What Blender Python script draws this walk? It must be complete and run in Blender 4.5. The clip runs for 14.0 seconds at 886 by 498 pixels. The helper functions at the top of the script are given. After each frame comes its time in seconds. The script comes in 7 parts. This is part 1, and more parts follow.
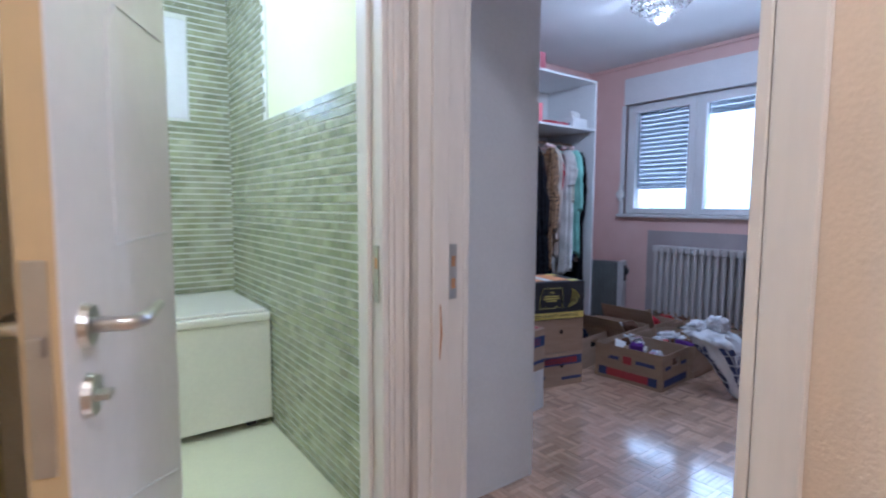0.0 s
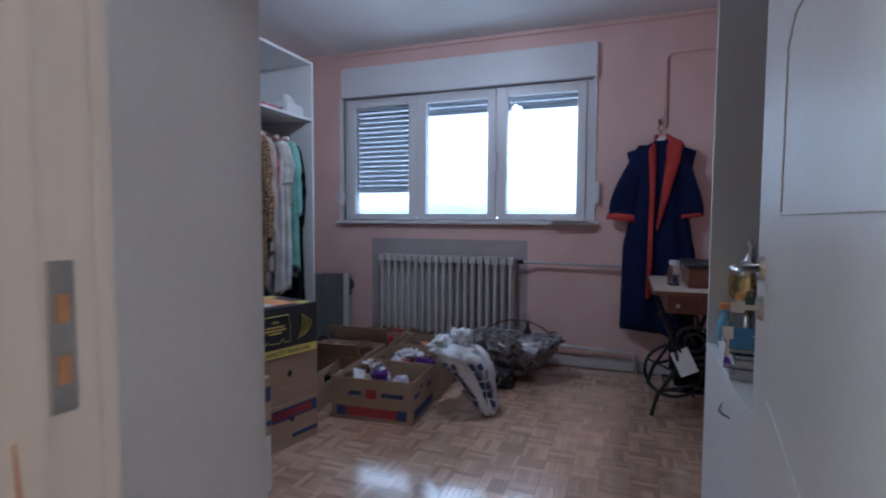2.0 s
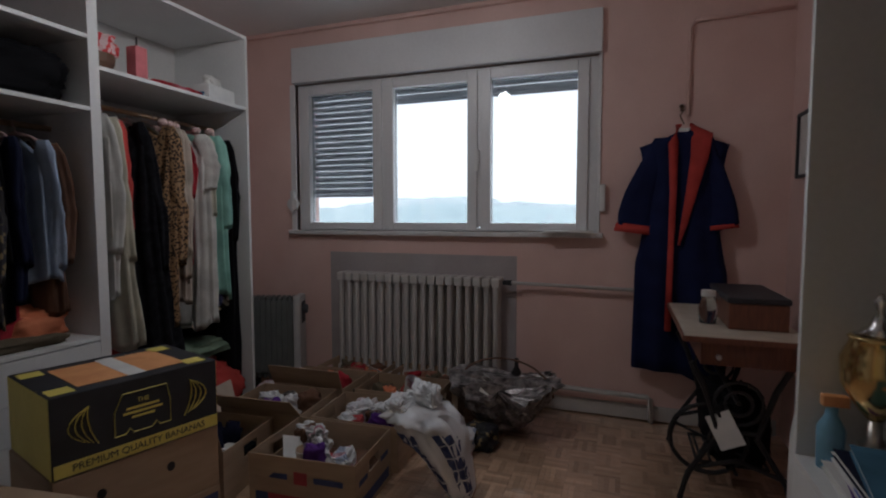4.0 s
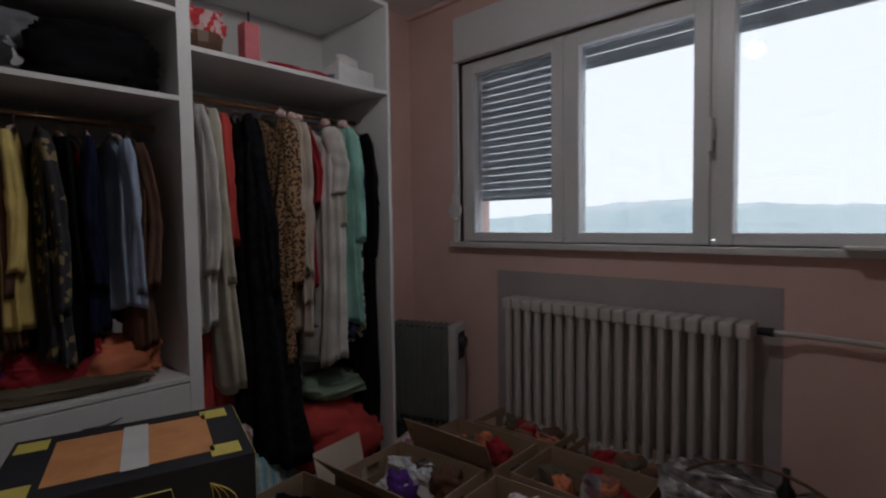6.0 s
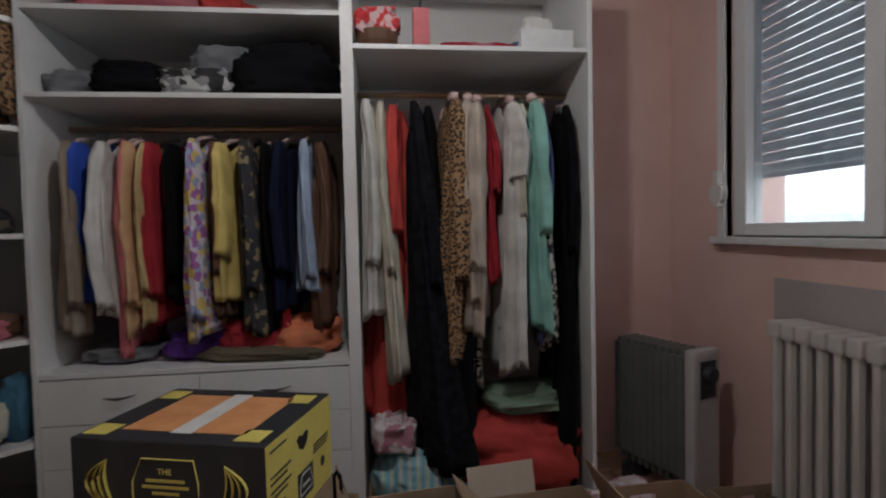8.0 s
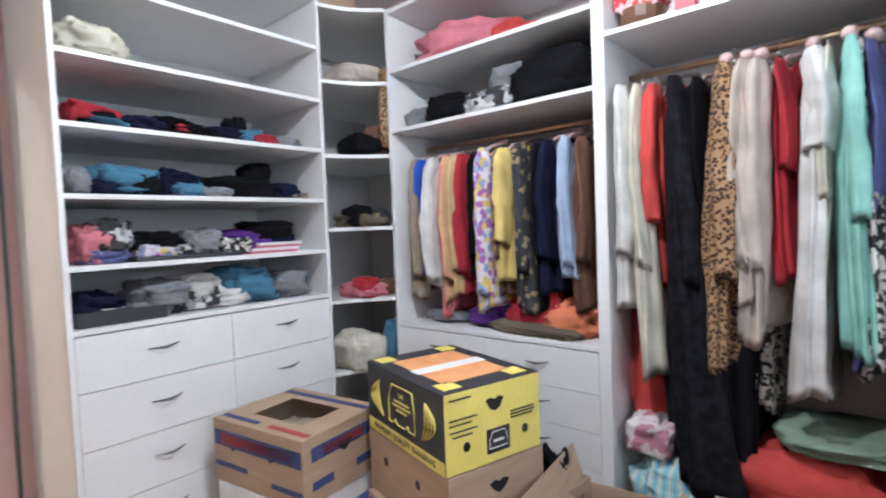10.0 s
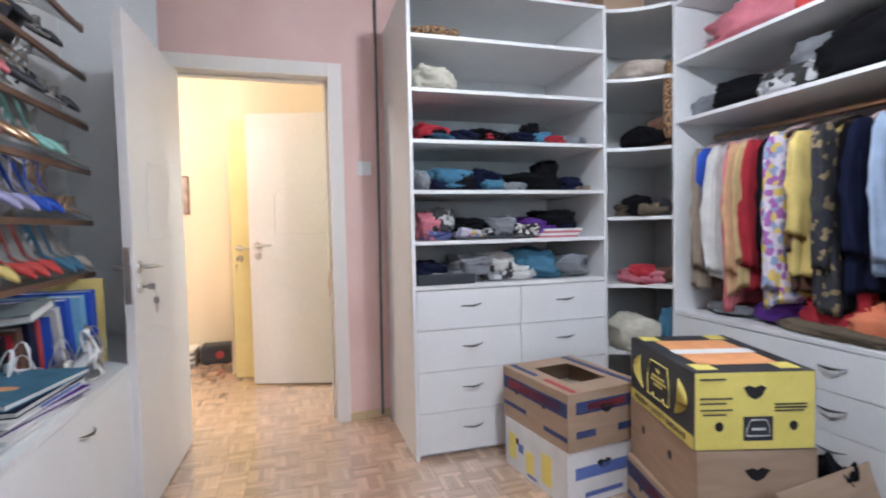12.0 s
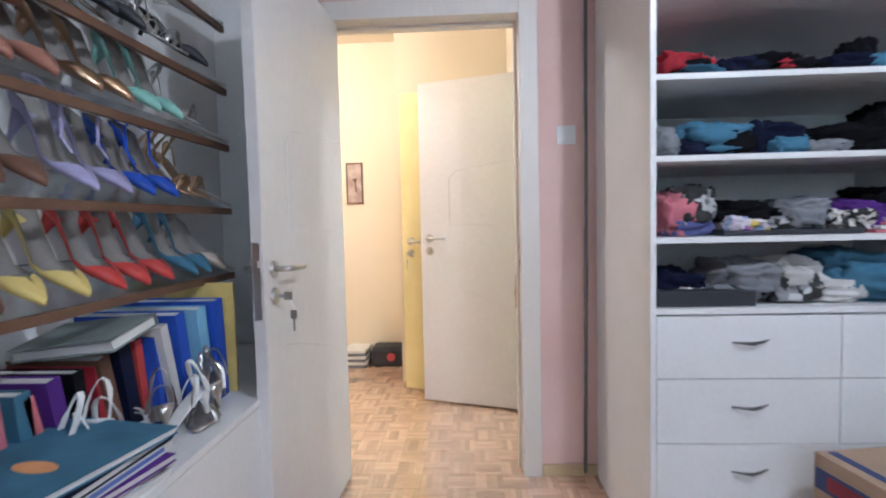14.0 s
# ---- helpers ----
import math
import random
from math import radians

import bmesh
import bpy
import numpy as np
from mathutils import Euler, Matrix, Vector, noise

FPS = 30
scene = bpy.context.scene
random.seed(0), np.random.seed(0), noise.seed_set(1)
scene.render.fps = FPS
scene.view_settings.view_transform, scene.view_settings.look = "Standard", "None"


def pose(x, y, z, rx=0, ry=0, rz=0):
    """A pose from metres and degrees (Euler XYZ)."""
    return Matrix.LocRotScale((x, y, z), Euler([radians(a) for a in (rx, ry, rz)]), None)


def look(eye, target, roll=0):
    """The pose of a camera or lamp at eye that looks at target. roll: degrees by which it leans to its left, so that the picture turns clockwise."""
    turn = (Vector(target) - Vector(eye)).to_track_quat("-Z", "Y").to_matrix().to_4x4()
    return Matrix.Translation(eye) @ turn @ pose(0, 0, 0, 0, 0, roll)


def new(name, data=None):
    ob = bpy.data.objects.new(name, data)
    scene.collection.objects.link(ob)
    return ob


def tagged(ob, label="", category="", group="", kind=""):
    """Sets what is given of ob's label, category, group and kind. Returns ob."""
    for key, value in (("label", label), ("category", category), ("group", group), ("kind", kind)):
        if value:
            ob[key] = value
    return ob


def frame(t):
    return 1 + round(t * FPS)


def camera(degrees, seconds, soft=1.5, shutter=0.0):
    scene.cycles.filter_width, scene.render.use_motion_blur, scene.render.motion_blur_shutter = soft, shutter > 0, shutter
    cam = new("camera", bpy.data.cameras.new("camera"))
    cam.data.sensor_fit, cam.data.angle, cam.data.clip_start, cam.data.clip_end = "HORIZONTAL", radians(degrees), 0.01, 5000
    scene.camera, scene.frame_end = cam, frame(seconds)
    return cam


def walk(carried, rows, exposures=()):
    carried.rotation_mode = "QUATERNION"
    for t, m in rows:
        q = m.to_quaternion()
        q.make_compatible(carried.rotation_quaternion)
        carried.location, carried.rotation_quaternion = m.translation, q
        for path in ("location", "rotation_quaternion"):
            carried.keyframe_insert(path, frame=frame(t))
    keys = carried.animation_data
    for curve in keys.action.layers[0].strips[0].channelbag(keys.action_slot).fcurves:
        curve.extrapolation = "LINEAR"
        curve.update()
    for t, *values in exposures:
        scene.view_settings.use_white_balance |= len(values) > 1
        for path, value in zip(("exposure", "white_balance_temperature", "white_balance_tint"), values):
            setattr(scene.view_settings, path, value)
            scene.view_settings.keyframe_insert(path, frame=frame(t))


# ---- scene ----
cam = camera(82.6, 14.0, soft=2.0, shutter=0.4)
PATH = [
    (0, (1.707, 0.908, 1.18), (2.897, 2.506, 1.009), 0.3),
    (0.5, (1.795, 1.091, 1.105), (3.233, 2.475, 0.981), -0.2),
    (1, (1.928, 1.265, 1.103), (3.576, 2.392, 0.985), -0.2),
    (1.5, (2.071, 1.378, 1.106), (3.857, 2.27, 0.992), 0.1),
    (2, (2.249, 1.505, 1.114), (4.119, 2.195, 0.999), 0.3),
    (2.2, (2.317, 1.525, 1.065), (4.211, 2.153, 0.976), 0.2),
    (4.3, (3.153, 1.639, 1.22), (5.029, 2.343, 1.071), -0.3),
    (4.5, (3.251, 1.667, 1.191), (5.102, 2.437, 1.064), -0.6),
    (5, (3.489, 1.74, 1.169), (5.254, 2.686, 1.078), -0.7),
    (5.5, (3.696, 1.824, 1.182), (5.332, 2.971, 1.096), -1.0),
    (6, (3.896, 1.875, 1.22), (5.345, 3.249, 1.12), -0.8),
    (6.5, (4.159, 1.847, 1.129), (5.324, 3.472, 1.087), -1.7),
    (7, (4.359, 1.851, 1.122), (5.247, 3.643, 1.088), -1.1),
    (7.2, (4.423, 1.85, 1.133), (5.191, 3.696, 1.089), -1.0),
    (9.3, (5.172, 1.887, 1.175), (4.37, 3.715, 1.064), -2.4),
    (9.5, (5.229, 1.899, 1.171), (4.268, 3.65, 1.07), -2.4),
    (10, (5.36, 1.932, 1.169), (4.063, 3.452, 1.084), -2.2),
    (10.5, (5.477, 1.957, 1.163), (3.937, 3.232, 1.089), -2.2),
    (11, (5.607, 1.94, 1.17), (3.892, 2.964, 1.09), -1.9),
    (11.5, (5.675, 1.879, 1.162), (3.846, 2.685, 1.083), -1.5),
    (12, (5.668, 1.836, 1.153), (3.754, 2.407, 1.065), -1.2),
    (12.5, (5.558, 1.823, 1.159), (3.591, 2.166, 1.056), -1.2),
    (13, (5.4, 1.804, 1.147), (3.409, 1.97, 1.044), -1.1),
    (13.5, (5.162, 1.818, 1.14), (3.164, 1.835, 1.038), -1.2),
    (14, (4.872, 1.826, 1.149), (2.878, 1.728, 1.04), -1.3),
]
EXPOSURES = [
    (0.0, 1.4, 4600, 14),
    (1.0, 1.4, 4600, 12),
    (1.5, 1.2, 4700, 12),
    (2.2, 0.65, 4950, 11),
    (4.4, -0.1, 6250, 12),
    (5.0, -0.2, 6200, 14),
    (7.2, -0.4, 6600, 13),
    (9.3, 2.6, 5850, 8),
    (11.5, 2.4, 5700, 10),
    (14.0, 2.15, 5400, 10),
]
walk(cam, [(t, look(eye, target, roll)) for t, eye, target, roll in PATH], EXPOSURES)

# ---- world and lights ----
world = bpy.data.worlds.new("sky")
scene.world = world
world.use_nodes = True
wn, wl = world.node_tree.nodes, world.node_tree.links
sky = wn.new("ShaderNodeTexSky")
sky.sky_type = "NISHITA"
sky.sun_disc = False
sky.sun_elevation, sky.sun_rotation = radians(42), radians(-80)
mixw = wn.new("ShaderNodeMix")
mixw.data_type = "RGBA"
mixw.inputs["Factor"].default_value = 0.9
mixw.inputs["B"].default_value = (28.0, 28.9, 30.2, 1)
wl.new(sky.outputs["Color"], mixw.inputs["A"])
bg = wn["Background"]
wl.new(mixw.outputs["Result"], bg.inputs["Color"])
bg.inputs["Strength"].default_value = 0.15
sun = new("sun", bpy.data.lights.new("sun", "SUN"))
sun.data.energy, sun.data.angle, sun.data.color = 0.8, radians(12), (1, 0.96, 0.9)
sun.matrix_world = look((0, 0, 0), (math.cos(radians(42)), 0.15, -math.sin(radians(42))))


def lamp(name, loc, power, colour, size):
    lo = new(name, bpy.data.lights.new(name, "POINT"))
    lo.data.energy, lo.data.color, lo.data.shadow_soft_size = power, colour, size
    lo.location = loc
    return lo


lamp("hall_lamp", (1.95, 0.45, 2.36), 12.5, (1.0, 0.88, 0.74), 0.07)
lamp("bath_lamp", (1.75, 3.1, 2.36), 12, (1.0, 0.97, 0.93), 0.07)
# Fill light added at the chandelier to brighten the whole room.
lamp("chandelier_fill", (4.70, 2.70, 2.34), 21, (1.0, 0.985, 0.97), 0.045)

# ---- materials ----


def mat(name, c1, c2=None, scale=8.0, rough=0.5, metal=0.0, bump=0.0, bscale=60.0, detail=4.0, rvar=0.0, isl=0.0, spec=0.5, coat=0.0, stretch=None, obj=0.0, sheen=0.0, fine=0.06):
    m = bpy.data.materials.new(name)
    m.use_nodes = True
    n, l = m.node_tree.nodes, m.node_tree.links
    b = n["Principled BSDF"]
    b.inputs["Roughness"].default_value = rough
    b.inputs["Metallic"].default_value = metal
    b.inputs["Specular IOR Level"].default_value = spec
    b.inputs["Coat Weight"].default_value = coat
    b.inputs["Coat Roughness"].default_value = 0.12
    b.inputs["Sheen Weight"].default_value = sheen
    tc = n.new("ShaderNodeTexCoord")
    mp = n.new("ShaderNodeMapping")
    mp.inputs["Scale"].default_value = stretch or (1, 1, 1)
    l.new(tc.outputs["Object"], mp.inputs["Vector"])
    nz = n.new("ShaderNodeTexNoise")
    nz.inputs["Scale"].default_value = scale
    nz.inputs["Detail"].default_value = detail
    l.new(mp.outputs["Vector"], nz.inputs["Vector"])
    c2 = c2 or tuple(v * 0.88 for v in c1)
    ramp = n.new("ShaderNodeValToRGB")
    ramp.color_ramp.elements[0].position, ramp.color_ramp.elements[1].position = 0.35, 0.65
    ramp.color_ramp.elements[0].color, ramp.color_ramp.elements[1].color = (*c1, 1), (*c2, 1)
    l.new(nz.outputs["Fac"], ramp.inputs["Fac"])
    colour = ramp.outputs["Color"]
    fn = n.new("ShaderNodeTexNoise")
    fn.inputs["Scale"].default_value = bscale
    fn.inputs["Detail"].default_value = 3
    l.new(mp.outputs["Vector"], fn.inputs["Vector"])

    def vary(source, lo, hi, colour):
        mr = n.new("ShaderNodeMapRange")
        mr.inputs["From Min"].default_value, mr.inputs["From Max"].default_value = (0.3, 0.7) if source is fn.outputs["Fac"] else (0, 1)
        mr.inputs["To Min"].default_value, mr.inputs["To Max"].default_value = lo, hi
        l.new(source, mr.inputs["Value"])
        hs = n.new("ShaderNodeHueSaturation")
        l.new(mr.outputs["Result"], hs.inputs["Value"])
        l.new(colour, hs.inputs["Color"])
        return hs.outputs["Color"]

    if fine:
        colour = vary(fn.outputs["Fac"], 1 - fine, 1 + fine, colour)
    if isl:
        g = n.new("ShaderNodeNewGeometry")
        colour = vary(g.outputs["Random Per Island"], 1 - isl, 1 + isl, colour)
    if obj:
        g = n.new("ShaderNodeObjectInfo")
        colour = vary(g.outputs["Random"], 1 - obj, 1 + obj, colour)
    l.new(colour, b.inputs["Base Color"])
    if rvar:
        mr = n.new("ShaderNodeMapRange")
        mr.inputs["To Min"].default_value, mr.inputs["To Max"].default_value = max(rough - rvar, 0.02), rough + rvar
        l.new(nz.outputs["Fac"], mr.inputs["Value"])
        l.new(mr.outputs["Result"], b.inputs["Roughness"])
    if bump:
        bp = n.new("ShaderNodeBump")
        bp.inputs["Strength"].default_value = bump
        bp.inputs["Distance"].default_value = 0.004
        l.new(fn.outputs["Fac"], bp.inputs["Height"])
        l.new(bp.outputs["Normal"], b.inputs["Normal"])
    return m


def pattern(name, colours, scale=14.0, rough=0.8, kind="voronoi"):
    """A printed cloth: flat patches of several colours."""
    m = mat(name, colours[0], rough=rough, bump=0.3, bscale=300)
    n, l = m.node_tree.nodes, m.node_tree.links
    tc = n.new("ShaderNodeTexCoord")
    if kind == "voronoi":
        v = n.new("ShaderNodeTexVoronoi")
        v.inputs["Scale"].default_value = scale
        l.new(tc.outputs["Object"], v.inputs["Vector"])
        sp = n.new("ShaderNodeSeparateColor")
        l.new(v.outputs["Color"], sp.inputs["Color"])
        out = sp.outputs["Red"]
    elif kind == "stripe":
        v = n.new("ShaderNodeTexWave")
        v.inputs["Scale"].default_value = scale
        v.inputs["Distortion"].default_value = 1.5
        l.new(tc.outputs["Object"], v.inputs["Vector"])
        out = v.outputs["Fac"]
    else:
        v = n.new("ShaderNodeTexVoronoi")
        v.inputs["Scale"].default_value = scale
        l.new(tc.outputs["Object"], v.inputs["Vector"])
        out = v.outputs["Distance"]
    r = n.new("ShaderNodeValToRGB")
    r.color_ramp.interpolation = "CONSTANT"
    e = r.color_ramp.elements
    while len(e) < len(colours):
        e.new(0.5)
    for k, c in enumerate(colours):
        e[k].position = (0.0, 0.42, 0.55, 0.6)[k] if kind == "spot" else k / len(colours)
        e[k].color = (*c, 1)
    l.new(out, r.inputs["Fac"])
    l.new(r.outputs["Color"], n["Principled BSDF"].inputs["Base Color"])
    return m


def glass(name, tint=(1, 1, 1), rough=0.0, ior=1.45):
    m = bpy.data.materials.new(name)
    m.use_nodes = True
    b = m.node_tree.nodes["Principled BSDF"]
    b.inputs["Base Color"].default_value = (*tint, 1)
    b.inputs["Transmission Weight"].default_value = 1
    b.inputs["Roughness"].default_value = rough
    b.inputs["IOR"].default_value = ior
    return m


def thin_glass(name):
    m = bpy.data.materials.new(name)
    m.use_nodes = True
    n, l = m.node_tree.nodes, m.node_tree.links
    n.remove(n["Principled BSDF"])
    tr, gl, mx, fr = n.new("ShaderNodeBsdfTransparent"), n.new("ShaderNodeBsdfGlossy"), n.new("ShaderNodeMixShader"), n.new("ShaderNodeLayerWeight")
    gl.inputs["Roughness"].default_value = 0.02
    tr.inputs["Color"].default_value = (0.56, 0.575, 0.58, 1)
    pw, ad = n.new("ShaderNodeMath"), n.new("ShaderNodeMath")
    pw.operation, ad.operation = "POWER", "MULTIPLY_ADD"
    pw.inputs[1].default_value = 5
    ad.inputs[1].default_value, ad.inputs[2].default_value = 0.85, 0.04
    l.new(fr.outputs["Facing"], pw.inputs[0])
    l.new(pw.outputs[0], ad.inputs[0])
    l.new(ad.outputs[0], mx.inputs["Fac"])
    l.new(tr.outputs["BSDF"], mx.inputs[1])
    l.new(gl.outputs["BSDF"], mx.inputs[2])
    l.new(mx.outputs["Shader"], n["Material Output"].inputs["Surface"])
    return m


M = dict(
    pink=mat("pink_paint", (0.76, 0.54, 0.49), (0.71, 0.485, 0.435), 3, 0.75, bump=0.25, bscale=140),
    ceil=mat("white_ceiling_paint", (0.78, 0.77, 0.76), (0.74, 0.73, 0.72), 2, 0.85, bump=0.2, bscale=120),
    peach=mat("peach_hall_paint", (0.78, 0.65, 0.51), (0.75, 0.62, 0.48), 2, 0.7, bump=0.25, bscale=140),
    cream=mat("cream_hall_paint", (0.79, 0.70, 0.545), (0.76, 0.67, 0.51), 2, 0.7, bump=0.2, bscale=140),
    lime=mat("lime_bath_paint", (0.72, 0.76, 0.45), (0.69, 0.73, 0.42), 3, 0.45, bump=0.15, bscale=120),
    white=mat("white_laminate", (0.74, 0.74, 0.735), (0.71, 0.71, 0.705), 4, 0.42, rvar=0.06),
    back=mat("white_backboard", (0.74, 0.735, 0.72), (0.70, 0.695, 0.68), 3, 0.6),
    door=mat("painted_door", (0.74, 0.71, 0.69), (0.71, 0.68, 0.66), 3, 0.38, rvar=0.06, bump=0.1, bscale=30),
    frame=mat("painted_door_frame", (0.78, 0.73, 0.68), (0.75, 0.695, 0.635), 5, 0.42, bump=0.25, bscale=50, stretch=(1, 1, 0.15)),
    bareedge=mat("bare_wood_edge", (0.60, 0.46, 0.26), (0.54, 0.40, 0.22), 9, 0.6, stretch=(1, 1, 0.1)),
    # The hall light's yellow cast is put into this door's colour.
    lamplit_yellow=mat("lamplit_yellow_door", (0.74, 0.63, 0.30), (0.70, 0.59, 0.27), 6, 0.5),
    worn=mat("worn_orange_wood", (0.62, 0.34, 0.17), (0.5, 0.27, 0.13), 30, 0.6),
    pvc=mat("white_window_plastic", (0.74, 0.74, 0.75), (0.71, 0.71, 0.72), 4, 0.35),
    slat=mat("grey_shutter_plastic", (0.62, 0.63, 0.65), (0.58, 0.59, 0.61), 5, 0.5),
    oak=mat("oak_strip", (0.84, 0.59, 0.41), (0.73, 0.46, 0.30), 14, 0.22, bump=0.06, bscale=90, stretch=(6, 1, 1), obj=0.26, isl=0.26, rvar=0.05, coat=1.0, spec=0.8),
    oakbed=mat("parquet_joint", (0.42, 0.27, 0.17), (0.36, 0.22, 0.14), 20, 0.6),
    rad=mat("cream_radiator_enamel", (0.58, 0.56, 0.54), (0.53, 0.51, 0.49), 6, 0.4),
    niche=mat("grey_niche_plaster", (0.42, 0.38, 0.38), (0.38, 0.34, 0.34), 5, 0.9, bump=0.4),
    metal=mat("brushed_steel", (0.62, 0.60, 0.57), (0.55, 0.53, 0.5), 30, 0.3, 1.0),
    chrome=mat("chrome", (0.8, 0.8, 0.8), None, 10, 0.12, 1.0),
    brass=mat("brassy_rod", (0.62, 0.42, 0.26), None, 10, 0.3, 1.0),
    iron=mat("black_cast_iron", (0.02, 0.02, 0.024), (0.03, 0.03, 0.03), 20, 0.5, 0.4, bump=0.3),
    wood=mat("red_brown_table_wood", (0.20, 0.075, 0.04), (0.14, 0.05, 0.03), 12, 0.4, stretch=(1, 8, 1)),
    topwood=mat("pale_worn_tabletop", (0.62, 0.56, 0.47), (0.52, 0.45, 0.36), 12, 0.4),
    card=mat("corrugated_cardboard", (0.42, 0.30, 0.205), (0.37, 0.26, 0.175), 7, 0.85, bump=0.3, bscale=160, stretch=(1, 1, 5)),
    # Darker copy of the cardboard, with the box interior's shade put into its colour.
    shaded_card=mat("shaded_cardboard_inside", (0.27, 0.18, 0.115), (0.23, 0.155, 0.10), 7, 0.9),
    navy=mat("navy_print", (0.035, 0.055, 0.15), (0.05, 0.07, 0.18), 30, 0.7),
    redp=mat("red_print", (0.42, 0.05, 0.06), (0.36, 0.05, 0.06), 30, 0.7),
    yellow=mat("yellow_print", (0.80, 0.68, 0.17), (0.74, 0.62, 0.14), 10, 0.55),
    pull=mat("dark_nickel_handle", (0.16, 0.16, 0.16), None, 30, 0.35, 1.0),
    black=mat("black_print", (0.022, 0.024, 0.03), (0.03, 0.032, 0.04), 10, 0.55),
    orange=mat("orange_print", (0.80, 0.38, 0.16), (0.70, 0.30, 0.12), 12, 0.6),
    whitep=mat("white_print", (0.75, 0.75, 0.74), None, 10, 0.6),
    bluep=mat("blue_print", (0.12, 0.18, 0.48), None, 10, 0.6),
    heater=mat("grey_heater_enamel", (0.135, 0.145, 0.14), (0.11, 0.12, 0.115), 9, 0.4),
    heaterend=mat("pale_heater_plastic", (0.5, 0.5, 0.5), None, 9, 0.4),
    plastic=mat("white_plastic", (0.75, 0.75, 0.74), None, 5, 0.3),
    tub=mat("ivory_bath_acrylic", (0.80, 0.78, 0.68), (0.77, 0.75, 0.65), 3, 0.22),
    bfloor=mat("pale_lime_floor_tile", (0.76, 0.75, 0.52), (0.72, 0.71, 0.49), 2, 0.3),
    bag=mat("white_bag_film", (0.74, 0.75, 0.77), (0.62, 0.64, 0.68), 9, 0.35, bump=0.5, bscale=25),
    foil=mat("crumpled_silver_bag", (0.30, 0.27, 0.27), (0.05, 0.045, 0.045), 26, 0.3, 0.5, bump=1.0, bscale=40),
    # Hill colours are paled towards the sky, so the aerial haze is painted in.
    hill=mat("haze_tinted_hill", (0.50, 0.60, 0.62), (0.58, 0.67, 0.68), 0.02, 1.0, fine=0),
    hillfar=mat("haze_tinted_far_hill", (0.68, 0.75, 0.77), None, 0.02, 1.0, fine=0),
    pane=thin_glass("window_glass"), shelfglass=glass("rack_glass", (0.75, 0.78, 0.78), 0.15),
    crystal=glass("cut_crystal", (1, 0.98, 0.95), 0.0, 1.55),
    rail=mat("brown_rack_rail", (0.16, 0.085, 0.05), (0.12, 0.06, 0.035), 8, 0.4),
    stone=mat("sill_stone", (0.7, 0.7, 0.7), None, 12, 0.4),
    paper=mat("paper", (0.72, 0.71, 0.68), None, 12, 0.8),
)


M["oak"].node_tree.nodes["Principled BSDF"].inputs["Coat IOR"].default_value = 2.6
M["oak"].node_tree.nodes["Principled BSDF"].inputs["Coat Roughness"].default_value = 0.11


def let_light_through(m, colour, share):
    """Daylight shines faintly through thin plastic."""
    n, l = m.node_tree.nodes, m.node_tree.links
    tl, mx = n.new("ShaderNodeBsdfTranslucent"), n.new("ShaderNodeMixShader")
    tl.inputs["Color"].default_value = (*colour, 1)
    mx.inputs["Fac"].default_value = share
    l.new(n["Principled BSDF"].outputs["BSDF"], mx.inputs[1])
    l.new(tl.outputs["BSDF"], mx.inputs[2])
    l.new(mx.outputs["Shader"], n["Material Output"].inputs["Surface"])


let_light_through(M["slat"], (0.62, 0.64, 0.67), 0.35)


def cloth(name, c, c2=None, rough=0.85, bump=0.5):
    key = "cloth_" + name
    if key not in M:
        M[key] = mat(key, c, c2 or tuple(v * 0.72 for v in c), 9, rough, bump=bump, bscale=260, fine=0.1, spec=0.15)
    return M[key]


C = dict(white=(0.66, 0.65, 0.62), cream=(0.62, 0.59, 0.48), red=(0.52, 0.045, 0.04), black=(0.005, 0.005, 0.007), darknavy=(0.009, 0.012, 0.035), beige=(0.55, 0.47, 0.40),
         mint=(0.30, 0.58, 0.50), indigo=(0.12, 0.13, 0.30), taupe=(0.33, 0.27, 0.21), blue=(0.04, 0.10, 0.50), pinkc=(0.72, 0.22, 0.24), peach=(0.68, 0.42, 0.24), sand=(0.66, 0.50, 0.25),
         crimson=(0.42, 0.035, 0.05), mustard=(0.74, 0.58, 0.20), denim=(0.38, 0.47, 0.62), lilac=(0.40, 0.38, 0.58), dustyrose=(0.36, 0.17, 0.12), brown=(0.17, 0.09, 0.06), purple=(0.12, 0.04, 0.26), teal=(0.08, 0.20, 0.30), grey=(0.24, 0.25, 0.27),
         coral=(0.75, 0.25, 0.13), rose=(0.60, 0.20, 0.24), sky=(0.25, 0.50, 0.68), green=(0.24, 0.33, 0.24), khaki=(0.16, 0.13, 0.09), blush=(0.72, 0.52, 0.50), scarlet=(0.56, 0.075, 0.065))


def cl(k):
    return cloth(k, C[k])


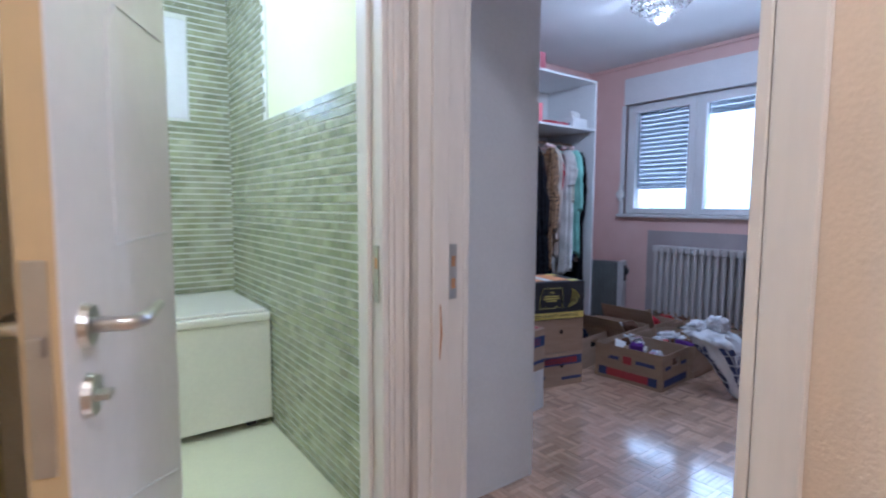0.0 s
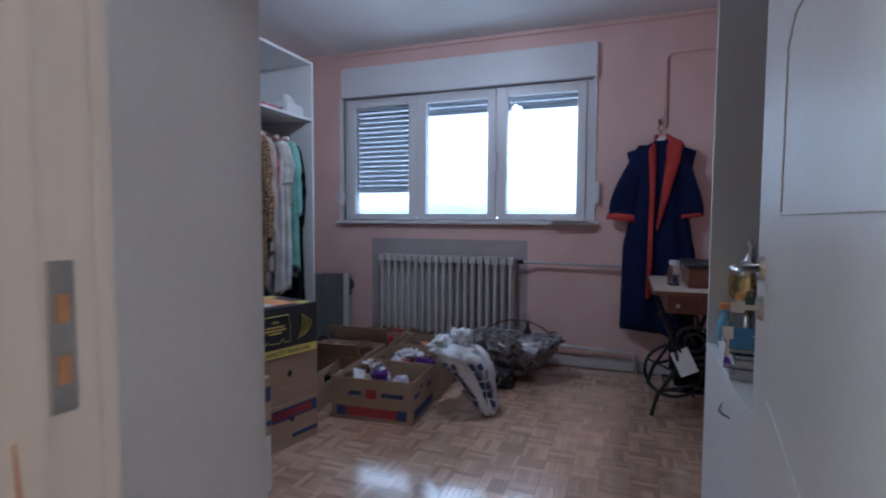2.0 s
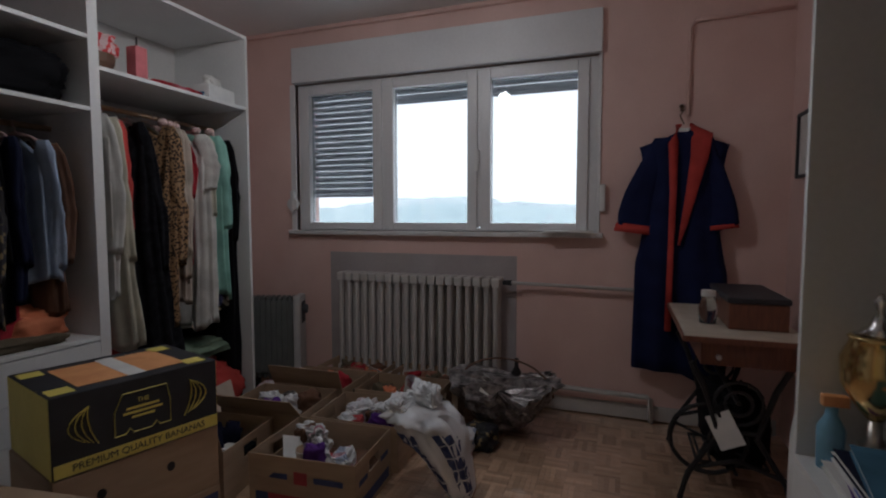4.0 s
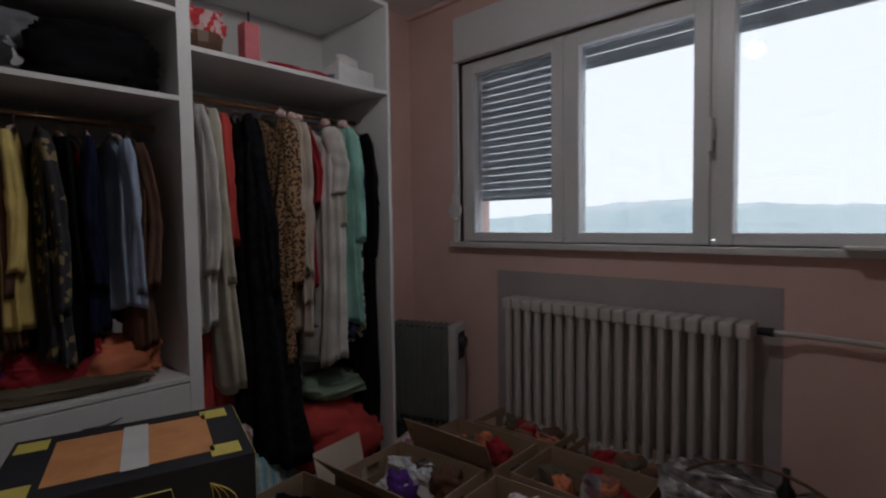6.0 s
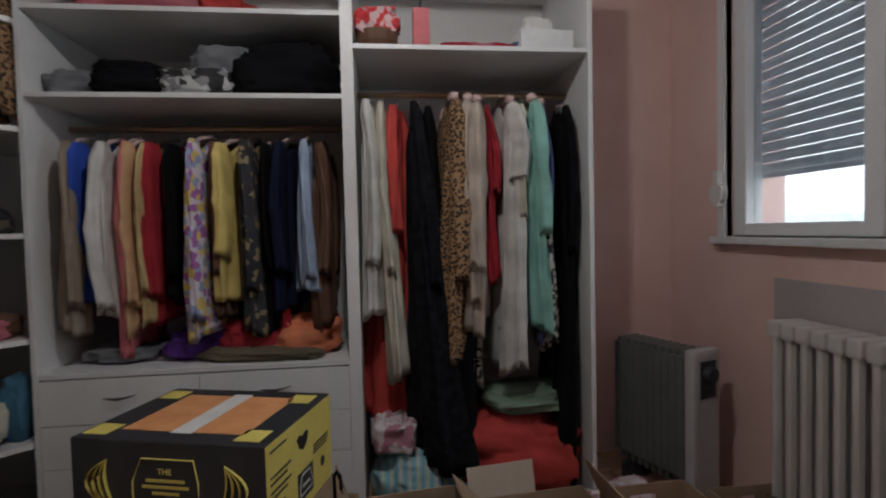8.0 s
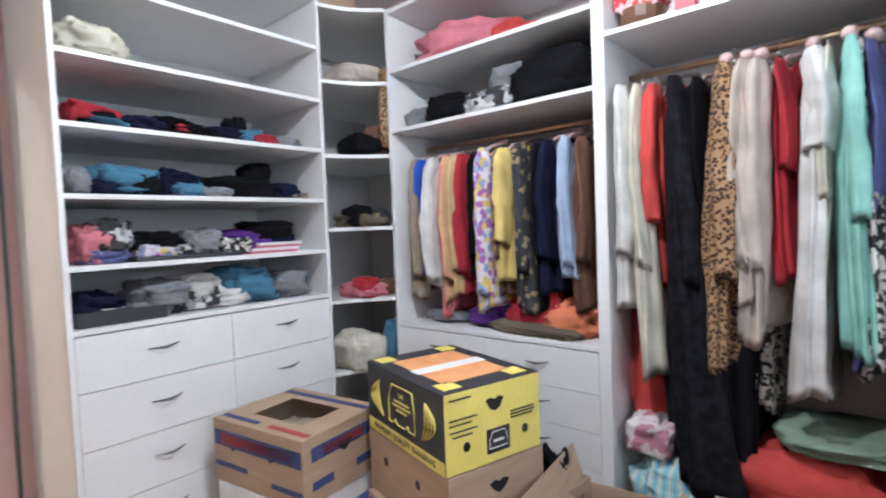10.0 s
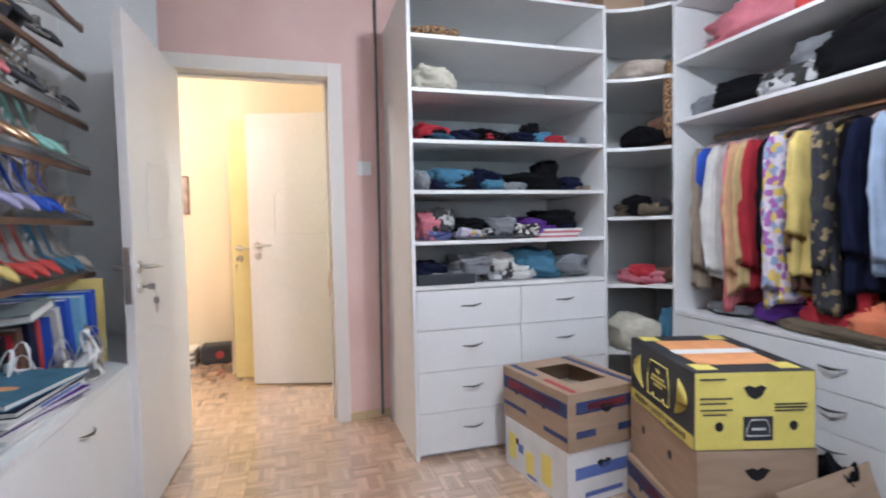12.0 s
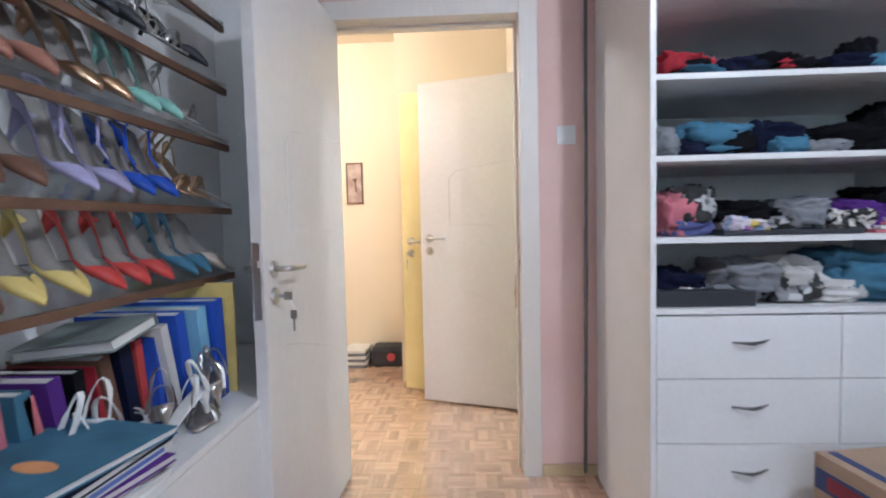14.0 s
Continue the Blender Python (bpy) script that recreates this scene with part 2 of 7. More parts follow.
PRINT = dict(
    leopard=pattern("leopard_print", [(0.02, 0.015, 0.01), (0.22, 0.11, 0.05), (0.33, 0.20, 0.10)], 78, kind="spot"),
    floral=pattern("floral_print", [(0.66, 0.6, 0.66), (0.34, 0.12, 0.36), (0.66, 0.5, 0.14), (0.28, 0.34, 0.52), (0.62, 0.56, 0.62)], 38),
    zebra=pattern("black_white_print", [(0.015, 0.015, 0.015), (0.62, 0.6, 0.56), (0.02, 0.02, 0.02), (0.55, 0.52, 0.46)], 75),
    patched=pattern("dark_patchwork", [(0.02, 0.02, 0.03), (0.03, 0.03, 0.03), (0.02, 0.02, 0.02), (0.24, 0.18, 0.09), (0.02, 0.02, 0.03)], 42),
    marbled=pattern("black_white_scarf", [(0.03, 0.03, 0.03), (0.5, 0.5, 0.5), (0.02, 0.02, 0.02), (0.24, 0.24, 0.25)], 30),
    duvet=pattern("striped_duvet", [(0.16, 0.45, 0.66), (0.55, 0.62, 0.62), (0.35, 0.50, 0.16), (0.18, 0.5, 0.62), (0.6, 0.62, 0.6)], 9, kind="stripe"),
    speckle=pattern("pink_white_print", [(0.62, 0.52, 0.54), (0.7, 0.66, 0.66), (0.45, 0.2, 0.26)], 30),
    junk=pattern("wrapping_paper", [(0.7, 0.7, 0.72), (0.5, 0.3, 0.34), (0.72, 0.72, 0.74), (0.3, 0.34, 0.45), (0.66, 0.66, 0.68)], 22),
    fur=mat("black_fur", (0.004, 0.004, 0.006), (0.014, 0.014, 0.018), 30, 0.9, bump=1.0, bscale=180, spec=0.15),
)

# ---- mesh helpers ----


def mesh_ob(name, bm, material, parent=None, label="", smooth=False):
    me = bpy.data.meshes.new(name)
    bmesh.ops.recalc_face_normals(bm, faces=bm.faces)
    if smooth:
        for f in bm.faces:
            f.smooth = True
    bm.to_mesh(me)
    bm.free()
    for mm in material if isinstance(material, (list, tuple)) else [material]:
        me.materials.append(mm)
    ob = new(name, me)
    if parent:
        ob.parent = parent
    if label:
        ob["label"] = label
    return ob


def part(name, bm, material, parent, label="", smooth=False):
    return mesh_ob(name, bm, material, parent, label, smooth)


def thing(name, label, category, group="", at=None):
    ob = tagged(new(name), label, category, group)
    if at:
        ob.matrix_world = at
    return ob


def add_box(bm, a, b, bev=0.0, m=None, mi=0):
    x0, y0, z0 = a
    x1, y1, z1 = b
    vs = [bm.verts.new(p) for p in ((x0, y0, z0), (x1, y0, z0), (x1, y1, z0), (x0, y1, z0), (x0, y0, z1), (x1, y0, z1), (x1, y1, z1), (x0, y1, z1))]
    fs = [bm.faces.new([vs[i] for i in q]) for q in ((0, 3, 2, 1), (4, 5, 6, 7), (0, 1, 5, 4), (1, 2, 6, 5), (2, 3, 7, 6), (3, 0, 4, 7))]
    for f in fs:
        f.material_index = mi
    if m:
        bmesh.ops.transform(bm, matrix=m, verts=vs)
    if bev:
        es = {e for f in fs for e in f.edges}
        bmesh.ops.bevel(bm, geom=list(es), offset=bev, segments=2, affect="EDGES", profile=0.6)
    return vs


def boxes(*bs, bev=0.0):
    bm = bmesh.new()
    for a, b in bs:
        add_box(bm, a, b, bev)
    return bm


def add_tube(bm, pts, r, seg=8, cap=True):
    """A tube along the points; r may be one radius or a list, or pairs (rx, ry)."""
    rings = []
    n = len(pts)
    for i, p in enumerate(pts):
        p = Vector(p)
        d = (Vector(pts[min(i + 1, n - 1)]) - Vector(pts[max(i - 1, 0)])).normalized()
        up = Vector((0, 0, 1)) if abs(d.z) < 0.95 else Vector((1, 0, 0))
        u = d.cross(up).normalized()
        v = u.cross(d).normalized()
        rr = r[i] if isinstance(r, (list, tuple)) else r
        ru, rv = rr if isinstance(rr, (list, tuple)) else (rr, rr)
        rings.append([bm.verts.new(p + u * ru * math.cos(2 * math.pi * k / seg) + v * rv * math.sin(2 * math.pi * k / seg)) for k in range(seg)])
    for a, b in zip(rings, rings[1:]):
        for k in range(seg):
            bm.faces.new((a[k], a[(k + 1) % seg], b[(k + 1) % seg], b[k]))
    if cap:
        bm.faces.new(rings[0][::-1])
        bm.faces.new(rings[-1])
    return rings


def tube(pts, r, seg=8):
    bm = bmesh.new()
    add_tube(bm, pts, r, seg)
    return bm


def lathe(prof, seg=16):
    bm = bmesh.new()
    add_tube(bm, [(0, 0, z) for z, _ in prof], [q for _, q in prof], seg)
    return bm


def wall(name, a, b, holes=(), material=None, axis="x"):
    """A wall slab between corners a and b with rectangular holes (lo, hi, z0, z1) along its length."""
    bm = bmesh.new()
    lo, hi = (a[0], b[0]) if axis == "x" else (a[1], b[1])
    cuts = sorted({lo, hi, *[h for q in holes for h in q[:2]]})
    for c0, c1 in zip(cuts, cuts[1:]):
        zs = [(a[2], b[2])]
        for h in holes:
            if h[0] <= c0 + 1e-6 and h[1] >= c1 - 1e-6:
                zs = [(p, q) for z0, z1 in zs for p, q in ((z0, h[2]), (h[3], z1)) if q - p > 1e-4]
        for z0, z1 in zs:
            if axis == "x":
                add_box(bm, (c0, a[1], z0), (c1, b[1], z1))
            else:
                add_box(bm, (a[0], c0, z0), (b[0], c1, z1))
    bmesh.ops.remove_doubles(bm, verts=bm.verts, dist=1e-5)
    return tagged(mesh_ob(name, bm, material or M["pink"]), kind="structure")


def solid(name, a, b, material, kind="structure"):
    return tagged(mesh_ob(name, boxes((a, b)), material), kind=kind)


def lump(w, d, h, seed, n=28, fold=0.35, flat=0.62):
    """A soft creased heap about (0, 0) standing on z = 0, of the given width, depth and height."""
    bm = bmesh.new()
    rnd = random.Random(seed)
    off = Vector((rnd.uniform(0, 90), rnd.uniform(0, 90), rnd.uniform(0, 90)))
    layers = max(2.0, h / 0.022)
    tilt = rnd.uniform(-0.5, 0.5)
    bmesh.ops.create_uvsphere(bm, u_segments=n * 2, v_segments=n + 4, radius=1)
    for v in bm.verts:
        p = v.co.copy()
        q = Vector((math.copysign(abs(p.x) ** flat, p.x), math.copysign(abs(p.y) ** flat, p.y), math.copysign(abs(p.z) ** 0.7, p.z)))
        k = noise.noise(p * 1.5 + off) * fold
        k += (1 - 2 * abs(noise.noise(Vector((p.x * 1.6, p.y * 1.6 + tilt * p.z, p.z * layers * 0.55)) + off))) * fold * 0.34
        k += (1 - 2 * abs(noise.noise(p * 4.2 + off))) * fold * 0.42
        k += (1 - 2 * abs(noise.noise(p * 9.0 + off))) * fold * 0.24
        v.co = Vector((q.x * (1 + k), q.y * (1 + k), q.z * (1 + k * 1.2) + 0.25 * fold * noise.noise(Vector((p.x * 2.2, p.y * 2.2, 5)) + off)))
    lo = [min(v.co[i] for v in bm.verts) for i in range(3)]
    hi = [max(v.co[i] for v in bm.verts) for i in range(3)]
    zc = lo[2] + 0.12 * (hi[2] - lo[2])
    for v in bm.verts:
        v.co.x = ((v.co.x - lo[0]) / (hi[0] - lo[0]) - 0.5) * w
        v.co.y = ((v.co.y - lo[1]) / (hi[1] - lo[1]) - 0.5) * d
        v.co.z = max((v.co.z - zc) / (hi[2] - zc) * h, 0.0008 * (1 + v.co.x))
    return bm



X0, X1, Y0, Y1, ZC = 2.64, 6.19, 0.78, 4.33, 2.56
HW = 2.50
DY0, DY1, DH = 1.224, 2.06, 2.03
WY0, WY1, WZ0, WZ1 = 1.77, 3.90, 1.11, 2.17

# ---- structure ----
solid("floor", (0.5, -0.9, -0.12), (6.5, 4.6, -0.012), M["oakbed"])
solid("bath_floor", (1.1, 2.2, -0.012), (2.55, 4.3, 0.004), M["bfloor"])
solid("ceiling", (X0 - 0.04, Y0 - 0.1, ZC), (X1 + 0.3, Y1 + 0.1, ZC + 0.1), M["ceil"])
solid("hall_ceiling", (0.5, -0.9, 2.62), (HW + 0.1, 2.2, 2.72), M["cream"])
solid("bath_ceiling", (1.0, 2.2, 2.5), (2.6, 4.4, 2.6), M["ceil"])
wall("wall_east", (X1, Y0 - 0.1, 0), (X1 + 0.28, Y1 + 0.1, ZC), [(WY0, WY1, WZ0, WZ1)], axis="y")
wall("wall_north", (X0, Y1, 0), (X1, Y1 + 0.1, ZC), axis="x")
wall("wall_south", (X0, Y0 - 0.1, 0), (X1, Y0, ZC), axis="x")
wall("wall_west", (X0 - 0.05, Y0, 0), (X0, Y1, ZC), [(DY0 - 0.02, DY1 + 0.02, 0, DH + 0.02)], axis="y")
wall("hall_wall_east", (HW, -0.9, 0), (X0 - 0.05, 2.2, 2.62), [(DY0 - 0.02, DY1 + 0.02, 0, DH + 0.02)], M["peach"], axis="y")
BX0, BX1 = 1.86, 2.39
wall("bath_wall_south", (0.5, 2.12, 0), (HW, 2.2, 2.62), [(BX0 - 0.02, BX1 + 0.02, 0, 2.03)], M["cream"])
solid("hall_wall_west", (0.6, -0.9, 0), (0.70, 1.34, 2.62), M["cream"])
solid("hall_wall_block", (0.7, 1.34, 0), (1.3, 2.12, 2.62), M["cream"])
solid("hall_wall_south", (0.7, -0.9, 0), (HW, -0.8, 2.62), M["peach"])
solid("bath_wall_west", (1.0, 2.2, 0), (1.1, 4.3, 2.5), M["lime"])
wall("bath_wall_north", (1.0, 4.3, 0), (2.6, 4.4, 2.5), [(1.75, 2.32, 1.69, 2.26)], M["lime"])
solid("bath_wall_east", (2.565, 2.2, 0), (2.59, 4.3, 2.5), M["lime"])

# ---- window ----


def window():
    w = tagged(new("window_1"), "wide white plastic three-sash window with one roller shutter half lowered", "window", kind="structure")
    fx0, fx1 = X1 + 0.03, X1 + 0.10
    zt = WZ1
    part("window_frame", boxes(((fx0, WY0, WZ0), (fx1, WY0 + 0.06, zt)), ((fx0, WY1 - 0.04, WZ0), (fx1, WY1, zt)), ((fx0, WY0 + 0.06, WZ0), (fx1, WY1 - 0.04, WZ0 + 0.02)),
                               ((fx0, WY0 + 0.06, zt - 0.03), (fx1, WY1 - 0.04, zt)), ((fx0, 2.49, WZ0 + 0.03), (fx1, 2.53, zt - 0.03)), ((fx0, 3.18, WZ0 + 0.03), (fx1, 3.22, zt - 0.03)), bev=0.003), M["pvc"], w)
    spans = [(3.212, WY1 - 0.035), (2.522, 3.188), (WY0 + 0.055, 2.498)]
    for k, (y0, y1) in enumerate(spans):
        s = 0.066
        z0, z1 = WZ0 + 0.004, zt - 0.015
        sb_ = 0.052
        a0, a1 = fx0 - 0.018, fx1 - 0.012
        sash = part("sash", boxes(((a0, y0, z0), (a1, y0 + s, z1)), ((a0, y1 - s, z0), (a1, y1, z1)), ((a0, y0 + s, z0), (a1, y1 - s, z0 + sb_)), ((a0, y0 + s, z1 - s), (a1, y1 - s, z1)), bev=0.005), M["pvc"], w)
        pane = part("pane", boxes(((fx0 + 0.02, y0 + s, z0 + sb_), (fx0 + 0.026, y1 - s, z1 - s))), M["pane"], sash)
        pane.visible_shadow = False
        low = 1.365 if k == 0 else (2.005 if k == 1 else 2.01)
        z, bm = zt, bmesh.new()
        while z > low:
            add_tube(bm, [(X1 + 0.125, y0 - 0.009, z), (X1 + 0.125, min(y1 + 0.033, WY1 - 0.001) if k == 0 else y1 + 0.009, z)], [(0.008, 0.020), (0.008, 0.020)], 8)
            z -= 0.043
        add_box(bm, (X1 + 0.12, y0 - 0.009, z + 0.0), (X1 + 0.132, y1 + 0.009, z + 0.022))
        part("shutter", bm, M["slat"], w, "half lowered grey slatted roller shutter" if k == 0 else "rolled up grey shutter")
    part("window_handle", boxes(((fx0 - 0.045, 2.50, 1.55), (fx0 - 0.018, 2.53, 1.64)), ((fx0 - 0.06, 2.503, 1.50), (fx0 - 0.045, 2.527, 1.64)), bev=0.004), M["plastic"], w, "white window handle")
    part("window_sill", boxes(((X1 - 0.05, WY0 - 0.04, WZ0 - 0.03), (X1 + 0.03, WY1 + 0.05, WZ0)), bev=0.005), M["stone"], w)
    part("reveal", boxes(((X1 + 0.16, WY0 - 0.001, WZ0 - 0.04), (X1 + 0.30, WY1 + 0.001, WZ0 + 0.02))), M["stone"], w)
    part("shutter_box", boxes(((X1 - 0.045, WY0 - 0.02, WZ1 + 0.0), (X1 + 0.03, WY1 + 0.005, 2.42)), bev=0.006), M["pvc"], w, "white roller shutter box")
    part("casing", boxes(((X1 - 0.012, WY1, WZ0), (X1 + 0.03, WY1 + 0.045, WZ1)), ((X1 - 0.012, WY0 - 0.02, WZ0), (X1 + 0.03, WY0, WZ1)), bev=0.003), M["pvc"], w)
    for y in (WY1 + 0.022, WY0 - 0.035):
        bm = bmesh.new()
        add_box(bm, (X1 - 0.04, y - 0.016, 1.24), (X1 - 0.011, y + 0.016, 1.40), 0.006)
        if y > 3:
            add_tube(bm, [(X1 - 0.038, y, 1.30), (X1 - 0.010, y, 1.30)], [0.045] * 2, 20)
        part("strap_winder", bm, M["plastic"], w, "white round shutter strap winder")
    return w


window()

# ---- doors ----


def door_frame(name, parts_list, label):
    d = tagged(new(name), label, "door frame", kind="structure")
    for nm, bs, m in parts_list:
        part(nm, boxes(*bs, bev=0.004), m, d)
    return d


door_frame("door_frame_bedroom", [
    ("casing", [((X0, DY1, 0), (X0 + 0.022, DY1 + 0.08, DH + 0.08)), ((X0, DY0 - 0.08, 0), (X0 + 0.022, DY0, DH + 0.08)), ((X0, DY0, DH), (X0 + 0.022, DY1, DH + 0.08))], M["frame"]),
    ("jamb", [((HW - 0.02, DY1, 0), (X0, DY1 + 0.019, DH)), ((HW - 0.02, DY0 - 0.019, 0), (X0, DY0, DH)), ((HW - 0.02, DY0 - 0.019, DH), (X0, DY1 + 0.019, DH + 0.019))], M["frame"]),
    ("stop", [((HW + 0.02, DY1 - 0.014, 0), (HW + 0.075, DY1, DH)), ((X0 - 0.04, DY0, 0), (X0 + 0.0215, 1.2425, DH - 0.001)), ((HW + 0.02, DY0 + 0.014, DH - 0.014), (HW + 0.075, DY1 - 0.014, DH))], M["frame"]),
    ("hall_casing", [((HW - 0.0208, DY0 - 0.082, 0), (HW - 0.001, DY0 - 0.02, DH + 0.06)), ((HW - 0.02, DY1 + 0.02, 0), (HW - 0.001, 2.11, DH + 0.06)), ((HW - 0.022, DY0 - 0.02, DH + 0.02), (HW - 0.001, DY1 + 0.02, DH + 0.075))], M["frame"]),
], "cream painted wooden door frame with worn patches")
door_frame("door_frame_bathroom", [
    ("jamb", [((BX1, 2.10, 0), (BX1 + 0.019, 2.24, 2.02)), ((BX0 - 0.019, 2.10, 0), (BX0, 2.24, 2.02)), ((BX0 - 0.019, 2.10, 2.01), (BX1 + 0.019, 2.24, 2.029))], M["frame"]),
    ("stop", [((BX1 - 0.014, 2.16, 0), (BX1, 2.22, 2.01)), ((BX0, 2.16, 0), (BX0 + 0.014, 2.22, 2.01))], M["frame"]),
    ("casing", [((BX1 + 0.02, 2.097, 0), (HW - 0.024, 2.12, 2.09)), ((BX0 - 0.08, 2.10, 0), (BX0 - 0.02, 2.12, 2.09)), ((BX0 - 0.02, 2.10, 2.03), (BX1 + 0.02, 2.12, 2.09))], M["frame"]),
    ("bead", [((BX1 + 0.032, 2.089, 0), (BX1 + 0.048, 2.097, 2.05)), ((BX1 + 0.062, 2.089, 0), (BX1 + 0.074, 2.097, 2.05))], M["frame"]),
], "cream painted wooden bathroom door frame")


def strike(x, y, z, name, facing):
    s = thing(name, "steel strike plate let into the painted door frame", "strike plate")
    if facing == "y":
        part("plate", boxes(((x - 0.013, y - 0.0035, z), (x + 0.013, y - 0.0005, z + 0.16)), bev=0.001), M["metal"], s)
        part("latch_hole", boxes(((x - 0.007, y - 0.0045, z + 0.095), (x + 0.007, y - 0.0036, z + 0.125))), M["worn"], s)
        part("bolt_hole", boxes(((x - 0.007, y - 0.0045, z + 0.03), (x + 0.007, y - 0.0036, z + 0.06))), M["worn"], s)
    else:
        part("plate", boxes(((x - 0.0035, y - 0.013, z), (x - 0.0005, y + 0.013, z + 0.16)), bev=0.001), M["metal"], s)
        part("latch_hole", boxes(((x - 0.0045, y - 0.007, z + 0.095), (x - 0.0036, y + 0.007, z + 0.125))), M["worn"], s)
    return s


strike(2.60, DY1, 0.91, "strike_plate", "y")
strike(BX1, 2.13, 0.91, "strike_plate", "x")
wp = thing("worn_patch", "bare orange wood showing through chipped frame paint", "worn patch")
part("chip", tube([(HW + 0.045, DY1 - 0.0145, 0.90), (HW + 0.048, DY1 - 0.0145, 0.82), (HW + 0.044, DY1 - 0.0145, 0.74)], [(0.002, 0.0012), (0.008, 0.0012), (0.003, 0.0012)], 8), M["worn"], wp)


def door_leaf(name, length, m, edge, label, hinges=True, back_handle=True, dz=0.0, keys=True):
    """A leaf that stands along +x from its hinge at the origin; +y is the grooved face."""
    d = tagged(new(name), label, "door", kind="structure")
    H = 2.005
    bm = bmesh.new()
    add_box(bm, (0, -0.037, 0.012), (length, 0, H), 0.002)
    part("leaf", bm, m, d)
    part("leaf_edge", boxes(((length, -0.035, 0.014), (length + 0.0022, -0.002, H - 0.002))), edge, d, "bare edge of the leaf")
    f_ = 0.0008
    routes = [[(0.05, 1.125), (length - 0.195, 1.125)], [(length - 0.195, 1.13), (length - 0.195, 1.41), (length - 0.24, 1.455), (0.05, 1.50)], [(length - 0.14, 0.775), (length - 0.20, 0.765), (0.05, 0.62)]]
    for route in routes:
        # Each groove is a thin white ridge, with its bright highlight in the colour.
        bm = bmesh.new()
        add_tube(bm, [(x, f_ - 0.0004, z) for x, z in route], [(0.0022, 0.0012)] * len(route), 6)
        part("groove", bm, M["plastic"], d, "shallow routed groove with its highlight painted white")
    part("lock_plate", boxes(((length + 0.0022, -0.031, 0.88 + dz), (length + 0.0045, -0.009, 1.10 + dz)), bev=0.001), M["metal"], d, "steel lock faceplate")
    part("latch", boxes(((length + 0.0045, -0.027, 1.03), (length + 0.014, -0.013, 1.05)), bev=0.002), M["metal"], d)
    for sgn, face in ((1, 0.0), (-1, -0.037)):
        if sgn < 0 and not back_handle:
            continue
        x = length - 0.06
        hd = part("handle", tube([(x, face + sgn * 0.003, 1.02 + dz), (x, face + sgn * 0.045, 1.02 + dz), (x - 0.02, face + sgn * 0.055, 1.02 + dz), (x - 0.12, face + sgn * 0.052, 1.018 + dz)], [0.009, 0.009, 0.009, 0.007], 10), M["metal"], d, "curved metal lever handle", True)
        part("rosette", tube([(x, face, 1.02 + dz), (x, face + sgn * 0.009, 1.02 + dz)], [0.026, 0.023], 20), M["metal"], hd)
        ks = part("key_rosette", tube([(x, face, 0.94 + dz), (x, face + sgn * 0.009, 0.94 + dz)], [0.026, 0.023], 20), M["metal"], d)
        if sgn > 0 and not keys:
            part("turn_knob", boxes(((x - 0.012, face + 0.009, 0.936 + dz), (x + 0.012, face + 0.024, 0.944 + dz)), bev=0.002), M["metal"], ks)
        if sgn > 0 and keys:
            bm = bmesh.new()
            add_box(bm, (x - 0.002, face + 0.009, 0.935), (x + 0.002, face + 0.03, 0.945))
            add_box(bm, (x - 0.0015, face + 0.03, 0.928), (x + 0.0015, face + 0.055, 0.952), 0.001)
            add_tube(bm, [(x, face + 0.05, 0.93), (x, face + 0.06, 0.90)], 0.0012, 6)
            add_box(bm, (x - 0.0015, face + 0.048, 0.872), (x + 0.0015, face + 0.068, 0.898), 0.001)
            add_box(bm, (x - 0.0015, face + 0.055, 0.835), (x + 0.0015, face + 0.061, 0.872))
            part("keys", bm, M["metal"], ks, "steel keys hanging in the lock")
    if hinges:
        for z in (0.88, 1.75, 0.22):
            part("hinge", tube([(-0.006, -0.045, z), (-0.006, -0.045, z + 0.1)], 0.007, 10), M["metal"], d, "steel barrel hinge")
    return d


leaf = door_leaf("door_1", 0.805, M["door"], M["door"], "cream painted bedroom door with lever handle and keys, standing open")
leaf.matrix_world = pose(X0 + 0.03, 1.281, 0, 0, 0, -2.3)
leaf2 = door_leaf("door_2", 0.615, M["door"], M["bareedge"], "cream bathroom door with a bare wooden edge, standing open into the hall", dz=0.025, keys=False)
leaf2.matrix_world = pose(1.886, 2.117, 0, 0, 0, 252.2)
leaf3 = door_leaf("door_3", 0.44, M["lamplit_yellow"], M["lamplit_yellow"], "hall door coloured yellow for the hall light, ajar behind the bathroom door", hinges=False)
leaf3.matrix_world = pose(1.62, 1.80, 0, 0, 0, 250.0)
hp = thing("hinge_plate", "steel hinge plate screwed to the edge of the bedroom door", "hinge plate")
part("plate", boxes(((2.6665, 1.243, 0.935), (2.6695, 1.264, 1.003)), bev=0.001), M["metal"], hp)
part("barrel", tube([(2.667, 1.243, 0.935), (2.667, 1.243, 1.003)], 0.005, 10), M["metal"], hp)
for zz, yy in ((0.944, 1.257), (0.957, 1.250), (0.981, 1.250), (0.994, 1.257)):
    part("screw", tube([(2.6655, yy, zz), (2.6664, yy, zz)], 0.0026, 8), M["chrome"], hp)

# ---- built-in wardrobes ----
T = 0.018


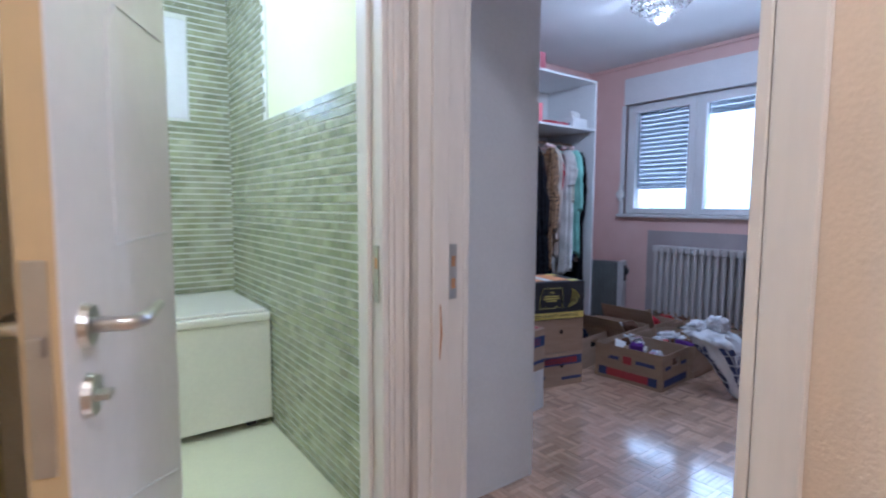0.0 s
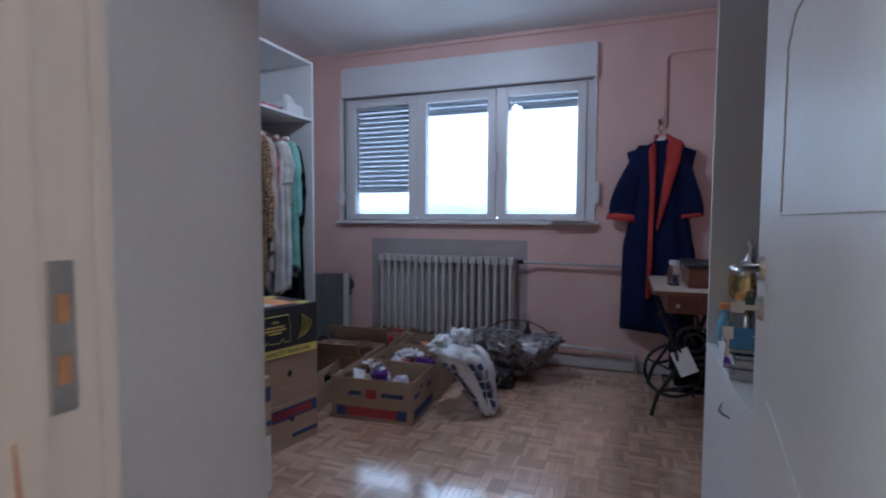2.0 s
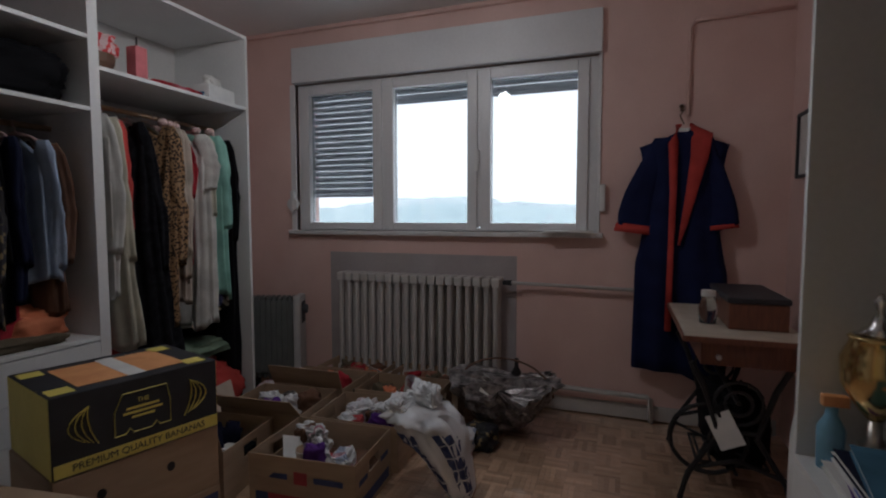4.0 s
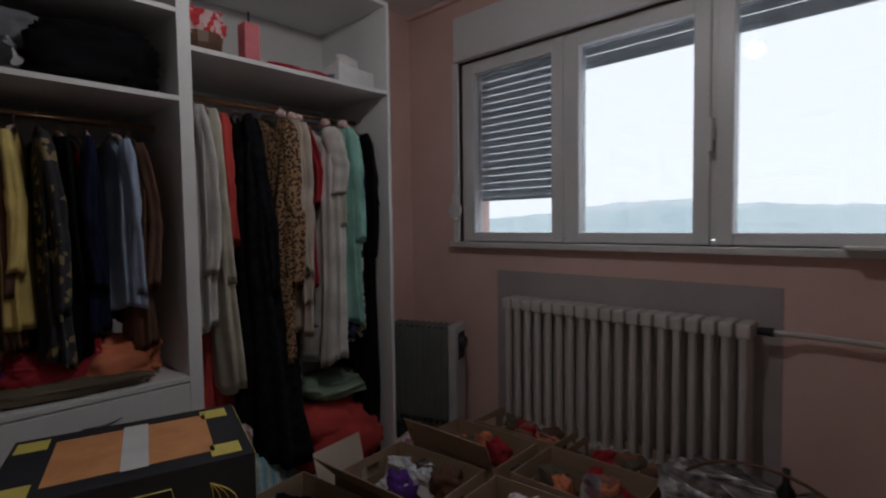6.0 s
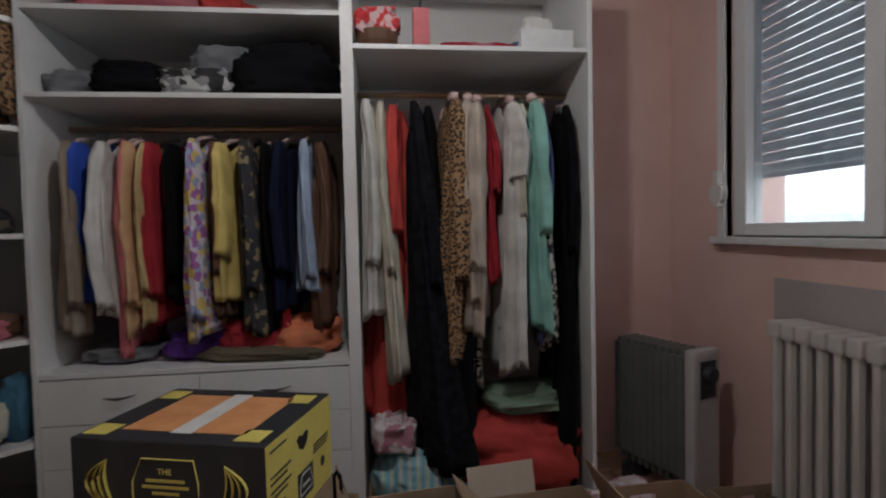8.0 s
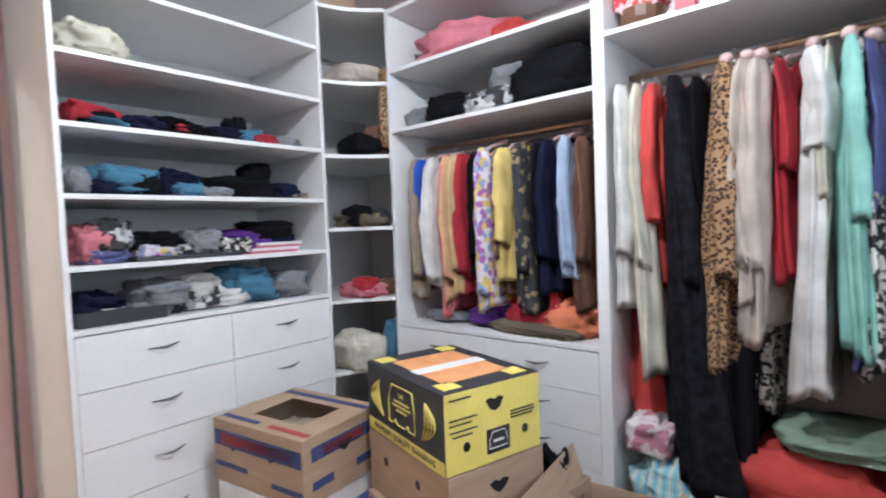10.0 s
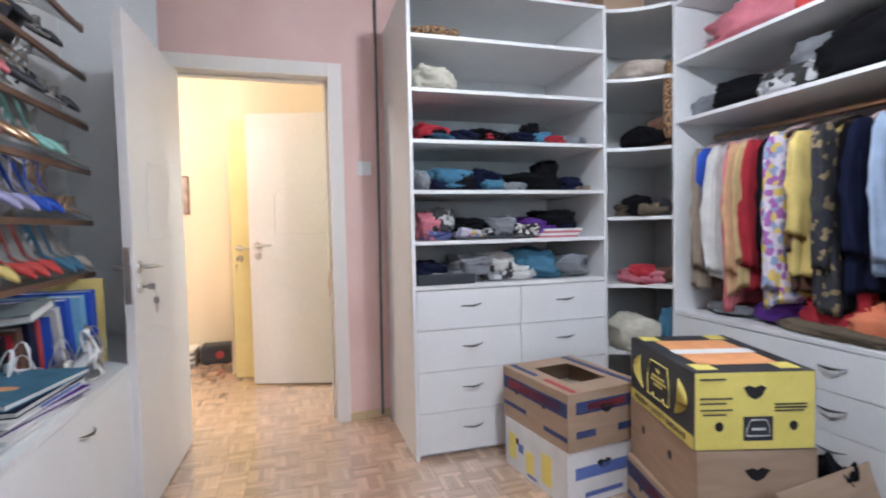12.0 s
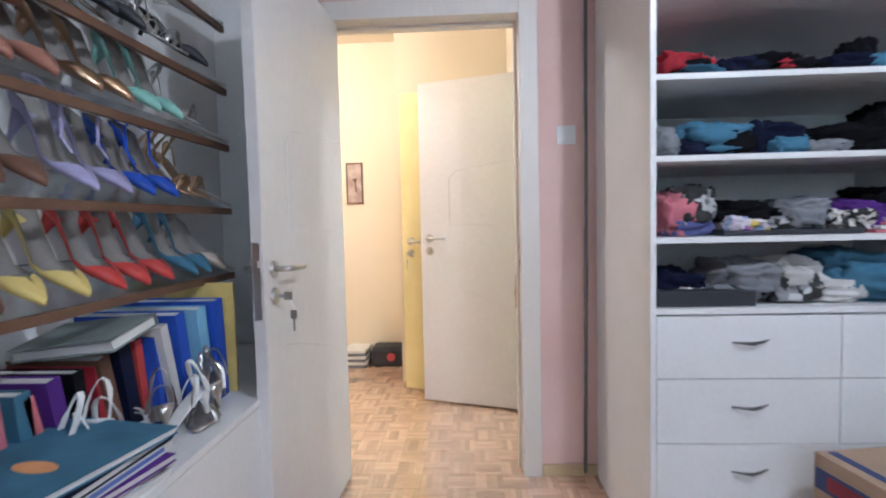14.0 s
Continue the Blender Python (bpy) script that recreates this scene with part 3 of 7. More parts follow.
def handle_pull(parent, x, y, z, along="y"):
    z -= 0.018
    bm = bmesh.new()
    pts = [(-0.055, 0.004), (-0.03, 0.016), (0, 0.022), (0.03, 0.015), (0.055, 0.005)]
    dz = [-0.002, -0.002, -0.003, 0.001, 0.006]
    if along == "y":
        add_tube(bm, [(x + o, y + u, z + d) for (u, o), d in zip(pts, dz)], [(0.002, 0.002), (0.003, 0.004), (0.004, 0.006), (0.003, 0.004), (0.0015, 0.0015)], 8)
    elif along == "x":
        add_tube(bm, [(x + u, y - o, z + d) for (u, o), d in zip(pts, dz)], [(0.002, 0.002), (0.003, 0.004), (0.004, 0.006), (0.003, 0.004), (0.0015, 0.0015)], 8)
    else:
        add_tube(bm, [(x + u, y + o, z + d) for (u, o), d in zip(pts, dz)], [(0.002, 0.002), (0.003, 0.004), (0.004, 0.006), (0.003, 0.004), (0.0015, 0.0015)], 8)
    part("handle", bm, M["pull"], parent, "curved dark metal drawer handle", True)


def shelving_west():
    w = thing("shelf_cabinet", "tall white open shelf cabinet over eight drawers beside the door", "cabinet")
    x0, x1, y0, y1, zt = X0 + 0.01, 3.30, 2.385, 3.475, 2.31
    part("side_panel", boxes(((x0, y0, 0), (x1, y0 + T, zt)), bev=0.001), M["white"], w)
    part("side_panel", boxes(((x0, y1 - T, 0), (x1, y1, zt)), bev=0.001), M["white"], w)
    part("back_panel", boxes(((x0, y0 + T, 0.06), (x0 + 0.006, y1 - T, zt))), M["back"], w)
    part("top_panel", boxes(((x0 + 0.007, y0 + T, zt - T), (x1 - 0.001, y1 - T, zt))), M["white"], w)
    for z in (0.845, 1.065, 1.315, 1.56, 1.805, 2.06):
        part("shelf", boxes(((x0 + 0.007, y0 + T, z), (x1 - 0.003, y1 - T, z + T)), bev=0.001), M["white"], w)
    part("plinth", boxes(((x0 + 0.05, y0 + T, 0.0), (x1 - 0.05, y1 - T, 0.028))), M["white"], w)
    zs = [0.03, 0.235, 0.44, 0.645, 0.842]
    ym = 2.957
    for za, zb in zip(zs, zs[1:]):
        for a, b in ((y0 + T + 0.0015, ym - 0.0015), (ym + 0.0015, y1 - T - 0.0015)):
            d = part("drawer", boxes(((x1 - 0.40, a, za), (x1, b, zb - 0.003)), bev=0.0015), M["white"], w, "plain white drawer")
            handle_pull(d, x1, (a + b) / 2 + 0.005, (za + zb) / 2 + 0.035)
    return w


shelving_west()


def corner_unit():
    w = thing("corner_shelf_unit", "narrow white corner shelf unit with curved shelf fronts", "shelf unit")
    for z in (0.03, 0.43, 0.80, 1.17, 1.54, 1.91, 2.28):
        bm = bmesh.new()
        a, b = Vector((3.285, 3.478)), Vector((3.455, 3.752))
        mid = (a + b) / 2 + Vector((-0.048, 0.03))
        arc = [(1 - t) ** 2 * a + 2 * t * (1 - t) * mid + t * t * b for t in [k / 10 for k in range(11)]]
        out = [*arc, Vector((3.455, Y1 - 0.015)), Vector((X0 + 0.02, Y1 - 0.015)), Vector((X0 + 0.02, 3.478))]
        lo = [bm.verts.new((p.x, p.y, z)) for p in out]
        hi = [bm.verts.new((p.x, p.y, z + T)) for p in out]
        bm.faces.new(lo[::-1])
        bm.faces.new(hi)
        for k in range(len(out)):
            bm.faces.new((lo[k], lo[(k + 1) % len(out)], hi[(k + 1) % len(out)], hi[k]))
        part("curved_shelf", bm, M["white"], w)
    part("back_panel", boxes(((X0 + 0.012, 3.48, 0.05), (X0 + 0.018, Y1 - 0.01, 2.3)), ((X0 + 0.018, Y1 - 0.013, 0.05), (3.455, Y1 - 0.007, 2.3))), M["back"], w)
    return w


corner_unit()


def wardrobe():
    w = thing("open_wardrobe", "tall white open wardrobe with two clothes bays and drawers", "wardrobe")
    y0, y1, zt = 3.765, Y1 - 0.004, 2.285
    for a, b in ((3.458, 3.476), (4.562, 4.608), (5.512, 5.530)):
        part("upright", boxes(((a, y0, 0), (b, y1, zt)), bev=0.001), M["white"], w)
    for a, b, zs in ((3.476, 4.562, (0.668, 1.662, 1.965)), (4.608, 5.512, (1.847,))):
        part("back_panel", boxes(((a, y1 - 0.008, 0.05), (b, y1 - 0.002, zt - T))), M["back"], w)
        part("top_panel", boxes(((a, y0 + 0.001, zt - T), (b, y1 - 0.009, zt))), M["white"], w)
        for z in zs:
            part("shelf", boxes(((a, y0 + 0.002, z), (b, y1 - 0.009, z + T)), bev=0.001), M["white"], w)
    zs = [0.03, 0.19, 0.345, 0.50, 0.665]
    xm = 4.02
    for za, zb in zip(zs, zs[1:]):
        for a, b in ((3.4775, xm - 0.0015), (xm + 0.0015, 4.5605)):
            d = part("drawer", boxes(((a, y0, za), (b, y0 + 0.35, zb - 0.003)), bev=0.0015), M["white"], w, "plain white drawer")
            handle_pull(d, (a + b) / 2, y0, (za + zb) / 2 + 0.03, "x")
    for a, b, z in ((3.476, 4.562, 1.60), (4.608, 5.512, 1.745)):
        part("clothes_rail", tube([(a, 4.03, z), (b, 4.03, z)], 0.0125, 12), M["brass"], w, "worn metal clothes rail", True)
    return w


wardrobe()


def shoe_cabinet():
    w = thing("shoe_cabinet", "tall white open cabinet with tilted shoe racks over a low drawer", "cabinet")
    x0, x1, y0, y1, zt = 2.76, 4.405, Y0 + 0.004, 1.215, 2.52
    part("side_panel", boxes(((x1 - 0.02, y0, 0), (x1, y1, zt)), bev=0.001), M["white"], w)
    part("side_panel", boxes(((x0, y0, 0), (x0 + T, y1, zt)), bev=0.001), M["white"], w)
    part("back_panel", boxes(((x0 + T, y0, 0.05), (x1 - 0.02, y0 + 0.006, zt))), M["back"], w)
    part("top_panel", boxes(((x0 + T, y0 + 0.007, zt - T), (x1 - 0.02, y1, zt))), M["white"], w)
    part("deck", boxes(((x0 + T, y0 + 0.007, 0.632), (x1 - 0.02, y1 + 0.004, 0.65)), bev=0.001), M["white"], w)
    for a, b in ((x0 + T + 0.001, 3.45), (3.453, x1 - 0.021)):
        d = part("drawer", boxes(((a, y1 - 0.3, 0.03), (b, y1 + 0.003, 0.629)), bev=0.0015), M["white"], w, "deep plain white drawer front")
        handle_pull(d, (a + b) / 2, y1 + 0.003, 0.57, "-x")
    for z in (0.985, 1.20, 1.41, 1.595, 1.80, 2.0, 2.2):
        bm = bmesh.new()
        vs = add_box(bm, (3.20, 0.86, 0), (x1 - 0.021, 1.02, 0.006))
        for v in vs:
            v.co.z += z + 0.085 * (1.02 - v.co.y) / 0.16
        rk = part("rack_shelf", bm, M["shelfglass"], w, "tilted smoked glass shoe shelf")
        rk.visible_shadow = False
        part("rail", boxes(((3.20, 1.02, z - 0.012), (x1 - 0.021, 1.034, z + 0.010)), bev=0.002), M["rail"], rk, "brown front rail")
        bm = bmesh.new()
        add_tube(bm, [(3.20, 0.80, z + 0.10), (3.20, 0.90, z + 0.085), (3.20, 1.03, z + 0.02)], 0.006, 8)
        part("bracket", bm, M["metal"], rk)
    return w


shoe_cabinet()

# ---- radiator and pipes ----


def radiator():
    r = thing("radiator", "cream painted ribbed steel column radiator under the window", "radiator")
    n, ya, yb, z0, z1 = 19, 2.325, 3.49, 0.12, 0.825
    step = (yb - ya) / n
    for k in range(n):
        y = ya + step * (k + 0.5)
        bm = bmesh.new()
        for x in (X1 - 0.125, X1 - 0.045):
            add_tube(bm, [(x, y, z0 + 0.02), (x, y, z1 - 0.03)], [(0.017, 0.021)] * 2, 8)
        add_box(bm, (X1 - 0.15, y - 0.026, z1 - 0.06), (X1 - 0.02, y + 0.026, z1), 0.012)
        add_box(bm, (X1 - 0.15, y - 0.026, z0), (X1 - 0.02, y + 0.026, z0 + 0.06), 0.012)
        part("column", bm, M["rad"], r, smooth=False)
    part("valve", tube([(X1 - 0.085, ya - 0.005, z1 - 0.03), (X1 - 0.085, ya - 0.06, z1 - 0.03)], [0.014, 0.018], 12), M["iron"], r, "dark radiator valve")
    return r


radiator()
nb = tagged(mesh_ob("wall_niche", boxes(((X1 - 0.006, 2.25, 0.0), (X1 - 0.001, 3.62, 0.955))), M["niche"]), kind="structure")


def pipe(name, pts, r, label, m=None):
    p = thing(name, label, "pipe")
    part("tube", tube(pts, r, 10), m or M["rad"], p, smooth=True)
    return p


pipe("heating_pipe", [(X1 - 0.085, 2.27, 0.795), (X1 - 0.05, 2.2, 0.79), (X1 - 0.05, 0.86, 0.77)], 0.011, "cream painted heating pipe along the wall")
pipe("heating_pipe", [(X1 - 0.06, 2.31, 0.15), (X1 - 0.05, 2.2, 0.16), (X1 - 0.05, 1.46, 0.15), (X1 - 0.05, 1.445, 0.14), (X1 - 0.05, 1.44, 0.0)], 0.015, "cream painted low heating pipe bending into the floor")
pipe("cable_duct", [(X1 - 0.012, 1.285, 1.78), (X1 - 0.012, 1.285, 2.25), (X1 - 0.012, 1.26, 2.29), (X1 - 0.012, 0.80, 2.30)], 0.010, "pink painted cable duct bending along the wall", M["pink"])
pipe("cable_duct", [(X0 + 0.02, 2.33, 0.02), (X0 + 0.018, 2.34, 1.0), (X0 + 0.02, 2.345, 2.5)], 0.008, "thin dark grey cable beside the cabinet", M["heater"])
for nm, bs in (("baseboard_east", ((X1 - 0.014, 0.80, 0), (X1, 2.24, 0.085))), ("baseboard_west", ((X0, DY1 + 0.082, 0), (X0 + 0.014, 2.38, 0.05)))):
    tagged(mesh_ob(nm, boxes(bs, bev=0.002), M["rad"] if "east" in nm else M["bareedge"]), kind="structure")
tagged(mesh_ob("cornice", boxes(((X1 - 0.03, Y0, ZC - 0.03), (X1, Y1, ZC)), ((X0, Y0, ZC - 0.03), (X0 + 0.03, Y1, ZC)), bev=0.008), M["pink"]), kind="structure")
sw = thing("light_switch", "small square white light switch on the pink wall", "light switch")
part("plate", boxes(((X0, 2.22, 1.47), (X0 + 0.009, 2.30, 1.55)), bev=0.002), M["plastic"], sw)
part("rocker", boxes(((X0 + 0.009, 2.235, 1.485), (X0 + 0.014, 2.285, 1.535)), bev=0.002), M["plastic"], sw)


def oil_heater():
    """Local x runs along the fins to the control end at 0, local y is the depth."""
    h = thing("oil_heater", "dark grey oil-filled electric heater with a pale control end", "heater", at=pose(5.895, 3.72, 0, 0, 0, -70))
    for k in range(10):
        x = -0.375 + k * 0.037
        bm = bmesh.new()
        add_box(bm, (x - 0.011, 0.012, 0.09), (x + 0.011, 0.138, 0.655), 0.008)
        add_box(bm, (x - 0.018, 0.0, 0.13), (x + 0.018, 0.012, 0.635), 0.005)
        part("fin", bm, M["heater"], h)
    part("control_end", boxes(((-0.022, -0.004, 0.07), (0.03, 0.154, 0.665)), bev=0.018), M["heaterend"], h)
    part("control_panel", boxes(((0.0301, 0.03, 0.47), (0.034, 0.12, 0.62)), bev=0.002), M["black"], h)
    part("knob", tube([(0.034, 0.075, 0.565), (0.058, 0.075, 0.565)], [0.036, 0.031], 18), M["black"], h, "round black thermostat knob")
    part("rocker_switch", boxes(((0.034, 0.055, 0.485), (0.039, 0.095, 0.51)), bev=0.001), M["iron"], h)
    for x in (-0.34, -0.05):
        part("foot", boxes(((x, -0.02, 0.0), (x + 0.03, 0.17, 0.09)), bev=0.006), M["black"], h)
    return h
oil_heater()

# ---- chandelier ----


def chandelier():
    c = thing("chandelier", "small round crystal chandelier hanging under the ceiling", "chandelier", at=pose(4.70, 2.70, 0))
    part("canopy", tube([(0, 0, ZC), (0, 0, ZC - 0.03)], [0.09, 0.075], 20), M["chrome"], c)
    part("ring", tube([(0, 0, ZC - 0.03), (0, 0, ZC - 0.05)], [0.17, 0.17], 24), M["chrome"], c)
    rnd = random.Random(3)
    bm = bmesh.new()
    for ring, rr in ((0, 0.165), (1, 0.12), (2, 0.07), (3, 0.02)):
        n = max(3, int(rr * 150))
        for k in range(n):
            a = 2 * math.pi * k / n + ring
            z1 = ZC - 0.055
            for j in range(3 + ring):
                z = z1 - 0.032 * (j + 0.5)
                s = rnd.uniform(0.010, 0.015)
                bmesh.ops.create_icosphere(bm, subdivisions=1, radius=s, matrix=Matrix.Translation((rr * math.cos(a), rr * math.sin(a), z)) @ Matrix.Scale(1.5, 4, (0, 0, 1)))
    part("crystal_drops", bm, M["crystal"], c, "rows of cut crystal drops")
    return c


chandelier()

# ---- clothes ----


def garment(name, x, z_top, z_hem, mkey, label, category, y=4.03, thick=0.05, depth=0.21, sleeve=0.5, seed=0, flare=1.0, lean=0.0, spread=0.5, group="clothes on the rail"):
    """A garment on a hanger across a rail that runs along x: shoulders, hanging folds, sleeves with open cuffs."""
    rnd = random.Random(seed * 7 + int(x * 100))
    m = PRINT[mkey] if mkey in PRINT else cl(mkey)
    g = thing(name, label + " hanging on the rail", category, group)
    ph, ph2, ph3 = (rnd.uniform(0, 6.28) for _ in range(3))
    L = z_top - z_hem
    nf, amp = rnd.choice((3, 4, 5)), rnd.uniform(0.8, 1.2)
    tilt = rnd.uniform(-0.05, 0.05)

    def sway(t):
        return lean * t + 0.016 * math.sin(2.4 * t + ph2) * t

    bm = bmesh.new()
    rings, seg, lv = [], 72, 26
    for i in range(lv + 1):
        t = i / lv
        drop = t * L
        wy = depth * (0.20 + 0.80 * min(1, drop / 0.07) ** 0.6) * (1 + (flare - 1) * t)
        tx = thick * (0.36 + 0.64 * min(1, drop / 0.16)) * (1 + spread * t)
        soft = min(1, drop / 0.22)
        ring = []
        for k in range(seg):
            a = 2 * math.pi * k / seg
            u, v = math.cos(a), math.sin(a)
            drift = 0.9 * noise.noise(Vector((u * 1.3, v * 1.3, drop * 1.6 + ph)))
            deep = math.cos(nf * a + ph + drift * 2)
            fine = math.cos((2 * nf + 3) * a + ph2 + drift * 3)
            thin = 1 - 2 * abs(math.sin(0.5 * (4 * nf + 5) * a + ph3 + drift * 4))
            drag = noise.noise(Vector((u * 3.0 + ph, v * 3.0, drop * 4.5)))
            fold = 1 + amp * ((0.04 + 0.34 * t) * deep * soft + (0.05 + 0.14 * soft) * fine + 0.10 * soft * thin + 0.22 * drag)
            px = x + sway(t) + math.copysign(abs(v) ** 0.8, v) * tx * 0.5 * fold
            py = y + math.copysign(abs(u) ** 0.72, u) * wy * (1 + 0.05 * soft * fine + 0.05 * t * drag)
            slope = 0.075 * abs(u) ** 1.5 * (1 - min(1, drop / 0.20))
            ring.append(bm.verts.new((px, py, z_top - 0.012 - drop - slope - (0.022 * math.sin(2 * a + ph) + 0.010 * deep + tilt * u) * t * min(1, L))))
        rings.append(ring)
    for a, b in zip(rings, rings[1:]):
        for k in range(seg):
            bm.faces.new((a[k], a[(k + 1) % seg], b[(k + 1) % seg], b[k]))
    bm.faces.new(rings[0][::-1])
    inner = [bm.verts.new((x + sway(1) + (v.co.x - x - sway(1)) * 0.8, y + (v.co.y - y) * 0.94, v.co.z + 0.05)) for v in rings[-1]]
    for k in range(seg):
        bm.faces.new((rings[-1][k], rings[-1][(k + 1) % seg], inner[(k + 1) % seg], inner[k]))
    bm.faces.new(inner)
    turn = Matrix.Translation((x, y, 0)) @ Matrix.Rotation(rnd.uniform(-0.26, 0.10), 4, "Z") @ Matrix.Translation((-x, -y, 0))
    bmesh.ops.transform(bm, verts=bm.verts, matrix=turn)
    part("body", bm, m, g, smooth=True)
    if sleeve:
        full = rnd.uniform(0.75, 1.15)
        for s in (-1, 1):
            bm = bmesh.new()
            bend = rnd.uniform(-0.03, 0.03)
            rr, cs = [], []
            steps, sg = 16, 28
            for j in range(steps + 1):
                t = j / steps
                cy = y + s * (depth * 0.80 + 0.045 * math.sin(min(1, t * 1.4) * 1.5) - 0.02 * t)
                cx = x + lean * t * 0.6 + bend * math.sin(t * 3.0) + 0.012 * t
                cz = z_top - 0.055 - sleeve * t + (0.02 if t == 0 else 0)
                ry = (0.032 if j == 0 else 0.060 - 0.012 * t) * (1.03 if j >= steps - 1 else 1)
                rx = max(0.012, min(0.032, thick * 0.45)) * (0.55 if j == 0 else 1.0) * full * (1.02 if j >= steps - 1 else 1)
                cs.append((cx, cy, cz))
                rr.append((rx, ry))
            prev = None
            for j, ((cx, cy, cz), (rx, ry)) in enumerate(zip(cs, rr)):
                t = j / steps
                ring = []
                for k in range(sg):
                    a = 2 * math.pi * k / sg
                    wr = noise.noise(Vector((math.cos(a) * 1.5 + ph * s, math.sin(a) * 1.5, t * 3.0 * sleeve / 0.5)))
                    elbow = math.exp(-((t - 0.5) / 0.16) ** 2) * 0.16 * math.sin(a * 2 + t * 26)
                    c_ = 1 + 0.30 * wr + 0.12 * math.cos(4 * a + ph + 2 * t) + elbow
                    ring.append(bm.verts.new((cx + math.sin(a) * rx * c_, cy + math.cos(a) * ry * c_, cz + 0.02 * math.cos(a) * s * t + 0.006 * wr)))
                if prev:
                    for k in range(sg):
                        bm.faces.new((prev[k], prev[(k + 1) % sg], ring[(k + 1) % sg], ring[k]))
                else:
                    bm.faces.new(ring[::-1])
                prev = ring
            cx, cy, cz = cs[-1]
            inner = [bm.verts.new((cx + (v.co.x - cx) * 0.78, cy + (v.co.y - cy) * 0.85, v.co.z + 0.035)) for v in prev]
            for k in range(sg):
                bm.faces.new((prev[k], prev[(k + 1) % sg], inner[(k + 1) % sg], inner[k]))
            bm.faces.new(inner)
            bmesh.ops.transform(bm, verts=bm.verts, matrix=turn)
            part("sleeve", bm, m, g, smooth=True)
    hk = tube([(x, y, z_top + 0.0), (x, y, z_top + 0.02), (x, y + 0.015, z_top + 0.040), (x, y + 0.002, z_top + 0.057), (x, y - 0.015, z_top + 0.046)], 0.0026, 6)
    add_tube(hk, [(x, y - depth * 0.92, z_top - 0.075), (x, y - depth * 0.5, z_top - 0.02), (x, y, z_top + 0.004), (x, y + depth * 0.5, z_top - 0.02), (x, y + depth * 0.92, z_top - 0.075)], [(0.006, 0.008)] * 5, 6)
    bmesh.ops.transform(hk, verts=hk.verts, matrix=turn)
    part("hanger", hk, M["metal"] if rnd.random() < 0.5 else cl("blush"), g, "hanger with a wire hook")
    if x > 4.98 and rnd.random() < 0.6:
        pad = bmesh.new()
        bmesh.ops.create_icosphere(pad, subdivisions=2, radius=0.021, matrix=turn @ Matrix.Translation((x, y - depth * 0.62, z_top - 0.012)) @ Matrix.Scale(1.5, 4, (0, 1, 0)))
        part("padded_end", pad, cl("blush"), g, "pink padded hanger end", True)
    return g
R1, R2 = 1.745 - 0.042, 1.60 - 0.042
G1 = [
    ("jacket", 4.665, 0.86, "white", "long white jacket with full sleeves", 0.62, 0.05), ("jacket", 4.715, 0.62, "cream", "long cream jacket hanging low", 0.66, 0.05),
    ("blouse", 4.775, 0.92, "scarlet", "bright red blouse", 0.5, 0.06), ("skirt", 4.775, 0.43, "scarlet", "red long dress", 0, 0.15),
    ("fur_coat", 4.865, 0.27, "fur", "long black fur coat", 0.72, 0.07), ("coat", 4.92, 0.34, "black", "long black coat", 0.6, 0.06),
    ("coat", 4.99, 0.70, "leopard", "leopard print plush coat", 0.70, 0.09), ("dress", 5.00, 0.28, "black", "long black dress", 0, 0.10),
    ("skirt", 4.985, 0.62, "leopard", "brown animal print dress", 0, 0.04),
    ("coat", 5.075, 0.90, "beige", "beige wool coat", 0.64, 0.06), ("shirt", 5.12, 0.80, "beige", "pale beige shirt", 0.66, 0.07),
    ("skirt", 5.09, 0.50, "zebra", "black and white patterned dress", 0, 0.05), ("shirt", 5.175, 0.98, "crimson", "dark red shirt", 0.35, 0.04),
    ("blouse", 5.215, 0.60, "white", "white blouse with short sleeves", 0.3, 0.07), ("blouse", 5.25, 0.78, "cream", "pale cream blouse", 0.45, 0.04),
    ("dress", 5.30, 0.80, "mint", "mint green dress", 0.52, 0.055), ("dress", 5.355, 0.70, "zebra", "black and white animal print dress", 0.45, 0.045),
    ("shirt", 5.395, 0.74, "indigo", "muted blue shirt", 0.5, 0.04), ("coat", 5.488, 0.12, "black", "long heavy black coat", 0.6, 0.06),
]
FRONT = dict(leopard=-0.045, white=-0.03, cream=-0.02, beige=-0.035, mint=-0.05, zebra=-0.02, crimson=0.02, black=0.035, taupe=-0.02, indigo=-0.01, floral=-0.045, mustard=-0.03, blue=-0.01, purple=0.06, patched=-0.02, denim=-0.03, peach=-0.01, fur=-0.02)
for k, (nm, x, hem, mk, lb, sl, th) in enumerate(G1):
    dp = {"fur_coat": 0.235, "coat": 0.225, "jacket": 0.23, "skirt": 0.17}.get(nm, 0.205)
    garment(nm, x, R1 - 0.004 * (k % 3), hem, mk, lb, nm.replace("_", " "), y=4.03 + (0.05 if nm == "skirt" else FRONT.get(mk, 0)) + 0.004 * math.sin(k * 2.3), thick=th, sleeve=sl, seed=k, depth=dp, flare=1.15 if hem < 0.7 else 1.04, spread=2.6 if nm == "fur_coat" else 1.0 if hem < 0.35 else 0.45, lean=0.09 if nm == "fur_coat" else 0.03 * math.sin(k * 1.7))
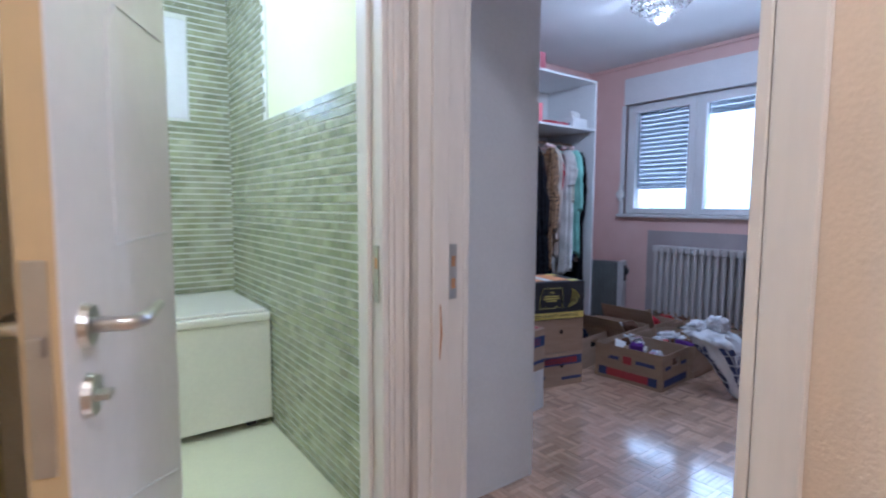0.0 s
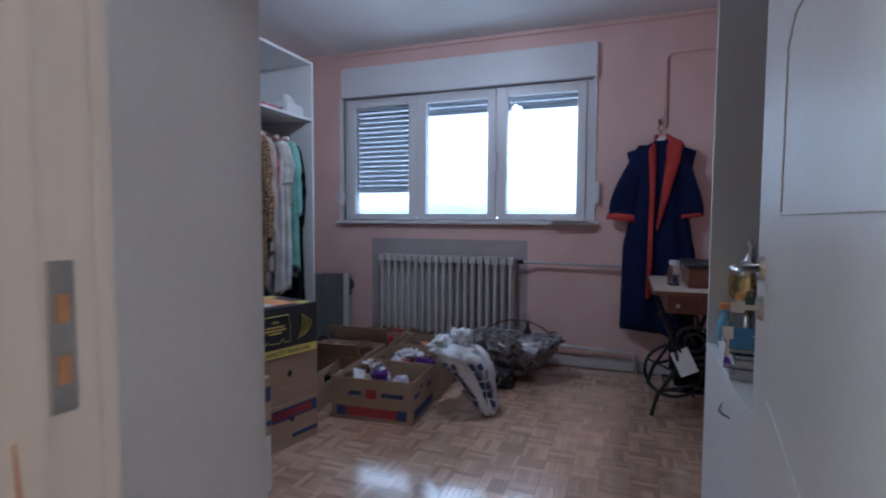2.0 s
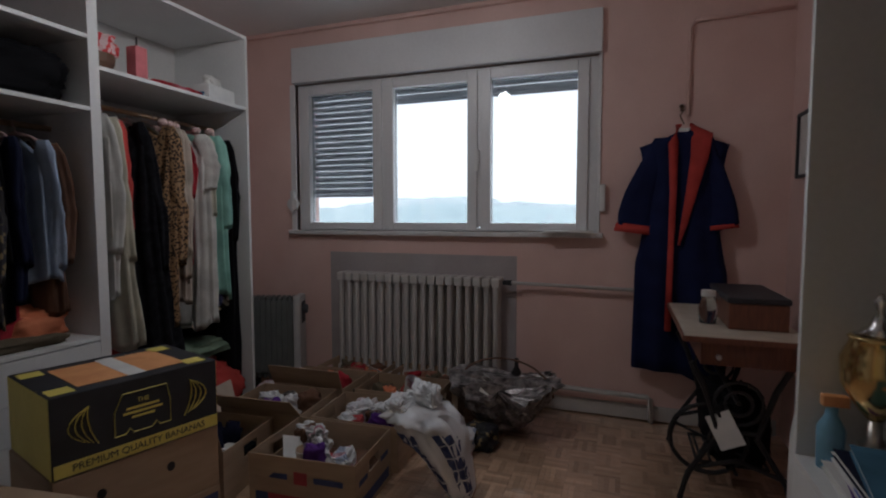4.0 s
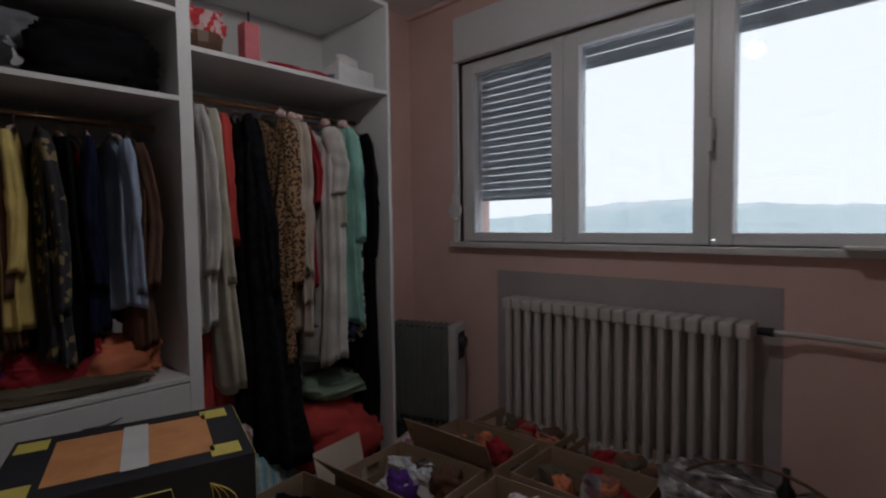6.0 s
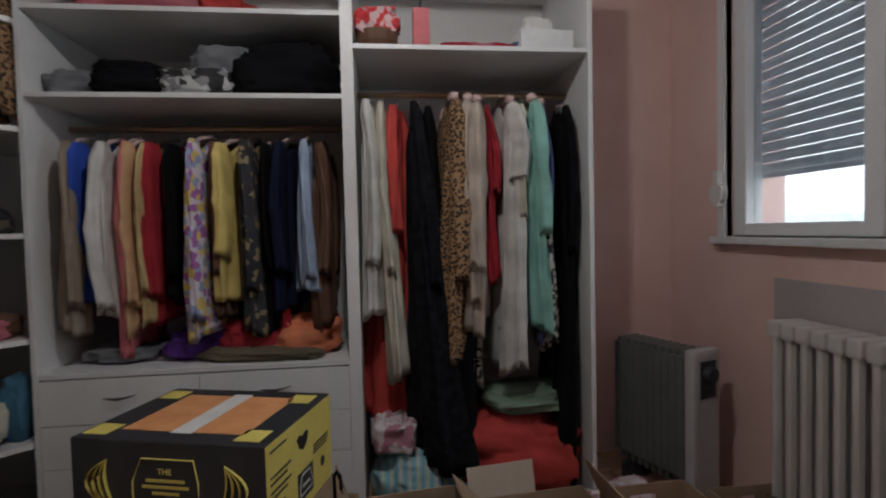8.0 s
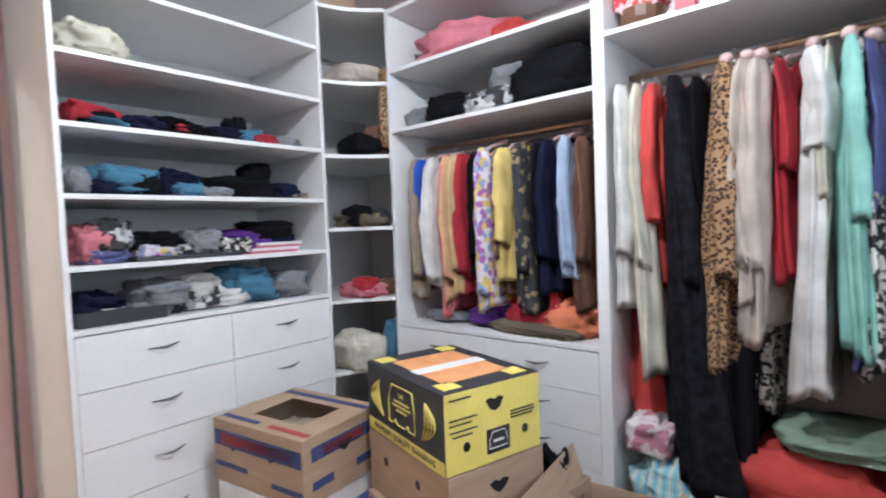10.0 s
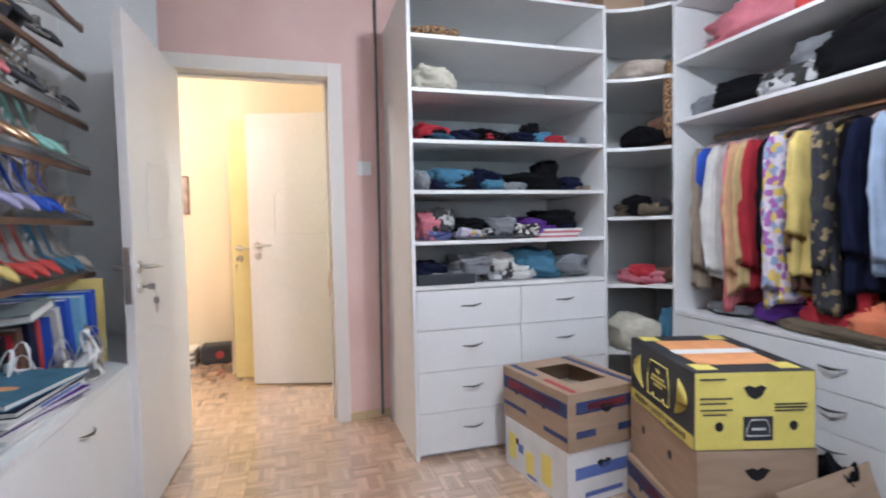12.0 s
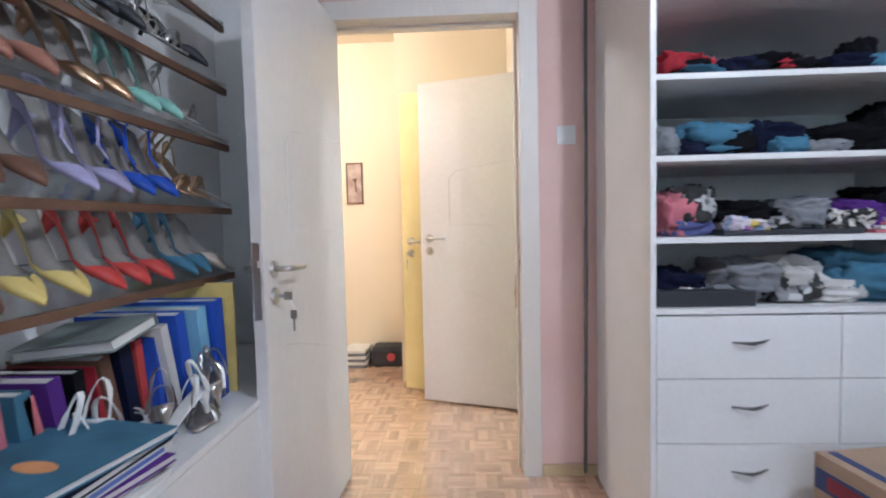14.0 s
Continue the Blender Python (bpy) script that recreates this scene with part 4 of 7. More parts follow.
G2 = [
    ("jacket", 3.60, 0.86, "taupe", "taupe jacket", 0.6, 0.06), ("shirt", 3.655, 0.93, "blue", "bright blue shirt", 0.4, 0.035), ("shirt", 3.71, 0.88, "white", "pale grey-white shirt", 0.6, 0.05),
    ("cardigan", 3.765, 0.72, "pinkc", "salmon pink long cardigan", 0.6, 0.045), ("blouse", 3.81, 0.84, "peach", "peach blouse", 0.6, 0.04), ("blouse", 3.85, 0.86, "sand", "sandy yellow blouse", 0.55, 0.035),
    ("jacket", 3.90, 0.86, "crimson", "dark red jacket", 0.58, 0.06), ("shirt", 3.965, 0.90, "black", "black shirt", 0.5, 0.05), ("dress", 3.99, 0.75, "purple", "dark purple dress", 0, 0.05),
    ("blouse", 4.055, 0.80, "floral", "purple, yellow and white floral blouse", 0.66, 0.05), ("shirt", 4.11, 0.86, "brown", "dark brown patterned shirt", 0.5, 0.04),
    ("blouse", 4.165, 0.92, "mustard", "mustard yellow blouse", 0.42, 0.05), ("jacket", 4.225, 0.82, "patched", "dark jacket with gold patches", 0.56, 0.05),
    ("shirt", 4.285, 0.80, "black", "black shirt", 0.5, 0.05), ("dress", 4.325, 0.76, "crimson", "dark red dress", 0, 0.04), ("shirt", 4.365, 0.90, "darknavy", "dark navy shirt", 0.5, 0.05),
    ("shirt", 4.43, 0.96, "denim", "light blue denim shirt", 0.52, 0.055), ("shirt", 4.49, 0.84, "brown", "brown shirt", 0.5, 0.05),
]
for k, (nm, x, hem, mk, lb, sl, th) in enumerate(G2):
    garment(nm, x - 0.025, R2 - 0.004 * (k % 3), hem, mk, lb, nm, thick=th, sleeve=sl, seed=k + 40, depth=0.20, flare=1.03, lean=0.010 * math.sin(k * 2.1), y=4.03 + (0.05 if nm == "dress" else FRONT.get(mk, 0)) + 0.004 * math.sin(k * 1.9))


def heap(name, loc, dims, mk, label, category, seed=1, rz=0, fold=0.3, group=""):
    if len(label.split()) < 4:
        label += " lying on a shelf"
    h = thing(name, label, category, group, at=pose(*loc, 0, 0, rz))
    m = PRINT[mk] if mk in PRINT else cl(mk)
    part("cloth", lump(*dims, seed, fold=fold), m, h, smooth=True)
    return h


S0 = 3.30
HEAPS = [
    ("scarf", (3.19, 2.54, 2.079), (0.16, 0.28, 0.075), "leopard", "leopard print scarf on the upper shelf"), ("folded_sweater", (3.12, 2.54, 1.824), (0.3, 0.25, 0.15), "cream", "cream knitted sweater on a white shelf"),
    ("folded_clothes", (3.08, 3.30, 1.824), (0.2, 0.2, 0.03), "rose", "small pink folded cloth"), ("folded_clothes", (3.05, 2.53, 1.579), (0.4, 0.22, 0.11), "crimson", "dark red and blue folded clothes on a shelf"),
    ("folded_clothes", (3.07, 2.56, 1.579), (0.4, 0.22, 0.05), "teal", "teal folded clothes"), ("folded_clothes", (3.05, 2.79, 1.579), (0.4, 0.32, 0.09), "black", "black folded clothes on a shelf"),
    ("folded_clothes", (3.05, 3.02, 1.579), (0.4, 0.22, 0.08), "darknavy", "dark folded clothes on a shelf"), ("handbag", (3.12, 3.10, 1.579), (0.14, 0.10, 0.13), "black", "small black bag"),
    ("folded_clothes", (3.10, 3.21, 1.579), (0.3, 0.18, 0.06), "crimson", "red folded cloth"), ("folded_clothes", (3.05, 3.34, 1.579), (0.35, 0.2, 0.07), "grey", "grey folded clothes"),
    ("folded_clothes", (3.1, 2.475, 1.334), (0.3, 0.12, 0.12), "grey", "grey folded clothes"), ("folded_clothes", (3.08, 2.63, 1.334), (0.36, 0.26, 0.13), "teal", "blue-green sweater folded on a shelf"),
    ("folded_clothes", (3.05, 2.84, 1.334), (0.38, 0.22, 0.13), "darknavy", "navy folded clothes"), ("folded_clothes", (3.05, 3.06, 1.334), (0.38, 0.36, 0.11), "black", "black folded clothes heaped on a shelf"),
    ("handbag", (3.1, 3.20, 1.334), (0.16, 0.14, 0.18), "black", "black leather handbag"), ("folded_clothes", (3.12, 3.37, 1.334), (0.26, 0.16, 0.035), "taupe", "flat taupe cloth"),
    ("folded_clothes", (3.1, 2.50, 1.084), (0.34, 0.14, 0.16), "rose", "pink scarf bunched on a shelf"), ("folded_clothes", (3.08, 2.56, 1.084), (0.34, 0.2, 0.18), "marbled", "black and white patterned scarf"),
    ("folded_clothes", (3.06, 2.76, 1.084), (0.34, 0.26, 0.12), "black", "black clothes heaped on a shelf"), ("folded_clothes", (3.1, 2.90, 1.10), (0.3, 0.16, 0.11), "grey", "grey folded cloth"),
    ("folded_clothes", (3.07, 3.10, 1.12), (0.32, 0.24, 0.08), "purple", "purple folded cloth"), ("folded_clothes", (3.07, 3.24, 1.13), (0.32, 0.26, 0.11), "black", "black folded clothes"),
    ("folded_clothes", (3.08, 2.515, 0.864), (0.34, 0.20, 0.12), "darknavy", "dark folded clothes above the drawers"), ("folded_clothes", (3.1, 2.72, 0.90), (0.34, 0.24, 0.11), "grey", "grey folded clothes"),
    ("folded_clothes", (3.1, 2.90, 0.864), (0.3, 0.22, 0.15), "white", "white folded clothes above the drawers"), ("folded_clothes", (3.1, 3.10, 0.864), (0.36, 0.26, 0.17), "teal", "teal folded sweater above the drawers"),
    ("folded_clothes", (3.1, 3.31, 0.864), (0.34, 0.24, 0.13), "grey", "pale grey folded clothes"),
]
rs = random.Random(21)
for z_, names in ((1.579, ("black", "darknavy", "crimson", "black", "teal", "grey")), (1.334, ("darknavy", "black", "teal", "grey", "black", "darknavy")), (1.084, ("indigo", "floral", "marbled", "black", "zebra", "purple", "darknavy")), (0.864, ("white", "grey", "marbled", "white", "teal", "grey"))):
    for k, mk in enumerate(names):
        yy = 2.50 + (0.86 / len(names)) * (k + rs.uniform(0.2, 0.8))
        HEAPS.append(("garment_pile", (3.17 + rs.uniform(-0.02, 0.01), yy, z_), (0.15, rs.uniform(0.11, 0.20), rs.uniform(0.05, 0.095)), mk, "crumpled garment spilling towards the shelf edge"))
for k, (nm, loc, dims, mk, lb) in enumerate(HEAPS):
    heap(nm, loc, dims, mk, lb, "clothes" if "bag" not in nm else "bag", seed=k + 5, fold=0.42, group="folded clothes on the shelves")
HEAPS2 = [
    ("blanket", (3.80, 4.02, 1.984), (0.56, 0.40, 0.20), "rose", "rolled rose-red blanket on the upper shelf", 25), ("cloth_bundle", (4.10, 4.0, 1.984), (0.26, 0.3, 0.13), "scarlet", "bright red bundled cloth", 0),
    ("folded_clothes", (3.60, 3.95, 1.681), (0.26, 0.26, 0.12), "grey", "grey folded clothes on a shelf", 0), ("folded_clothes", (3.80, 3.98, 1.681), (0.34, 0.34, 0.14), "black", "black clothes heaped on a shelf", 10),
    ("scarf", (4.02, 3.95, 1.681), (0.3, 0.3, 0.13), "marbled", "grey and black scarf", 0), ("folded_clothes", (4.10, 4.0, 1.75), (0.26, 0.26, 0.18), "grey", "grey shiny cloth on a heap", 0),
    ("folded_clothes", (4.34, 4.0, 1.681), (0.44, 0.42, 0.25), "black", "big black heap of clothes", 0),
    ("clothes_heap", (4.38, 3.98, 0.687), (0.3, 0.3, 0.16), "coral", "orange folded clothes under the hanging clothes", 0), ("clothes_heap", (4.2, 4.0, 0.687), (0.34, 0.3, 0.15), "crimson", "dark red heap of clothes", 0),
    ("belt_roll", (4.22, 3.86, 0.687), (0.5, 0.14, 0.05), "khaki", "rolled khaki trousers at the shelf edge", -6), ("clothes_heap", (3.98, 4.0, 0.687), (0.3, 0.3, 0.12), "purple", "purple scarf heap", 0),
    ("folded_clothes", (3.68, 4.0, 0.687), (0.3, 0.3, 0.06), "grey", "flat grey folded cloth", 0),
    ("duvet", (4.83, 3.93, 0.0), (0.42, 0.40, 0.31), "duvet", "blue, green and white striped duvet on the wardrobe floor", 0), ("duvet", (5.12, 3.96, 0.0), (0.55, 0.42, 0.15), "duvet", "striped duvet edge under the red blanket", 0),
    ("towel", (4.72, 3.88, 0.30), (0.19, 0.22, 0.14), "speckle", "crumpled pink and white towel", 0), ("blanket", (5.21, 3.99, 0.05), (0.66, 0.46, 0.36), "scarlet", "large bright red folded blanket", 0),
    ("pillow", (5.30, 4.0, 0.405), (0.42, 0.38, 0.075), "green", "grey-green folded pillow on the red blanket", 8),
    ("towel", (5.64, 3.74, 0.0), (0.34, 0.28, 0.12), "speckle", "pink and white towel on the floor", 10),
]
for k, (nm, loc, dims, mk, lb, rz) in enumerate(HEAPS2):
    heap(nm, loc, dims, mk, lb, nm.replace("_", " "), seed=k + 60, rz=rz, fold=0.30)
HEAPS3 = [
    ("folded_clothes", (3.30, 3.66, 1.188), (0.16, 0.14, 0.12), "black", "black crumpled things on a curved shelf"), ("folded_clothes", (3.34, 3.78, 1.188), (0.12, 0.13, 0.10), "patched", "dark patterned cloth on a curved shelf"),
    ("folded_clothes", (3.32, 3.68, 0.818), (0.14, 0.14, 0.11), "crimson", "dark red crumpled cloth on a curved shelf"), ("folded_clothes", (3.34, 3.80, 0.818), (0.12, 0.12, 0.09), "brown", "brown crumpled cloth on a curved shelf"),
    ("bag", (3.33, 3.79, 1.558), (0.12, 0.14, 0.17), "brown", "dark brown bag on a curved shelf"),
    ("hat", (3.22, 3.74, 1.928), (0.34, 0.30, 0.12), "beige", "pale straw hat on a curved shelf"), ("bag", (3.28, 3.74, 1.558), (0.26, 0.24, 0.13), "black", "dark brown bag on a curved shelf"),
    ("folded_clothes", (3.27, 3.72, 1.188), (0.28, 0.26, 0.08), "khaki", "dark folded things on a curved shelf"), ("folded_clothes", (3.27, 3.72, 0.818), (0.26, 0.24, 0.08), "rose", "dark red folded things on a curved shelf"),
    ("bag", (3.26, 3.66, 0.448), (0.28, 0.26, 0.20), "cream", "cream bag on a curved shelf"), ("bag", (3.38, 3.82, 0.448), (0.10, 0.12, 0.24), "teal", "small blue bag"),
    ("scarf", (3.42, 3.80, 1.60), (0.05, 0.12, 0.42), "leopard", "leopard scarf hanging at the corner unit"), ("scarf", (3.43, 3.86, 1.56), (0.04, 0.1, 0.3), "crimson", "dark red scarf at the corner unit"),
]
for k, (nm, loc, dims, mk, lb) in enumerate(HEAPS3):
    heap(nm, loc, dims, mk, lb, nm.replace("_", " "), seed=k + 90, fold=0.2)

# ---- small things on shelves ----


def simple(name, bs, m, label, category, at=None, bev=0.004, pn="body", group=""):
    t = thing(name, label, category, group, at=at)
    part(pn, boxes(*bs, bev=bev), m, t)
    return t


tb = simple("tissue_box", [((-0.11, -0.055, 0), (0.11, 0.055, 0.085))], M["whitep"], "white tissue box with a tissue standing out on the wardrobe shelf", "tissue box", at=pose(5.36, 3.86, 1.865, 0, 0, 6))
part("tissue", lump(0.12, 0.06, 0.07, 4), M["paper"], tb, smooth=True).location = (-0.02, 0, 0.08)
cd = thing("candle", "tall pink square candle on the wardrobe shelf", "candle", at=pose(4.87, 3.86, 1.865))
part("wax", boxes(((-0.032, -0.032, 0), (0.032, 0.032, 0.165)), bev=0.004), cl("pinkc"), cd)
part("wick", tube([(0, 0, 0.165), (0, 0, 0.215)], 0.004, 6), M["iron"], cd)
gb = thing("gift_basket", "red wrapped gift basket on the wardrobe shelf", "basket", at=pose(4.70, 3.92, 1.865))
part("bowl", lathe([(0, 0.055), (0.05, 0.08), (0.09, 0.085)], 14), M["rail"], gb)
part("wrapping", lump(0.19, 0.17, 0.12, 8, fold=0.4), pattern("red_white_dots", [(0.6, 0.04, 0.05), (0.66, 0.06, 0.06), (0.7, 0.5, 0.5)], 40), gb, smooth=True).location = (0, 0, 0.075)
for k, (x, mk, w_) in enumerate([(5.02, "crimson", 0.2), (5.12, "rose", 0.18), (5.2, "crimson", 0.16), (5.27, "teal", 0.1)]):
    heap("small_bag", (x, 3.9, 1.865), (w_, 0.16, 0.045), mk, "small soft red and pink purse on the wardrobe shelf", "purse", seed=k + 120, group="purses on the wardrobe shelf")
simple("storage_box", [((0, 0, 0), (0.3, 0.26, 0.14))], cl("rose"), "dark pink lidded storage box on the cabinet top shelf", "box", at=pose(2.92, 3.05, 2.3105, 0, 0, 0))
simple("storage_box", [((0, 0, 0), (0.24, 0.26, 0.12))], M["card"], "small brown cardboard box", "box", at=pose(3.0, 3.50, 2.2985, 0, 0, 0))
simple("drawer_organiser", [((0, 0, 0), (0.28, 0.30, 0.05))], M["black"], "flat black case above the drawers", "case", at=pose(2.99, 2.42, 0.8635, 0, 0, 0))
simple("laptop", [((0, 0, 0), (0.27, 0.42, 0.016))], M["black"], "flat black folder under the clothes on a shelf", "folder", at=pose(3.0, 2.62, 1.0835, 0, 0, 0))
for k in range(4):
    simple("notebook", [((0, 0, 0), (0.2, 0.24, 0.011))], M["whitep"] if k % 2 else cl("rose"), "thin notebook in a stack on the shelf", "notebook", at=pose(3.06, 3.08 + 0.008 * k, 1.0835 + 0.012 * k, 0, 0, 2 * k), bev=0.001, group="notebooks in a stack")
simple("magazine", [((-0.10, -0.14, 0), (0.10, 0.14, 0.012))], M["paper"], "folded papers lying on the window sill", "papers", at=pose(X1 - 0.012, 1.93, WZ0 + 0.001, 0, 0, 4), bev=0.001)
simple("storage_box", [((0, 0, 0), (0.3, 0.3, 0.16))], cl("rose"), "dark red box on top of the wardrobe", "box", at=pose(4.65, 3.85, 2.2855, 0, 0, 0))

# ---- robe on the wall ----


def robe():
    g = thing("dressing_gown", "long navy dressing gown with red collar hanging on the wall", "dressing gown")
    y, zt, zb = 1.31, 1.69, 0.33
    bm = bmesh.new()
    rings, seg, lv = [], 40, 20
    for i in range(lv + 1):
        t = i / lv
        z = zt - (zt - zb) * t
        wy = 0.06 + 0.16 * min(1, t / 0.05) ** 0.6 if t < 0.05 else 0.22 - 0.045 * math.sin(min(1, (t - 0.05) / 0.5) * math.pi) + 0.02 * t
        ring = []
        for k in range(seg):
            a = 2 * math.pi * k / seg
            u, v = math.cos(a), math.sin(a)
            f = 1 + (0.1 + 0.35 * t) * math.sin(7 * a + 2 + t)
            ring.append(bm.verts.new((X1 - 0.07 + v * 0.045 * f, y + u * wy * (1 + 0.04 * math.sin(9 * a)), z - 0.05 * abs(u) ** 2 * (1 - min(1, t * 12)) - 0.10 * t * (u < 0) * abs(u))))
        rings.append(ring)
    for a, b in zip(rings, rings[1:]):
        for k in range(seg):
            bm.faces.new((a[k], a[(k + 1) % seg], b[(k + 1) % seg], b[k]))
    bm.faces.new(rings[0][::-1])
    bm.faces.new(rings[-1])
    navy = cloth("navyrobe", (0.012, 0.018, 0.07))
    part("body", bm, navy, g, smooth=True)
    for s in (1, -1):
        bm = bmesh.new()
        prev = None
        for q in range(15):
            t = q / 14
            cy, cz = y + s * (0.10 + (0.155 if s > 0 else 0.11) * math.sin(min(1, t * 1.15) * 1.45)), zt - 0.045 - 0.50 * t - 0.03 * math.sin(3 * t)
            ring = []
            for k in range(26):
                a = 2 * math.pi * k / 26
                c_ = 1 + 0.16 * math.cos(3 * a + 2 * t + s) + 0.10 * noise.noise(Vector((math.cos(a) * 2, math.sin(a) * 2, t * 3 + s)))
                ring.append(bm.verts.new((X1 - 0.075 + 0.034 * math.sin(a) * c_, cy + (0.045 + (0.048 if s > 0 else 0.028) * t) * math.cos(a) * c_, cz + s * 0.035 * math.cos(a) * t)))
            if prev:
                for k in range(26):
                    bm.faces.new((prev[k], prev[(k + 1) % 26], ring[(k + 1) % 26], ring[k]))
            else:
                bm.faces.new(ring)
            prev = ring
        bm.faces.new(prev)
        sl = part("sleeve", bm, navy, g, smooth=True)
        part("cuff", tube([(X1 - 0.075, y + s * (0.252 if s > 0 else 0.207), zt - 0.525), (X1 - 0.075, y + s * (0.258 if s > 0 else 0.21), zt - (0.575 if s > 0 else 0.55))], [(0.094 if s > 0 else 0.075, 0.042), (0.100 if s > 0 else 0.077, 0.044)], 20), cl("scarlet"), sl, "red cuff", True)
    part("collar", tube([(X1 - 0.10, y + 0.03, zt + 0.02), (X1 - 0.122, y + 0.055, zt - 0.08), (X1 - 0.13, y + 0.05, zt - 0.35), (X1 - 0.13, y + 0.055, zt - 0.7), (X1 - 0.135, y + 0.06, zt - 1.12)], [(0.022, 0.01), (0.026, 0.012), (0.018, 0.012), (0.016, 0.01), (0.018, 0.01)], 10), cl("scarlet"), g, "narrow red collar band", True)
    part("collar", tube([(X1 - 0.10, y - 0.03, zt + 0.02), (X1 - 0.118, y - 0.085, zt - 0.05), (X1 - 0.128, y - 0.075, zt - 0.16), (X1 - 0.133, y - 0.045, zt - 0.32), (X1 - 0.130, y - 0.01, zt - 0.52), (X1 - 0.130, y + 0.015, zt - 0.64)], [(0.022, 0.01), (0.055, 0.012), (0.044, 0.012), (0.030, 0.012), (0.018, 0.010), (0.006, 0.006)], 12), cl("scarlet"), g, "wide red shawl collar", True)
    part("hanger", tube([(X1 - 0.03, y, zt + 0.11), (X1 - 0.05, y + 0.02, zt + 0.08), (X1 - 0.06, y, zt + 0.03)], 0.004, 8), M["rail"], g, "wooden hanger hook")
    part("label", boxes(((X1 - 0.118, y - 0.02, zt - 0.02), (X1 - 0.114, y + 0.03, zt + 0.0))), M["whitep"], g, "small white neck label")
    return g


robe()
pipe("wall_hook", [(X1, 1.32, 1.83), (X1 - 0.03, 1.32, 1.82), (X1 - 0.035, 1.32, 1.80)], 0.012, "dark hook holding the dressing gown", M["rail"])

# ---- sewing table ----


def sewing_table():
    s = thing("sewing_table", "old treadle sewing table with a pale top and black cast-iron legs", "sewing table")
    part("tabletop", boxes(((5.22, 0.93, 0.715), (6.02, 1.37, 0.737)), bev=0.004), M["topwood"], s, "pale worn wooden top")
    part("edge_band", boxes(((5.212, 0.93, 0.711), (5.2195, 1.37, 0.733)), ((5.22, 1.3705, 0.711), (6.02, 1.377, 0.733))), M["wood"], s)
    part("drawer_box", boxes(((5.30, 0.95, 0.60), (5.95, 1.30, 0.71)), bev=0.004), M["wood"], s, "dark red wooden apron box")
    for x in (5.33, 5.93):
        bm = bmesh.new()
        add_tube(bm, [(x, 1.36, 0.0), (x, 1.33, 0.12), (x, 1.22, 0.30), (x, 1.28, 0.5), (x, 1.33, 0.60)], 0.013, 8)
        add_tube(bm, [(x, 0.94, 0.0), (x, 0.97, 0.12), (x, 1.08, 0.30), (x, 1.02, 0.5), (x, 0.97, 0.60)], 0.013, 8)
        add_tube(bm, [(x, 0.97, 0.14), (x, 1.15, 0.20), (x, 1.33, 0.14)], 0.010, 8)
        add_tube(bm, [(x, 1.08, 0.32), (x, 1.22, 0.32)], 0.010, 8)
        for r_ in (0.09, 0.05):
            add_tube(bm, [(x, 1.15 + r_ * math.cos(a * math.pi / 8), 0.44 + r_ * math.sin(a * math.pi / 8)) for a in range(17)], 0.008, 8, cap=False)
        part("iron_leg", bm, M["iron"], s, "scrolled cast-iron leg")
    bm = bmesh.new()
    add_tube(bm, [(5.33, 1.15, 0.44), (5.93, 1.15, 0.44)], 0.010, 8)
    for k in range(7):
        part("treadle_bar", tube([(5.5, 1.02 + k * 0.04, 0.11), (5.76, 1.02 + k * 0.04, 0.11)], 0.006, 6), M["iron"], s)
    add_tube(bm, [(5.48, 1.0, 0.11), (5.78, 1.0, 0.11), (5.78, 1.28, 0.11), (5.48, 1.28, 0.11), (5.48, 1.0, 0.11)], 0.008, 6)
    add_tube(bm, [(5.33, 1.15, 0.14), (5.93, 1.15, 0.14)], 0.008, 8)
    part("treadle", bm, M["iron"], s)
    bm = bmesh.new()
    add_tube(bm, [(5.40, 1.25 + 0.15 * math.cos(a * math.pi / 12), 0.25 + 0.15 * math.sin(a * math.pi / 12)) for a in range(25)], 0.010, 8, cap=False)
    for a in range(4):
        add_tube(bm, [(5.40, 1.25, 0.25), (5.40, 1.25 + 0.15 * math.cos(a * math.pi / 2 + 0.4), 0.25 + 0.15 * math.sin(a * math.pi / 2 + 0.4))], 0.006, 6)
    part("flywheel", bm, M["iron"], s)
    part("drawer_pull", tube([(5.211, 1.25, 0.66), (5.19, 1.25, 0.66)], 0.010, 8), M["metal"], s)
    return s


sewing_table()
bx = thing("sewing_box", "dark red wooden sewing machine case on the table", "case", at=pose(5.62, 1.07, 0.738))
part("case", boxes(((-0.24, -0.10, 0), (0.24, 0.12, 0.11)), bev=0.008), M["wood"], bx)
part("lid", boxes(((-0.245, -0.105, 0.11), (0.245, 0.125, 0.135)), bev=0.006), M["black"], bx)
part("clasp", boxes(((-0.03, 0.12, 0.09), (0.03, 0.126, 0.12)), bev=0.002), M["metal"], bx)
jr = thing("glass_jar", "glass jar with a white lid on the sewing table", "jar", at=pose(5.50, 1.25, 0.738))
part("jar", lathe([(0, 0.035), (0.07, 0.04), (0.10, 0.03), (0.12, 0.028)], 14), M["shelfglass"], jr, smooth=True)
part("lid", lathe([(0.12, 0.03), (0.145, 0.03)], 14), M["plastic"], jr)
heap("dark_cloth", (5.60, 1.12, 0.12), (0.5, 0.28, 0.32), "black", "black bag of cloth under the sewing table", "bag", seed=77)
simple("paper_sheet", [((-0.05, -0.002, -0.07), (0.05, 0.002, 0.07))], M["paper"], "white printed card stuck in the table's ironwork", "card", at=pose(5.31, 1.20, 0.33, 12, 30, 75), bev=0.0005)

